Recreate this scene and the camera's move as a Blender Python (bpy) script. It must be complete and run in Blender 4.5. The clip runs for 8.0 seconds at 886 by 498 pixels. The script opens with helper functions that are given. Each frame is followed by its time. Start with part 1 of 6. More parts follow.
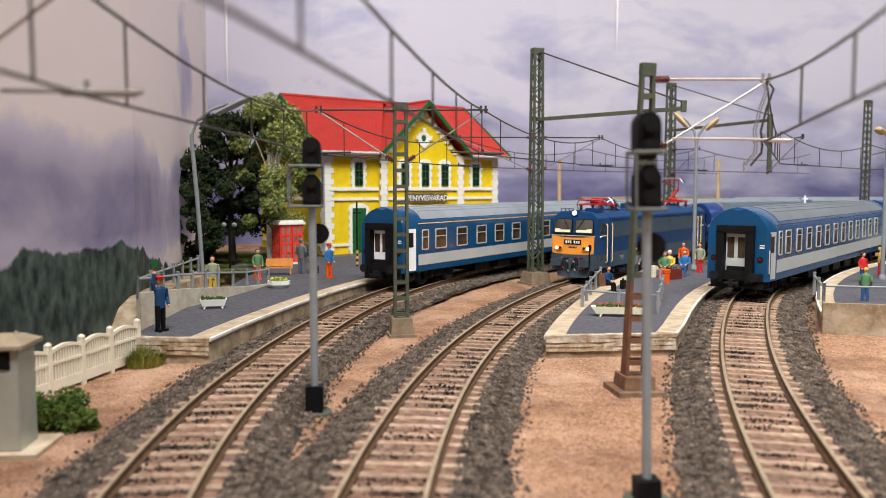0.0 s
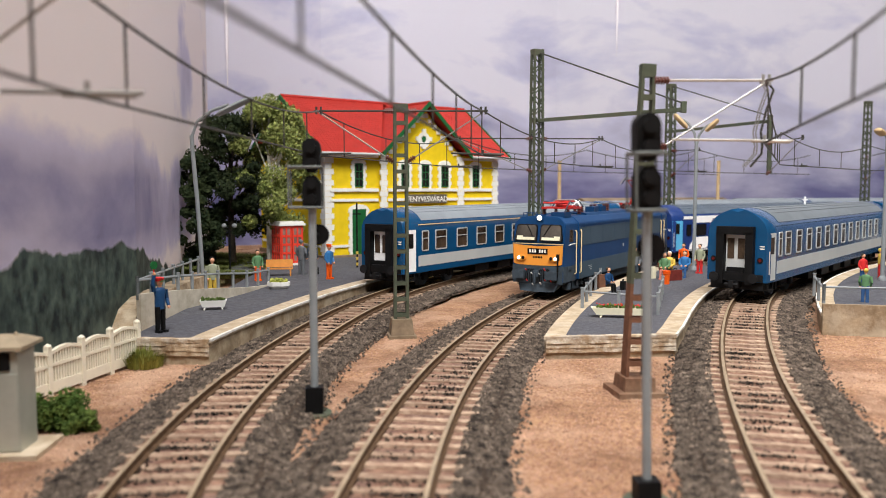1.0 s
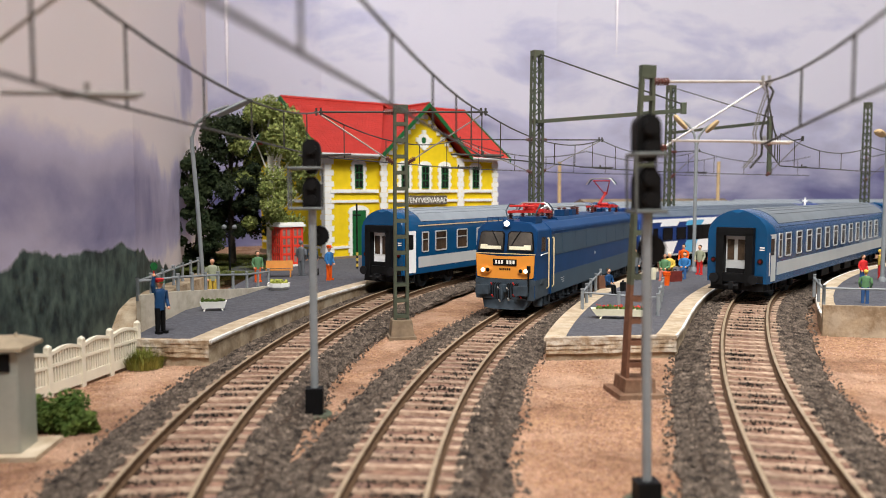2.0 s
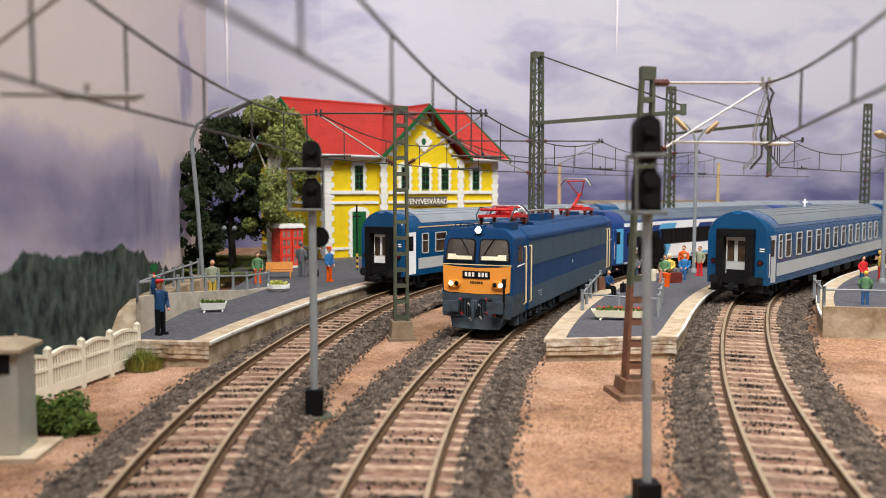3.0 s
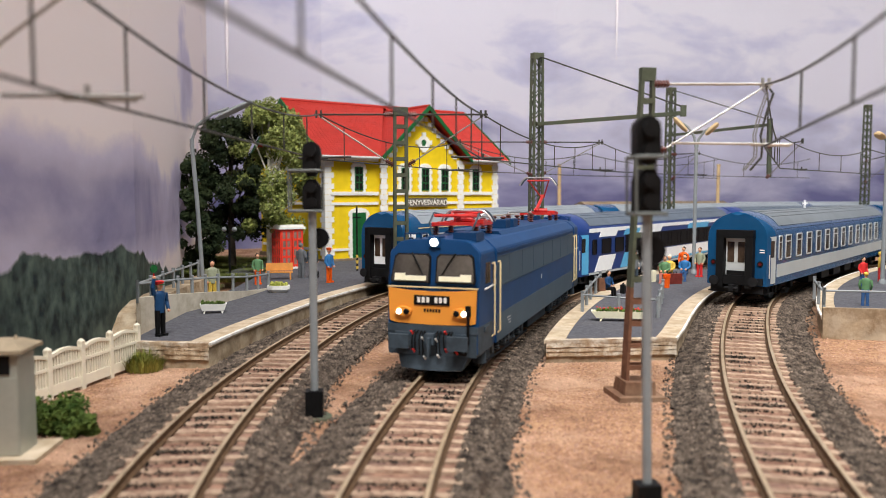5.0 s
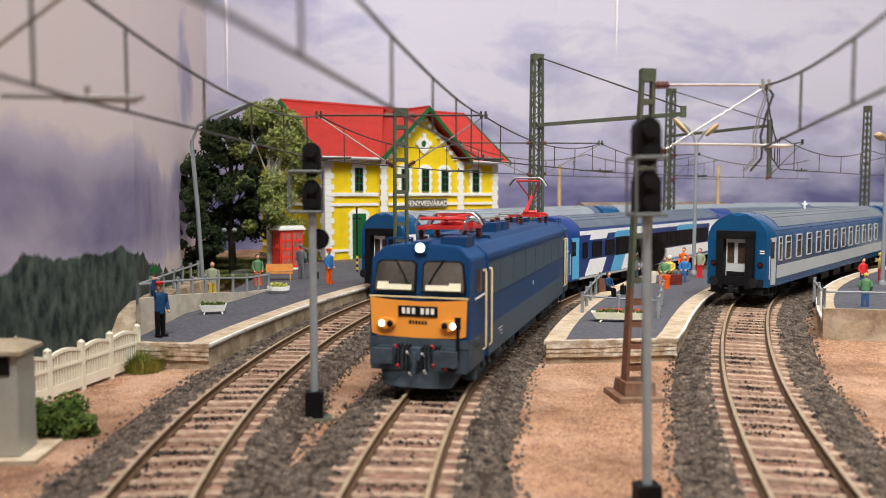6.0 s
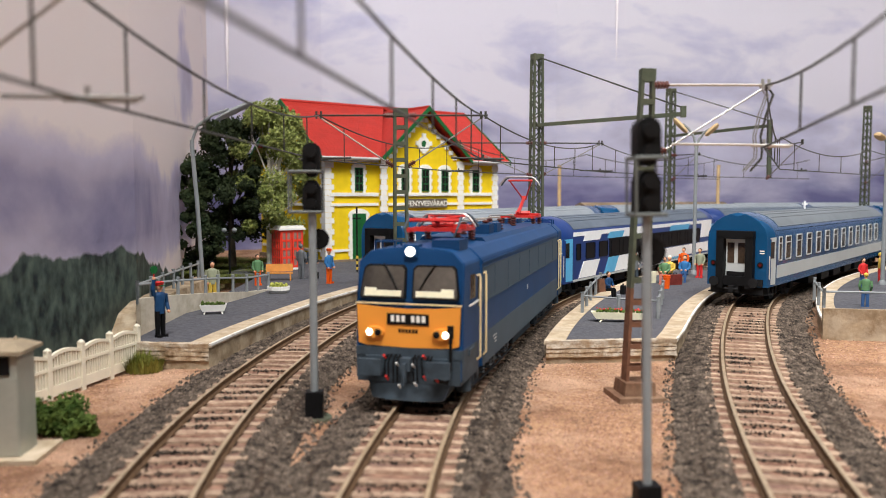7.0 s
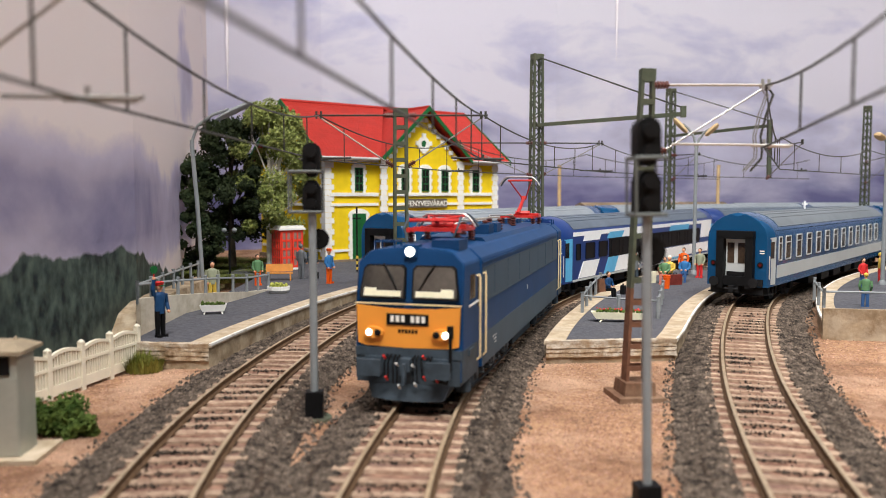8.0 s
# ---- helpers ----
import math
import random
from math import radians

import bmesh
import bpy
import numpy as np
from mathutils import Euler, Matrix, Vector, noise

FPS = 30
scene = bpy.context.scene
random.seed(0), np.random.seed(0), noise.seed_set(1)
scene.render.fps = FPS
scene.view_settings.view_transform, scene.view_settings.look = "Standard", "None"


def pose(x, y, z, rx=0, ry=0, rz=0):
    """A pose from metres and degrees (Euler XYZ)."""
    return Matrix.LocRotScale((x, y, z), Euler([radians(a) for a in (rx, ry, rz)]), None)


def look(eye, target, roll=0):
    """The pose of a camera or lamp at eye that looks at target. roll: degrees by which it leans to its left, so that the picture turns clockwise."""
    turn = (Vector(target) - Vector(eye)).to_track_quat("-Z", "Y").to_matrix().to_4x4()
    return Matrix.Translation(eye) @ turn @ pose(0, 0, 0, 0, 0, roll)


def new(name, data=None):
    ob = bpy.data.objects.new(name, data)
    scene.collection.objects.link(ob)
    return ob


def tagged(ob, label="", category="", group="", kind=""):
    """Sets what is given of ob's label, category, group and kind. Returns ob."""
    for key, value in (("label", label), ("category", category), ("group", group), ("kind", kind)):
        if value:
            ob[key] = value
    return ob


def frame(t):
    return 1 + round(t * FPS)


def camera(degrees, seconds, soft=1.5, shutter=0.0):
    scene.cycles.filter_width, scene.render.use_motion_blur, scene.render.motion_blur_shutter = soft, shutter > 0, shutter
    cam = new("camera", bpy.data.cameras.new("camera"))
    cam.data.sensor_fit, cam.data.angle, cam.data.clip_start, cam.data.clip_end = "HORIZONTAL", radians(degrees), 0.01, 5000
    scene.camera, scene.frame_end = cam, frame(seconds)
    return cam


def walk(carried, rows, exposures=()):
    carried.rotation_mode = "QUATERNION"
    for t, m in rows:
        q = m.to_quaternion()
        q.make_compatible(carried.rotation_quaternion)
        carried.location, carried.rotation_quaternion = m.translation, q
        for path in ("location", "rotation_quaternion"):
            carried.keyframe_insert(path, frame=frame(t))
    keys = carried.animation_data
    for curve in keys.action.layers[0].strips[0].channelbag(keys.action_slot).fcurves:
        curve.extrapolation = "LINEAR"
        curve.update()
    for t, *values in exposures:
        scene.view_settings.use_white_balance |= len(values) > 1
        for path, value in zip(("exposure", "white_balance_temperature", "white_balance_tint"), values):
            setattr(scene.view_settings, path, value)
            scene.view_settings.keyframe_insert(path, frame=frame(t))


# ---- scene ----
from math import sin, cos, pi, atan2, hypot

MM = 0.001
# ---- camera: a phone on the layout, standing still, tipping up by half a degree
cam = camera(58.5, 8.0, soft=0.8)
cam.data.dof.use_dof = True
cam.data.dof.focus_distance = 0.39
cam.data.dof.aperture_fstop = 21
PITCH = 4.43
walk(cam, [(t, pose(0, 0, 0.0608, 90 - PITCH + up, 0, 0)) for t, up in (
    (0.0, 0.0), (0.5, 0.05), (1.0, 0.075), (1.5, 0.115), (2.3, 0.185), (3.0, 0.25), (3.5, 0.26), (4.0, 0.29), (4.5, 0.3),
    (5.3, 0.355), (6.0, 0.395), (7.0, 0.395), (8.0, 0.395))])

# ---- light: unseen area lamps, assumed under the ceiling of an added room
world = bpy.data.worlds.new("room_air")
scene.world = world
world.use_nodes = True
world.node_tree.nodes["Background"].inputs[0].default_value = (0.9, 0.93, 1.0, 1)
world.node_tree.nodes["Background"].inputs[1].default_value = 0.15
scene.view_settings.exposure = 0.0


def area_lamp(name, x, y, z, sx, sy, power, colour, tx, ty, tz):
    d = bpy.data.lights.new(name, "AREA")
    d.shape, d.size, d.size_y, d.energy, d.color = "RECTANGLE", sx * MM, sy * MM, power, colour
    ob = new(name, d)
    ob.matrix_world = look((x * MM, y * MM, z * MM), (tx * MM, ty * MM, tz * MM))
    return ob


area_lamp("unseen_room_lamp", -50, -350, 1250, 950, 380, 38, (1.0, 0.98, 0.955), 0, 700, 0)
# added fill from the right, to brighten the west backdrop and right-facing sides
area_lamp("unseen_room_lamp", 900, 150, 1100, 900, 400, 8.0, (1.0, 0.98, 0.955), -150, 450, 80)
area_lamp("unseen_room_lamp", 200, 450, 1300, 1100, 400, 3, (1.0, 0.98, 0.955), 200, 500, 0)

# ---- materials
def mat(name, colour, rough=0.6, metal=0.0, vary=0.15, scale=400.0, bump=0.0, bump_scale=None, colour2=None, per=0.0,
        emit=0.0, stain=0.0, stain_colour=(0.12, 0.09, 0.06), coat=0.0, patches=()):
    m = bpy.data.materials.new(name)
    m.use_nodes = True
    nt = m.node_tree
    n, l = nt.nodes, nt.links
    b = n["Principled BSDF"]
    b.inputs["Roughness"].default_value = rough
    b.inputs["Metallic"].default_value = metal
    b.inputs["Specular IOR Level"].default_value = 0.2 if rough > 0.48 else 0.5
    if coat:
        b.inputs["Coat Weight"].default_value = coat
    tc = n.new("ShaderNodeTexCoord")
    nz = n.new("ShaderNodeTexNoise")
    nz.inputs["Scale"].default_value = scale
    nz.inputs["Detail"].default_value = 5
    nz.inputs["Roughness"].default_value = 0.65
    l.new(tc.outputs["Object"], nz.inputs["Vector"])
    ramp = n.new("ShaderNodeValToRGB")
    c2 = colour2 if colour2 else tuple(min(1, c * (1 + vary)) for c in colour)
    c1 = colour if colour2 else tuple(c * (1 - vary) for c in colour)
    ramp.color_ramp.elements[0].position, ramp.color_ramp.elements[1].position = 0.35, 0.65
    ramp.color_ramp.elements[0].color = (*c1, 1)
    ramp.color_ramp.elements[1].color = (*c2, 1)
    l.new(nz.outputs["Fac"], ramp.inputs["Fac"])
    out = ramp.outputs["Color"]
    if stain:
        nz2 = n.new("ShaderNodeTexNoise")
        nz2.inputs["Scale"].default_value = scale * 0.17
        nz2.inputs["Detail"].default_value = 6
        l.new(tc.outputs["Object"], nz2.inputs["Vector"])
        r2 = n.new("ShaderNodeMapRange")
        r2.inputs[1].default_value, r2.inputs[2].default_value = 0.48, 0.72
        r2.inputs[4].default_value = stain
        l.new(nz2.outputs["Fac"], r2.inputs[0])
        mx = n.new("ShaderNodeMixRGB")
        mx.inputs[2].default_value = (*stain_colour, 1)
        l.new(r2.outputs[0], mx.inputs[0])
        l.new(out, mx.inputs[1])
        out = mx.outputs[0]
    for seed, (size, amount, patch_colour) in enumerate(patches):
        nz3 = n.new("ShaderNodeTexNoise")
        nz3.noise_dimensions = "4D"
        nz3.inputs["W"].default_value = 3.7 * seed + 1
        nz3.inputs["Scale"].default_value = size
        nz3.inputs["Detail"].default_value = 7
        nz3.inputs["Roughness"].default_value = 0.7
        l.new(tc.outputs["Object"], nz3.inputs["Vector"])
        r3 = n.new("ShaderNodeMapRange")
        r3.inputs[1].default_value, r3.inputs[2].default_value = 0.47, 0.62
        r3.inputs[4].default_value = amount
        l.new(nz3.outputs["Fac"], r3.inputs[0])
        mx3 = n.new("ShaderNodeMixRGB")
        mx3.inputs[2].default_value = (*patch_colour, 1)
        l.new(r3.outputs[0], mx3.inputs[0])
        l.new(out, mx3.inputs[1])
        out = mx3.outputs[0]
    if per:
        oi = n.new("ShaderNodeObjectInfo")
        ge = n.new("ShaderNodeNewGeometry")
        ad = n.new("ShaderNodeMath")
        ad.operation = "ADD"
        l.new(oi.outputs["Random"], ad.inputs[0])
        l.new(ge.outputs["Random Per Island"], ad.inputs[1])
        mr = n.new("ShaderNodeMapRange")
        mr.inputs[2].default_value = 2.0
        mr.inputs[3].default_value, mr.inputs[4].default_value = 1 - per, 1 + per
        l.new(ad.outputs[0], mr.inputs[0])
        hs = n.new("ShaderNodeHueSaturation")
        l.new(mr.outputs[0], hs.inputs["Value"])
        l.new(out, hs.inputs["Color"])
        out = hs.outputs["Color"]
    l.new(out, b.inputs["Base Color"])
    if emit:
        b.inputs["Emission Color"].default_value = (*colour, 1)
        b.inputs["Emission Strength"].default_value = emit
    if bump:
        nb = n.new("ShaderNodeTexNoise")
        nb.inputs["Scale"].default_value = bump_scale or scale
        nb.inputs["Detail"].default_value = 4
        l.new(tc.outputs["Object"], nb.inputs["Vector"])
        bp = n.new("ShaderNodeBump")
        bp.inputs["Strength"].default_value = bump
        bp.inputs["Distance"].default_value = 0.001
        l.new(nb.outputs["Fac"], bp.inputs["Height"])
        l.new(bp.outputs["Normal"], b.inputs["Normal"])
    return m


M_ground = mat("sand_gravel", (0.22, 0.112, 0.066), 0.95, colour2=(0.53, 0.31, 0.18), scale=700, bump=1.0, bump_scale=1100, stain=0.4, stain_colour=(0.5, 0.31, 0.17),
               patches=((26, 0.75, (0.17, 0.085, 0.05)), (34, 0.55, (0.6, 0.4, 0.28))))
M_ballast = mat("dark_ballast", (0.018, 0.012, 0.009), 0.95, colour2=(0.08, 0.056, 0.04), scale=700, bump=1.0, bump_scale=600)
M_stone = mat("ballast_stone", (0.018, 0.014, 0.012), 0.9, colour2=(0.165, 0.128, 0.1), scale=300, per=0.95)
M_grain = mat("sand_grain", (0.23, 0.115, 0.08), 0.95, colour2=(0.52, 0.33, 0.24), scale=300, per=0.7,
              patches=((26, 0.65, (0.17, 0.085, 0.05)), (34, 0.5, (0.62, 0.42, 0.3))))
# sand colour darkened to stand for shadow in the gaps between sleepers
M_infill = mat("shade_darkened_infill", (0.12, 0.06, 0.042), 0.95, colour2=(0.33, 0.19, 0.135), scale=420, bump=0.7, bump_scale=800, stain=0.5, stain_colour=(0.16, 0.12, 0.11))
M_sleeper = mat("sanded_sleeper", (0.25, 0.155, 0.11), 0.9, colour2=(0.56, 0.42, 0.3), scale=380, per=0.35, bump=0.7, stain=0.75, stain_colour=(0.2, 0.11, 0.075))
M_rail_side = mat("rusty_rail", (0.115, 0.068, 0.038), 0.75, vary=0.3, scale=500, metal=0.2)
M_rail_top = mat("worn_rail_head", (0.42, 0.32, 0.21), 0.42, metal=0.35, vary=0.2, scale=200)
M_asphalt = mat("platform_asphalt", (0.085, 0.085, 0.098), 0.9, vary=0.25, scale=500, bump=0.4, stain=0.25, stain_colour=(0.14, 0.13, 0.13))
M_stone_edge = mat("plaster_edge", (0.38, 0.29, 0.19), 0.85, colour2=(0.58, 0.47, 0.34), scale=190, bump=0.5, stain=0.5, stain_colour=(0.3, 0.22, 0.13), patches=((60, 0.3, (0.27, 0.2, 0.13)), (120, 0.25, (0.7, 0.64, 0.54))))
M_stone_wall = mat("plaster_wall", (0.26, 0.18, 0.105), 0.9, colour2=(0.52, 0.41, 0.28), scale=150, bump=0.5, stain=0.6, stain_colour=(0.2, 0.14, 0.08), patches=((45, 0.6, (0.15, 0.105, 0.065)), (90, 0.35, (0.62, 0.54, 0.42))))
M_end_wall = mat("flaking_plaster", (0.3, 0.2, 0.115), 0.9, colour2=(0.58, 0.46, 0.32), scale=230, bump=0.9, bump_scale=420, patches=((70, 0.7, (0.2, 0.12, 0.065)), (150, 0.6, (0.72, 0.67, 0.58))))
M_pale_wall = mat("pale_concrete", (0.42, 0.37, 0.29), 0.9, colour2=(0.6, 0.55, 0.46), scale=120, bump=0.4, stain=0.3, stain_colour=(0.32, 0.27, 0.2))
M_white_line = mat("chipped_white", (0.8, 0.78, 0.74), 0.7, vary=0.1, scale=700, stain=1.0, stain_colour=(0.42, 0.33, 0.22))
M_blue = mat("blue_lacquer", (0.005, 0.062, 0.16), 0.25, vary=0.08, scale=60, coat=0.2)
M_blue_loco = mat("dark_blue_paint", (0.005, 0.044, 0.135), 0.5, vary=0.1, scale=60)
M_blue_roof = mat("blue_roof_paint", (0.007, 0.042, 0.12), 0.5, vary=0.1, scale=80)
M_grey_band = mat("slate_grey_paint", (0.046, 0.08, 0.114), 0.5, vary=0.08, scale=60)
M_white_band = mat("light_grey_paint", (0.5, 0.52, 0.515), 0.4, vary=0.05, scale=50)
M_roof_grey = mat("grey_roof", (0.25, 0.28, 0.31), 0.5, vary=0.1, scale=60, stain=0.2, stain_colour=(0.16, 0.17, 0.18))
M_roof_dark = mat("dark_grey_roof", (0.15, 0.172, 0.19), 0.5, vary=0.1, scale=60, stain=0.25, stain_colour=(0.1, 0.105, 0.11))
M_orange = mat("orange_paint", (0.85, 0.33, 0.045), 0.45, vary=0.04, scale=60)
M_cream = mat("cream_trim", (0.78, 0.62, 0.36), 0.5, vary=0.06)
M_cream_light = mat("cream_desk", (0.82, 0.78, 0.58), 0.6, vary=0.05)
M_black = mat("matt_black", (0.004, 0.004, 0.0045), 0.6, vary=0.3)
M_under = mat("dark_underframe", (0.05, 0.068, 0.086), 0.6, vary=0.25, scale=200)
M_spring = mat("grey_cast_metal", (0.085, 0.105, 0.125), 0.55, vary=0.25, scale=200)
M_under_black = mat("black_underframe", (0.009, 0.009, 0.01), 0.65, vary=0.3, scale=200)
M_glass = mat("dark_glazing", (0.013, 0.012, 0.011), 0.2, vary=0.5, scale=60)
M_glass_warm = mat("brown_glazing", (0.055, 0.035, 0.022), 0.15, vary=0.7, scale=90)
M_cab_glass = mat("cab_glass", (0.075, 0.066, 0.056), 0.1, vary=0.5, scale=50)
M_silver = mat("silver_frame", (0.72, 0.72, 0.7), 0.35, metal=0.4, vary=0.05)
M_red = mat("red_paint", (0.55, 0.025, 0.02), 0.4, vary=0.08)
M_porch_red = mat("porch_red", (0.78, 0.05, 0.025), 0.45, vary=0.08)
M_kiosk_glass = mat("pale_glazing", (0.3, 0.17, 0.14), 0.2, vary=0.4, scale=90)
M_brown_ins = mat("brown_insulator", (0.11, 0.03, 0.022), 0.3, vary=0.1)
M_lamp = mat("lit_lamp", (1.0, 0.93, 0.78), 0.3, vary=0.0, emit=4.0)
M_mast = mat("green_grey_mast", (0.075, 0.088, 0.06), 0.6, vary=0.15, scale=300, stain=0.3, stain_colour=(0.14, 0.1, 0.06))
M_mast_brown = mat("rusty_brown_mast", (0.16, 0.075, 0.045), 0.7, vary=0.2, scale=300)
M_concrete = mat("brown_footing", (0.22, 0.165, 0.11), 0.9, vary=0.2, scale=200, bump=0.4)
M_wire = mat("dark_wire", (0.07, 0.068, 0.062), 0.5, metal=0.5, vary=0.15)
M_wire_bright = mat("bright_wire", (0.55, 0.54, 0.52), 0.35, metal=0.8, vary=0.1)
M_grey_metal = mat("grey_metal", (0.24, 0.26, 0.27), 0.45, vary=0.1, scale=150)
M_yellow = mat("yellow_render", (0.78, 0.56, 0.012), 0.75, vary=0.06, scale=120, bump=0.1)
M_white_plastic = mat("white_plaster", (0.82, 0.81, 0.76), 0.7, vary=0.05, scale=150)
M_tile = mat("red_roof_tile", (0.4, 0.032, 0.024), 0.55, vary=0.1, scale=120, per=0.06)
M_green = mat("green_paint", (0.012, 0.105, 0.03), 0.5, vary=0.12, scale=150)
M_sign = mat("sign_board", (0.12, 0.10, 0.075), 0.6, vary=0.1)
M_sign_white = mat("sign_letter", (0.85, 0.84, 0.78), 0.6, vary=0.02)
M_bark = mat("dark_bark", (0.05, 0.04, 0.03), 0.9, vary=0.35, bump=0.6)
M_birch = mat("pale_bark", (0.82, 0.79, 0.68), 0.8, vary=0.25, scale=200, stain=0.6, stain_colour=(0.08, 0.07, 0.05))
M_leaf = mat("light_leaf", (0.055, 0.08, 0.014), 0.6, colour2=(0.3, 0.33, 0.1), scale=220, per=0.85)
M_leaf_dark = mat("dark_leaf", (0.01, 0.022, 0.009), 0.75, colour2=(0.05, 0.066, 0.024), scale=90, per=0.5)
M_grass = mat("grass", (0.14, 0.17, 0.025), 0.8, colour2=(0.42, 0.42, 0.1), scale=120, per=0.5)
M_lawn = mat("lawn_fibre", (0.06, 0.085, 0.018), 0.85, colour2=(0.2, 0.22, 0.06), scale=120, per=0.6)
M_bush = mat("bush_green", (0.035, 0.075, 0.012), 0.8, colour2=(0.14, 0.19, 0.04), scale=150, per=0.5)
M_fence = mat("ivory_fence", (0.80, 0.74, 0.60), 0.6, vary=0.06, scale=90, stain=0.2, stain_colour=(0.6, 0.5, 0.36))
M_tin = mat("bare_tin", (0.43, 0.44, 0.385), 0.45, metal=0.35, vary=0.12, scale=70, stain=0.4, stain_colour=(0.35, 0.27, 0.17))
M_tan = mat("tan_board", (0.5, 0.36, 0.2), 0.8, vary=0.15, scale=90)
M_roof_tan = mat("weathered_tan", (0.3, 0.24, 0.165), 0.8, vary=0.2, scale=120, stain=0.4, stain_colour=(0.2, 0.16, 0.11))
M_skin = mat("skin_paint", (0.7, 0.36, 0.22), 0.6, vary=0.05)
M_navy = mat("navy_paint", (0.012, 0.05, 0.13), 0.5, vary=0.1)
M_doll_blue = mat("bright_blue_paint", (0.035, 0.16, 0.38), 0.5, vary=0.1)
M_doll_orange = mat("orange_figure_paint", (0.8, 0.11, 0.01), 0.5, vary=0.1)
M_doll_green = mat("green_figure_paint", (0.11, 0.23, 0.11), 0.5, vary=0.1)
M_doll_grey = mat("grey_figure_paint", (0.13, 0.14, 0.15), 0.6, vary=0.1)
M_doll_yellow = mat("yellow_figure_paint", (0.66, 0.46, 0.08), 0.5, vary=0.1)
M_wood = mat("orange_wood", (0.62, 0.26, 0.06), 0.55, vary=0.15, scale=120)
M_sky_blue = mat("light_blue_paint", (0.10, 0.42, 0.70), 0.4, vary=0.05)
M_deep_blue = mat("deep_blue_paint", (0.008, 0.036, 0.17), 0.4, vary=0.06)
M_white = mat("white_paint", (0.93, 0.94, 0.95), 0.4, vary=0.03)
M_room = mat("room_paint", (0.2, 0.193, 0.18), 0.9, vary=0.04, scale=3)


def backdrop_material(forest):
    m = bpy.data.materials.new("printed_sky")
    m.use_nodes = True
    nt = m.node_tree
    n, l = nt.nodes, nt.links
    b = n["Principled BSDF"]
    b.inputs["Roughness"].default_value = 0.5
    tc = n.new("ShaderNodeTexCoord")
    sep = n.new("ShaderNodeSeparateXYZ")
    l.new(tc.outputs["Object"], sep.inputs[0])
    mp = n.new("ShaderNodeMapping")
    mp.inputs["Scale"].default_value = (1, 1, 2.2) if not forest else (1, 0.5, 1.0)
    l.new(tc.outputs["Object"], mp.inputs["Vector"])
    nz = n.new("ShaderNodeTexNoise")
    nz.inputs["Scale"].default_value = 6.0 if not forest else 11
    nz.inputs["Detail"].default_value = 7
    nz.inputs["Roughness"].default_value = 0.55
    nz.inputs["Distortion"].default_value = 0.3
    l.new(mp.outputs[0], nz.inputs["Vector"])
    # height of the print: violet haze below, paler clouds above
    mr = n.new("ShaderNodeMapRange")
    mr.inputs[1].default_value, mr.inputs[2].default_value = (0.03, 0.2) if not forest else (0.02, 0.15)
    if forest:
        # a dark cloud bank hangs over the trees, with paler sky above and below it
        off = n.new("ShaderNodeMath")
        off.operation = "SUBTRACT"
        off.inputs[1].default_value = 0.053
        l.new(sep.outputs["Z"], off.inputs[0])
        ab = n.new("ShaderNodeMath")
        ab.operation = "ABSOLUTE"
        l.new(off.outputs[0], ab.inputs[0])
        mr.inputs[1].default_value, mr.inputs[2].default_value = 0.012, 0.044
        l.new(ab.outputs[0], mr.inputs[0])
    else:
        l.new(sep.outputs["Z"], mr.inputs[0])
    ad = n.new("ShaderNodeMath")
    ad.operation = "MULTIPLY_ADD"
    ad.inputs[1].default_value = 2.1 if not forest else 2.6
    l.new(nz.outputs["Fac"], ad.inputs[0])
    sb = n.new("ShaderNodeMath")
    sb.operation = "MULTIPLY_ADD"
    sb.inputs[1].default_value, sb.inputs[2].default_value = 0.75, (-0.9 if not forest else -0.79)
    l.new(mr.outputs[0], sb.inputs[0])
    l.new(sb.outputs[0], ad.inputs[2])
    ramp = n.new("ShaderNodeValToRGB")
    e = ramp.color_ramp.elements
    e[0].position, e[1].position = 0.08, 0.95
    e[0].color = (0.19, 0.19, 0.4, 1) if not forest else (0.115, 0.115, 0.175, 1)
    e[1].color = (0.88, 0.865, 0.99, 1) if not forest else (0.97, 0.92, 0.94, 1)
    for p, c in ((0.3, (0.34, 0.34, 0.56)), (0.52, (0.58, 0.57, 0.75)), (0.72, (0.69, 0.69, 0.89))):
        k = e.new(p)
        k.color = (*c, 1) if not forest else (c[0] * 0.98, c[1] * 0.95, c[2] * 0.93, 1)
    l.new(ad.outputs[0], ramp.inputs["Fac"])
    out = ramp.outputs["Color"]
    if forest:
        ft = n.new("ShaderNodeTexNoise")
        ft.inputs["Scale"].default_value = 230
        ft.inputs["Detail"].default_value = 6
        fz = n.new("ShaderNodeTexNoise")
        fz.inputs["Scale"].default_value = 70
        fz.inputs["Detail"].default_value = 5
        fm = n.new("ShaderNodeMapping")
        fm.inputs["Scale"].default_value = (1, 0.7, 0.55)
        l.new(tc.outputs["Object"], fm.inputs["Vector"])
        l.new(fm.outputs[0], fz.inputs["Vector"])
        l.new(fm.outputs[0], ft.inputs["Vector"])
        fr = n.new("ShaderNodeValToRGB")
        fr.color_ramp.elements[0].color = (0.028, 0.048, 0.054, 1)
        fr.color_ramp.elements[1].color = (0.165, 0.235, 0.2, 1)
        fr.color_ramp.elements[0].position, fr.color_ramp.elements[1].position = 0.35, 0.7
        l.new(ft.outputs["Fac"], fr.inputs["Fac"])
        # tree line: height plus jagged noise
        ln = n.new("ShaderNodeMath")
        ln.operation = "MULTIPLY_ADD"
        ln.inputs[1].default_value = 0.016
        l.new(fz.outputs["Fac"], ln.inputs[0])
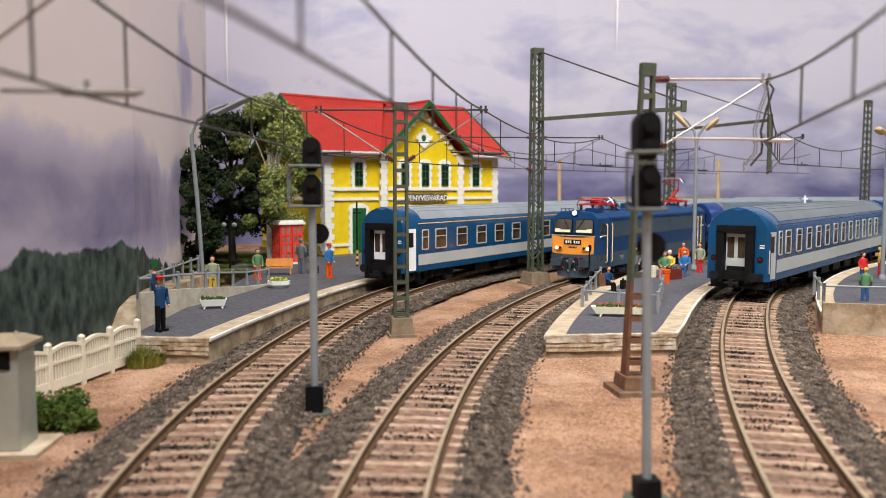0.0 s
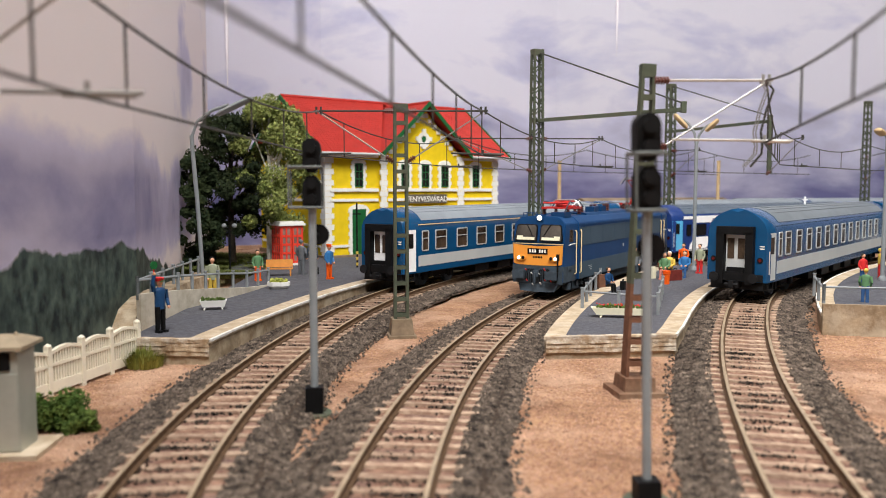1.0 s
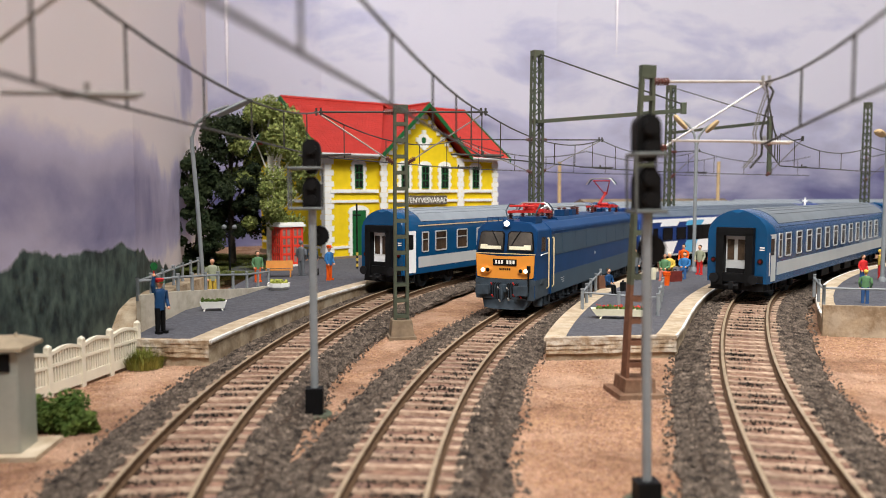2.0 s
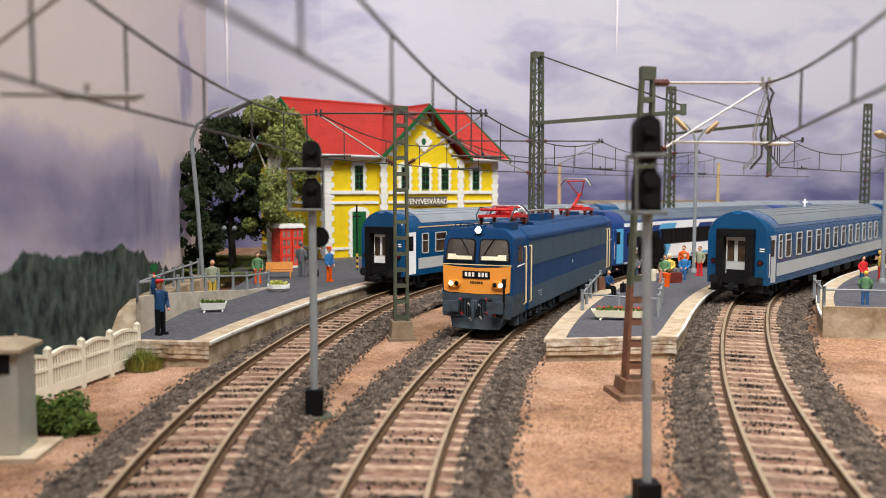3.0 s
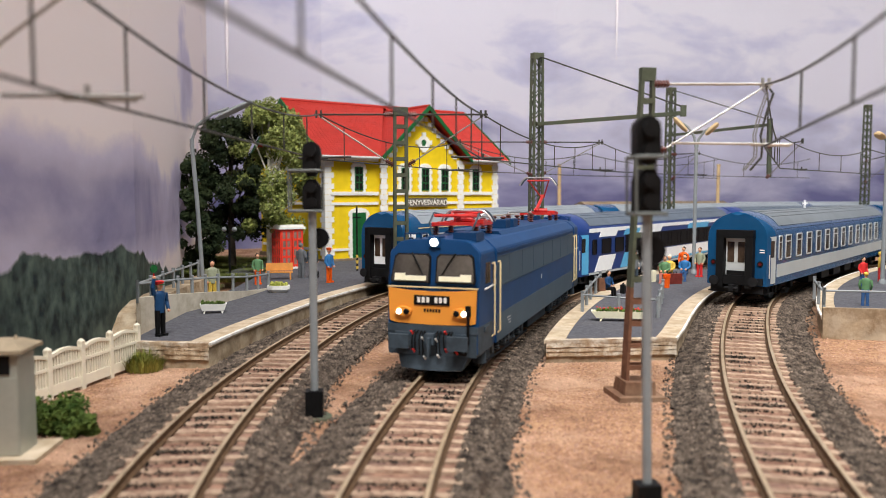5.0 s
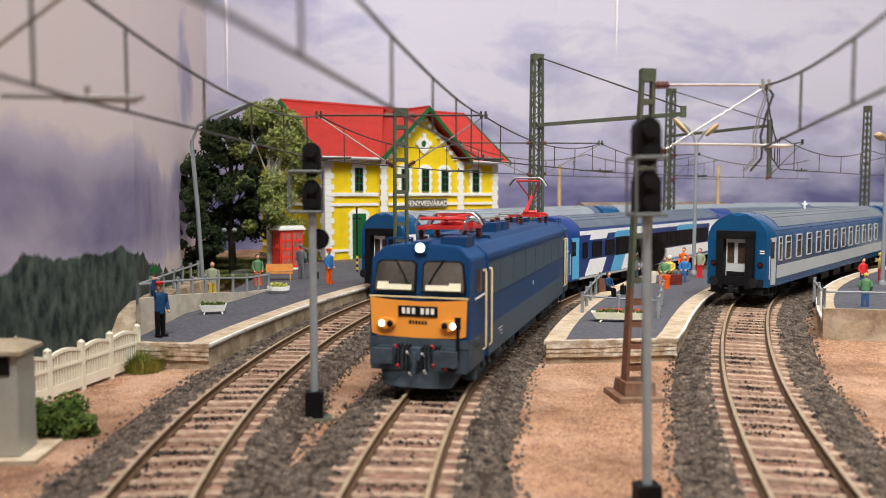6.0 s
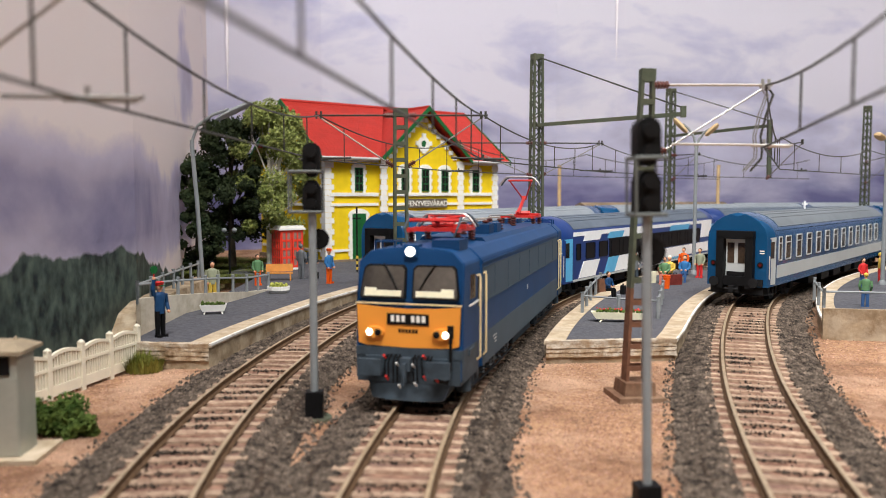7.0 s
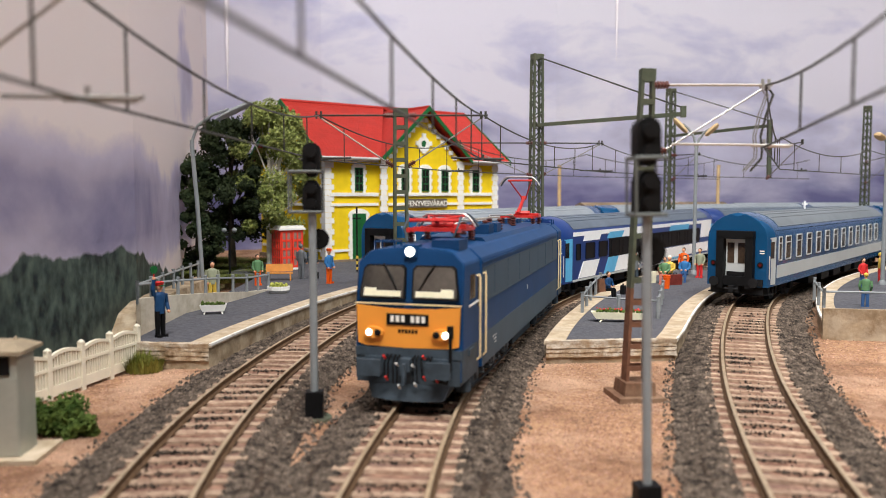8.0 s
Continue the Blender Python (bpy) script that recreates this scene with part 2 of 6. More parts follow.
        # the wood ends in a slope down towards the back
        sl = n.new("ShaderNodeMapRange")
        sl.inputs[1].default_value, sl.inputs[2].default_value = 0.345, 0.5
        sl.inputs[4].default_value = 0.027
        l.new(sep.outputs["Y"], sl.inputs[0])
        up = n.new("ShaderNodeMath")
        l.new(sl.outputs[0], up.inputs[0])
        l.new(sep.outputs["Z"], up.inputs[1])
        l.new(up.outputs[0], ln.inputs[2])
        st = n.new("ShaderNodeMapRange")
        st.inputs[1].default_value, st.inputs[2].default_value = 0.0440, 0.0455
        l.new(ln.outputs[0], st.inputs[0])
        mx = n.new("ShaderNodeMixRGB")
        l.new(st.outputs[0], mx.inputs[0])
        l.new(fr.outputs["Color"], mx.inputs[1])
        l.new(out, mx.inputs[2])
        out = mx.outputs[0]
    l.new(out, b.inputs["Base Color"])
    return m


M_sky = backdrop_material(False)
M_sky_forest = backdrop_material(True)


# ---- mesh helpers (millimetres)
def box(bm, x0, x1, y0, y1, z0, z1, mi=0):
    v = [bm.verts.new(p) for p in ((x0, y0, z0), (x1, y0, z0), (x1, y1, z0), (x0, y1, z0), (x0, y0, z1), (x1, y0, z1), (x1, y1, z1), (x0, y1, z1))]
    for q in ((3, 2, 1, 0), (4, 5, 6, 7), (0, 1, 5, 4), (1, 2, 6, 5), (2, 3, 7, 6), (3, 0, 4, 7)):
        bm.faces.new([v[i] for i in q]).material_index = mi
    return v


def loft(bm, rings, caps=True, mi=0, closed=True):
    vs = [[bm.verts.new(p) for p in r] for r in rings]
    n = len(vs[0])
    for a, b in zip(vs, vs[1:]):
        for i in range(n if closed else n - 1):
            j = (i + 1) % n
            bm.faces.new((a[i], a[j], b[j], b[i])).material_index = mi
    if caps:
        bm.faces.new(vs[0][::-1]).material_index = mi
        bm.faces.new(vs[-1]).material_index = mi
    return vs


def tube(bm, p0, p1, r, n=8, r2=None, mi=0):
    p0, p1 = Vector(p0), Vector(p1)
    d = (p1 - p0).normalized()
    a = d.orthogonal().normalized()
    b = d.cross(a)
    r2 = r if r2 is None else r2
    ring = lambda c, rr: [c + rr * (cos(2 * pi * i / n) * a + sin(2 * pi * i / n) * b) for i in range(n)]
    loft(bm, [ring(p0, r), ring(p1, r2)], mi=mi)


def pipe(bm, pts, r, n=6, mi=0):
    pts = [Vector(p) for p in pts]
    rings = []
    a = None
    for i, p in enumerate(pts):
        d = (pts[min(i + 1, len(pts) - 1)] - pts[max(i - 1, 0)]).normalized()
        a = d.orthogonal().normalized() if a is None else (a - a.dot(d) * d).normalized()
        b = d.cross(a)
        rings.append([p + r * (cos(2 * pi * k / n) * a + sin(2 * pi * k / n) * b) for k in range(n)])
    loft(bm, rings, mi=mi)


def lathe(bm, profile, n=12, x=0, y=0, z=0, mi=0):
    loft(bm, [[(x + r * cos(2 * pi * i / n), y + r * sin(2 * pi * i / n), z + h) for i in range(n)] for r, h in profile], mi=mi)


def blob(bm, c, r, sub=1, jit=0.2, mi=0, rng=random):
    res = bmesh.ops.create_icosphere(bm, subdivisions=sub, radius=1)
    rx, ry, rz = r if isinstance(r, tuple) else (r, r, r)
    for v in res["verts"]:
        k = 1 + rng.uniform(-jit, jit)
        v.co = Vector((c[0] + v.co.x * rx * k, c[1] + v.co.y * ry * k, c[2] + v.co.z * rz * k))
    for f in {f for v in res["verts"] for f in v.link_faces}:
        f.material_index = mi


def mesh_of(name, bm, material, smooth=False, bevel=0.0):
    if bevel:
        es = [e for e in bm.edges if len(e.link_faces) == 2 and e.calc_face_angle(0) > 0.5]
        bmesh.ops.bevel(bm, geom=es, offset=bevel, segments=2, affect="EDGES", clamp_overlap=True)
    bmesh.ops.recalc_face_normals(bm, faces=bm.faces)
    me = bpy.data.meshes.new(name)
    for v in bm.verts:
        v.co *= MM
    bm.to_mesh(me)
    bm.free()
    for m in (material if isinstance(material, (list, tuple)) else [material]):
        me.materials.append(m)
    if smooth:
        for p in me.polygons:
            p.use_smooth = True
        me.set_sharp_from_angle(angle=radians(40))
    return me


def part(name, bm, material, parent=None, label="", smooth=False, bevel=0.0):
    ob = new(name, mesh_of(name, bm, material, smooth, bevel))
    ob.parent = parent
    if label:
        ob["label"] = label
    return ob


def shared(name, me, parent, x=0, y=0, z=0, rz=0, label=""):
    ob = new(name, me)
    ob.parent = parent
    ob.matrix_basis = at(x, y, z, rz)
    if label:
        ob["label"] = label
    return ob


def at(x, y, z=0, rz=0, rx=0, ry=0):
    return pose(x * MM, y * MM, z * MM, rx, ry, rz)


def thing(name, label, category, m=None, group="", kind=""):
    ob = new(name)
    ob.empty_display_size = 0.01
    if m is not None:
        ob.matrix_basis = m
    return tagged(ob, label, category, group, kind)


# ---- plan: the three tracks, as arcs
class Track:
    def __init__(self, x0, h0, k, s_break, k2, ramp=(0.0, 1.0, 0.0)):
        self.ramp = ramp
        ds = 2.0
        def run(sign, length):
            x, y, h, s, out = x0, 200.0, h0, 0.0, []
            for _ in range(int(length / ds)):
                kk = k2 if s > s_break else k
                x += sign * ds * sin(h)
                y += sign * ds * cos(h)
                s += sign * ds
                h += sign * ds * kk
                out.append((s, x, y, h))
            return out
        rows = run(-1, 330)[::-1] + [(0.0, x0, 200.0, h0)] + run(1, 1500)
        self.t = np.array(rows)

    def at(self, s, off=0.0):
        x, y, h = (np.interp(s, self.t[:, 0], self.t[:, i]) for i in (1, 2, 3))
        return x + off * cos(h), y - off * sin(h), h

    def z(self, s):
        """The height of the rail head: the line climbs a little towards the station."""
        s0, s1, rise = self.ramp
        f = min(1.0, max(0.0, (s - s0) / (s1 - s0)))
        return rise * f * f * (3 - 2 * f)

    def s_at(self, y):
        k = int(np.argmax(self.t[:, 2]))
        return float(np.interp(y, self.t[:k, 2], self.t[:k, 0]))

    def ride(self, s, wheelbase, tail=0.0, nose=0.0):
        """The pose of a vehicle with its middle at s, facing down the track."""
        ax, ay, _ = self.at(s - wheelbase / 2, nose)
        bx, by, _ = self.at(s + wheelbase / 2, tail)
        return at((ax + bx) / 2, (ay + by) / 2, self.z(s), math.degrees(atan2(-(ax - bx), ay - by)))


TL = Track(-62.75, -0.0433, 0.00147, 250, 0.0015, (60, 290, 2.5))
TM = Track(-7.6, 0.1240, 0.00109, 350, 0.0014)
TR = Track(86.0, 0.2551, 0.0008, 190, 0.00153, (40, 235, 3.5))
GROUND = -4.5

# ---- structure
def strip(bm, rows, mi=0):
    vs = [[bm.verts.new(p) for p in r] for r in rows]
    for a, b in zip(vs, vs[1:]):
        for i in range(len(a) - 1):
            bm.faces.new((a[i], a[i + 1], b[i + 1], b[i])).material_index = mi


def build_ground():
    bm = bmesh.new()
    nx, ny = 150, 160
    rows = []
    for j in range(ny + 1):
        y = -500 + 1900 * j / ny
        r = []
        for i in range(nx + 1):
            x = -700 + 1800 * i / nx
            z = GROUND + 0.9 * noise.noise((x * 0.02, y * 0.02, 0)) + 0.35 * noise.noise((x * 0.09, y * 0.09, 3))
            r.append((x, y, z))
        rows.append(r)
    strip(bm, rows)
    tagged(part("ground", bm, M_ground, smooth=True), "reddish sandy gravel ground of the model layout", "ground", kind="structure")


build_ground()


# unseen room shell added round the layout; its grey sets the bounced light
def build_room():
    bm = bmesh.new()
    box(bm, -1500, 2200, -1600, -1560, -700, 1400)
    tagged(part("wall_south", bm, M_room), "unseen room wall added behind the layout to bounce light", "wall", kind="structure")
    bm = bmesh.new()
    box(bm, -1540, -1500, -1600, 1700, -700, 1400)
    tagged(part("wall_west", bm, M_room), "unseen room wall added beside the layout to bounce light", "wall", kind="structure")
    bm = bmesh.new()
    box(bm, 2200, 2240, -1600, 1700, -700, 1400)
    tagged(part("wall_east", bm, M_room), "unseen room wall added beside the layout to bounce light", "wall", kind="structure")
    bm = bmesh.new()
    box(bm, -1540, 2240, 1700, 1740, -700, 1400)
    tagged(part("wall_north", bm, M_room), "unseen room wall added behind the backdrop to bounce light", "wall", kind="structure")
    bm = bmesh.new()
    box(bm, -1540, 2240, -1600, 1740, 1400, 1440)
    tagged(part("ceiling", bm, M_room), "unseen room ceiling added to bounce light", "ceiling", kind="structure")


build_room()


def backdrop(name, pts, material, label, top=520):
    bm = bmesh.new()
    n = 14
    rows = []
    for (x0, y0), (x1, y1) in zip(pts, pts[1:]):
        for i in range(n + 1):
            f = i / n
            x, y = x0 + (x1 - x0) * f, y0 + (y1 - y0) * f
            rows.append([(x, y, -6), (x, y, 120), (x, y, 300), (x, y, top)])
    strip(bm, rows)
    bmesh.ops.solidify(bm, geom=bm.faces[:], thickness=3)
    tagged(part(name, bm, material), label, "backdrop", kind="structure")


backdrop("backdrop_west", [(-137, -250), (-140, 360), (-262, 890)], M_sky_forest, "printed backdrop of misty sky over dark forest")
backdrop("backdrop_north", [(-262, 890), (-150, 990), (150, 1060), (242, 1063), (600, 1060), (1050, 950)], M_sky, "printed backdrop of violet and white clouds")


def build_track(name, tr, s0, s1, label):
    t = thing(name, label, "railway track", kind="structure")
    S = np.arange(s0, s1, 6.0)
    # sandy bed between and round the sleepers, its colour darkened for the shaded gaps
    bm = bmesh.new()
    strip(bm, [[(*tr.at(s, o)[:2], z + tr.z(s)) for o, z in ((-19, -4.2), (-15, -3.0), (15, -3.0), (19, -4.2))] for s in S])
    part("bed", bm, M_infill, t, "sandy bed, coloured darker for the shade between the sleepers", smooth=True)
    for side in (-1, 1):
        bm = bmesh.new()
        strip(bm, [[(*tr.at(s, side * (o + (0.4 + 0.28 * (o - 14)) * noise.noise((s * 0.05, side * 3.3, o * 0.02))))[:2], z + tr.z(s)) for o, z in ((14.2, -2.7), (18, -2.95), (22, -3.5), (26, -5.2))] for s in S])
        part("shoulder", bm, M_ballast, t, "dark ballast shoulder", smooth=True)
        bm = bmesh.new()
        c = side * 8.85
        prof = ((-1.15, -2.5), (1.15, -2.5), (1.15, -2.1), (0.35, -1.6), (0.35, -0.8), (0.55, -0.6), (0.55, -0.04), (-0.55, -0.04), (-0.55, -0.6), (-0.35, -0.8), (-0.35, -1.6), (-1.15, -2.1))
        loft(bm, [[(*tr.at(s, c + o)[:2], z + tr.z(s)) for o, z in prof] for s in S])
        r = part("rail", bm, M_rail_side, t, "rusty brown steel rail")
        bm = bmesh.new()
        loft(bm, [[(*tr.at(s, c + o)[:2], z + tr.z(s)) for o, z in ((-0.5, -0.1), (0.5, -0.1), (0.5, 0.0), (-0.5, 0.0))] for s in S])
        part("rail_head", bm, M_rail_top, r, "worn bright running surface")
    # a few worn sleeper shapes, each end and edge a little different
    shapes = []
    for k in range(6):
        bm = bmesh.new()
        loft(bm, [[(x, random.uniform(-1.75, -1.45), -4.2), (x, random.uniform(1.45, 1.75), -4.2), (x + random.uniform(-0.2, 0.2), random.uniform(1.05, 1.5), random.uniform(-2.45, -2.1)),
                   (x + random.uniform(-0.2, 0.2), random.uniform(-1.5, -1.05), random.uniform(-2.45, -2.1))] for x in (-14.3 + random.uniform(-0.9, 0.5), -10.5, -5, 0, 5, 10.5, 14.3 + random.uniform(-0.5, 0.9))])
        shapes.append(mesh_of("sleeper", bm, M_sleeper))
    n = int((s1 - s0) / 7.4)
    for i in range(min(n, 150)):
        s = s0 + (i + 0.5) * 7.4
        x, y, h = tr.at(s, random.uniform(-0.4, 0.4))
        shared("sleeper", random.choice(shapes), t, x, y, tr.z(s) + random.uniform(-0.25, 0.12), -math.degrees(h) + random.uniform(-1.2, 1.2))
    return t


build_track("track_1", TL, -160, 900, "sanded model railway track curving past the station platform")
build_track("track_2", TM, -160, 900, "sanded model railway track between the platforms")
build_track("track_3", TR, -160, 900, "sanded model railway track beside the island platform")


def stones(name, tracks, count, material, label, lo, hi, size, zf, clump=0):
    """Loose stones in strips beside the sleepers."""
    rng = random.Random(name)
    verts, faces = [], []
    base = [(1, 0, 0), (-0.5, 0.86, 0), (-0.5, -0.86, 0), (0.1, 0.1, 1.05), (0, 0, -0.7)]
    tri = [(0, 1, 3), (1, 2, 3), (2, 0, 3), (1, 0, 4), (2, 1, 4), (0, 2, 4)]
    for i in range(count):
        if not clump or i % clump == 0:
            tr = rng.choice(tracks)
            s_mid = -150 + 950 * rng.random() ** 1.5
            if clump:
                s_mid = -160 + (round((s_mid + 160) / 7.4) + 0.5) * 7.4
            o_mid, spread = rng.uniform(-7, 7), rng.uniform(1.5, 6)
        s = s_mid
        o = rng.choice((-1, 1)) * rng.uniform(lo, hi) if lo else rng.uniform(-hi, hi)
        if clump:
            s = s_mid + rng.choice((-2.1, -2.1, rng.uniform(-4, 4), rng.uniform(-9, 9))) + rng.uniform(-0.8, 0.8)
            o = max(-hi, min(hi, o_mid + rng.gauss(0, spread)))
        if lo and abs(o) > 19:
            o += math.copysign(3.0 * noise.noise((s * 0.05, o / abs(o) * 3.3, 0.5)), o)
        x, y, h = tr.at(s, o)
        z = zf(abs(o)) + tr.z(s)
        r = size * rng.uniform(0.6, 1.35)
        a, ca = rng.uniform(0, 6.28), rng.uniform(0.6, 1.0)
        k = len(verts)
        for bx, by, bz in base:
            jx, jy = bx * rng.uniform(0.7, 1.25), by * rng.uniform(0.7, 1.25)
            verts.append(((x + r * (jx * cos(a) - jy * sin(a))) * MM, (y + r * (jx * sin(a) + jy * cos(a))) * MM, (z + r * ca * bz) * MM))
        faces += [tuple(k + q for q in f) for f in tri]
    me = bpy.data.meshes.new(name)
    me.from_pydata(verts, [], faces)
    me.materials.append(material)
    tagged(new(name, me), label, "ballast", kind="stuff")


stones("ballast", [TL, TM, TR], 100000, M_stone, "dark grey crushed stone ballast beside the rails", 13.2, 24.6, 0.82,
       lambda o: -2.75 - 0.12 * (o - 15))
stones("ballast_fringe", [TL, TM, TR], 6500, M_stone, "stray dark ballast stones on the sand", 23.5, 28.0, 0.62, lambda o: -4.1)
stones("loose_stone", [TL, TM, TR], 9000, M_stone, "dark loose stones strewn between the sleepers", 0, 13.0, 0.5, lambda o: -2.55, 34)


def ribbon_solid(bm, left, right, z0, z1, mi=0):
    """A solid between two edges of equal length."""
    loft(bm, [[(*a, z0), (*b, z0), (*b, z1), (*a, z1)] for a, b in zip(left, right)], mi=mi)


def offset_line(tr, off, ya, yb, n):
    sa, sb = tr.s_at(ya), tr.s_at(yb)
    return [tuple(float(q) for q in tr.at(sa + (sb - sa) * i / n, off(i / n) if callable(off) else off)[:2]) for i in range(n + 1)]


def platform(name, label, left, right, z, kerb_l, kerb_r):
    t = thing(name, label, "platform", kind="structure")
    bm = bmesh.new()
    ribbon_solid(bm, left, right, -6, z - 1.2)
    part("wall", bm, M_stone_wall, t, "stained plaster platform wall")
    def inset(a, b, d):
        return [((p[0] + (q[0] - p[0]) * d / max(1, hypot(q[0] - p[0], q[1] - p[1]))), (p[1] + (q[1] - p[1]) * d / max(1, hypot(q[0] - p[0], q[1] - p[1])))) for p, q in zip(a, b)]
    wl, wr = (7.5 if kerb_l else 0.01), (8.5 if kerb_r else 0.01)
    il, ir = inset(left, right, wl), inset(right, left, wr)
    bm = bmesh.new()
    ribbon_solid(bm, il, ir, z - 1.19, z)
    part("surface", bm, M_asphalt, t, "dark grey asphalt surface")
    for use, a, b in ((kerb_l, left, il), (kerb_r, right, ir)):
        if use:
            bm = bmesh.new()
            o = inset(a, b, -0.8)
            ribbon_solid(bm, o, inset(b, a, 0.02), z - 1.19, z + 0.15)
            k = part("kerb", bm, M_stone_edge, t, "cream stone platform kerb")
            if name == "platform_2" and a is left:
                continue
            bm = bmesh.new()
            ribbon_solid(bm, inset(o, b, -0.15), inset(o, b, 0.9), z - 0.6, z + 0.3)
            part("white_line", bm, M_white_line, k, "chipped white painted edge")
    return t


P1R = offset_line(TL, lambda f: -23.4 - 2.2 * max(0.0, 1 - 5 * f), 287, 600, 16)
P1L = [(-118 - 10 * i / 16 - (26 if i > 9 else 0), 293 + (690 - 293) * i / 16) for i in range(17)]
platform("platform_1", "grey asphalt station platform with cream stone kerb", P1L, P1R, 5.0, False, True)
P2L = offset_line(TM, lambda f: 28.3, 306, 600, 16)
P2R = offset_line(TR, lambda f: -24 - 2 * math.exp(-f * 20), 296, 560, 16)
platform("platform_2", "grey asphalt island platform with cream stone kerbs", P2L, P2R, 4.2, True, True)
P3L = offset_line(TR, lambda f: 32 - 8 * f, 364, 640, 14)
P3R = [(x + 130 + 60 * i / 14, y - 25 - 40 * i / 14) for i, (x, y) in enumerate(P3L)]
platform("platform_3", "grey asphalt platform with cream stone kerb", P3L, P3R, 5.0, True, False)


def end_kerb(parent_name, pts, z):
    t = thing("end_kerb", "cream stone kerb across the platform head", "kerb", kind="structure")
    bm = bmesh.new()
    (x0, y0), (x1, y1) = pts
    d = Vector((x1 - x0, y1 - y0, 0)).normalized()
    n = Vector((-d.y, d.x, 0))
    rows = []
    for i in range(13):
        p = Vector((x0, y0, 0)).lerp(Vector((x1, y1, 0)), i / 12) + n * (0.5 * noise.noise((i * 0.8 + 0.3, parent_name, 0.4)))
        rows.append([p - n * 0.8 + Vector((0, 0, z - 1.2)), p + n * (2.2 + 0.9 * noise.noise((i * 0.7, parent_name, 4))) + Vector((0, 0, z - 1.2)), p + n * (2.2 + 0.9 * noise.noise((i * 0.7, parent_name, 4))) + Vector((0, 0, z + 0.2)), p - n * 0.8 + Vector((0, 0, z + 0.2))])
    loft(bm, rows)
    part("stone", bm, M_end_wall, t, "weathered cream stone", bevel=0.3)
    for k, (z0, z1) in enumerate(((-4.9, -3.2), (-3.1, -1.5), (-1.4, 0.3))):
        bm = bmesh.new()
        out = [0.15 + 0.4 * noise.noise((i * 0.9, parent_name * 3.1 + k * 1.7, 0.2)) for i in range(13)]
        dz = [0.16 * noise.noise((i * 0.8, k * 2.3, parent_name + 0.5)) for i in range(13)]
        loft(bm, [[r[0] + n * (q - 0.25) + Vector((0, 0, z0 + d2)), r[0] + n * 2.4 + Vector((0, 0, z0 + d2)), r[0] + n * 2.4 + Vector((0, 0, z1 + d2)), r[0] + n * q + Vector((0, 0, z1 + d2))] for r, q, d2 in zip(rows, out, dz)])
        part("course", bm, M_end_wall, t, "flaking stained plaster course", bevel=0.12)


end_kerb(1, (P2L[0], P2R[0]), 4.2)
end_kerb(2, (P1L[0], P1R[0]), 5.0)


def sand_grains(count):
    rng = random.Random(5)
    verts, faces = [], []
    while len(faces) < count * 4:
        y = 110 + 420 * rng.random() ** 1.6
        x = rng.uniform(-0.6, 0.62) * y * 1.05
        r = rng.uniform(0.16, 0.42)
        k = len(verts)
        z = GROUND + 0.2 + 0.9 * noise.noise((x * 0.02, y * 0.02, 0))
        a = rng.uniform(0, 6.28)
        for i in range(3):
            verts.append(((x + r * cos(a + 2.1 * i)) * MM, (y + r * sin(a + 2.1 * i)) * MM, (z - 0.1) * MM))
        verts.append((x * MM, y * MM, (z + r * 0.8) * MM))
        faces += [(k, k + 1, k + 3), (k + 1, k + 2, k + 3), (k + 2, k, k + 3), (k + 2, k + 1, k)]
    me = bpy.data.meshes.new("sand_grain")
    me.from_pydata(verts, [], faces)
    me.materials.append(M_grain)
    tagged(new("sand_grain", me), "coarse reddish sand grains on the ground", "gravel", kind="stuff")


sand_grains(90000)


# a pale rod, tapering downwards, added to draw a fading highlight on the backdrop
def seam_highlight(x, y, low, label, k, rough):
    bm = bmesh.new()
    loft(bm, [[(x + r * cos(a), y + r * 0.7 * sin(a), z) for a in np.linspace(0, 2 * pi, 14, endpoint=False)] for z, r in ((low, 0.2 * k), (low + 45, 1.1 * k), (low + 110, 1.7 * k), (520, 2.4 * k))])
    tagged(part("seam_highlight_rod", bm, mat("highlight_rod_paint", (0.8, 0.76, 0.8), rough, vary=0.05, scale=8), smooth=True), label, "backdrop", kind="structure")


seam_highlight(-243, 904, 175, "pale glossy rod added for the highlight on the backdrop seam", 1.6, 0.3)
seam_highlight(229, 1060, 235, "pale matt rod added for the softer highlight on the backdrop seam", 1.1, 0.75)

# ---- vehicles
def ring_frame(bm, w, h, t, d, mi=0, r=1.0):
    """A rounded window frame in the x-z plane, facing +y."""
    def rr(w, h, r, y):
        pts = []
        for cx, cz, a0 in ((w / 2 - r, h / 2 - r, 0), (-w / 2 + r, h / 2 - r, 90), (-w / 2 + r, -h / 2 + r, 180), (w / 2 - r, -h / 2 + r, 270)):
            for k in range(4):
                a = radians(a0 + 30 * k)
                pts.append((cx + r * cos(a), y, cz + r * sin(a)))
        return pts
    ro, ri = r, max(0.2, r - t)
    loft(bm, [rr(w, h, ro, 0), rr(w, h, ro, d), rr(w - 2 * t, h - 2 * t, ri, d), rr(w - 2 * t, h - 2 * t, ri, 0)], caps=False, mi=mi)
    return rr(w - 2 * t, h - 2 * t, ri, d * 0.35)


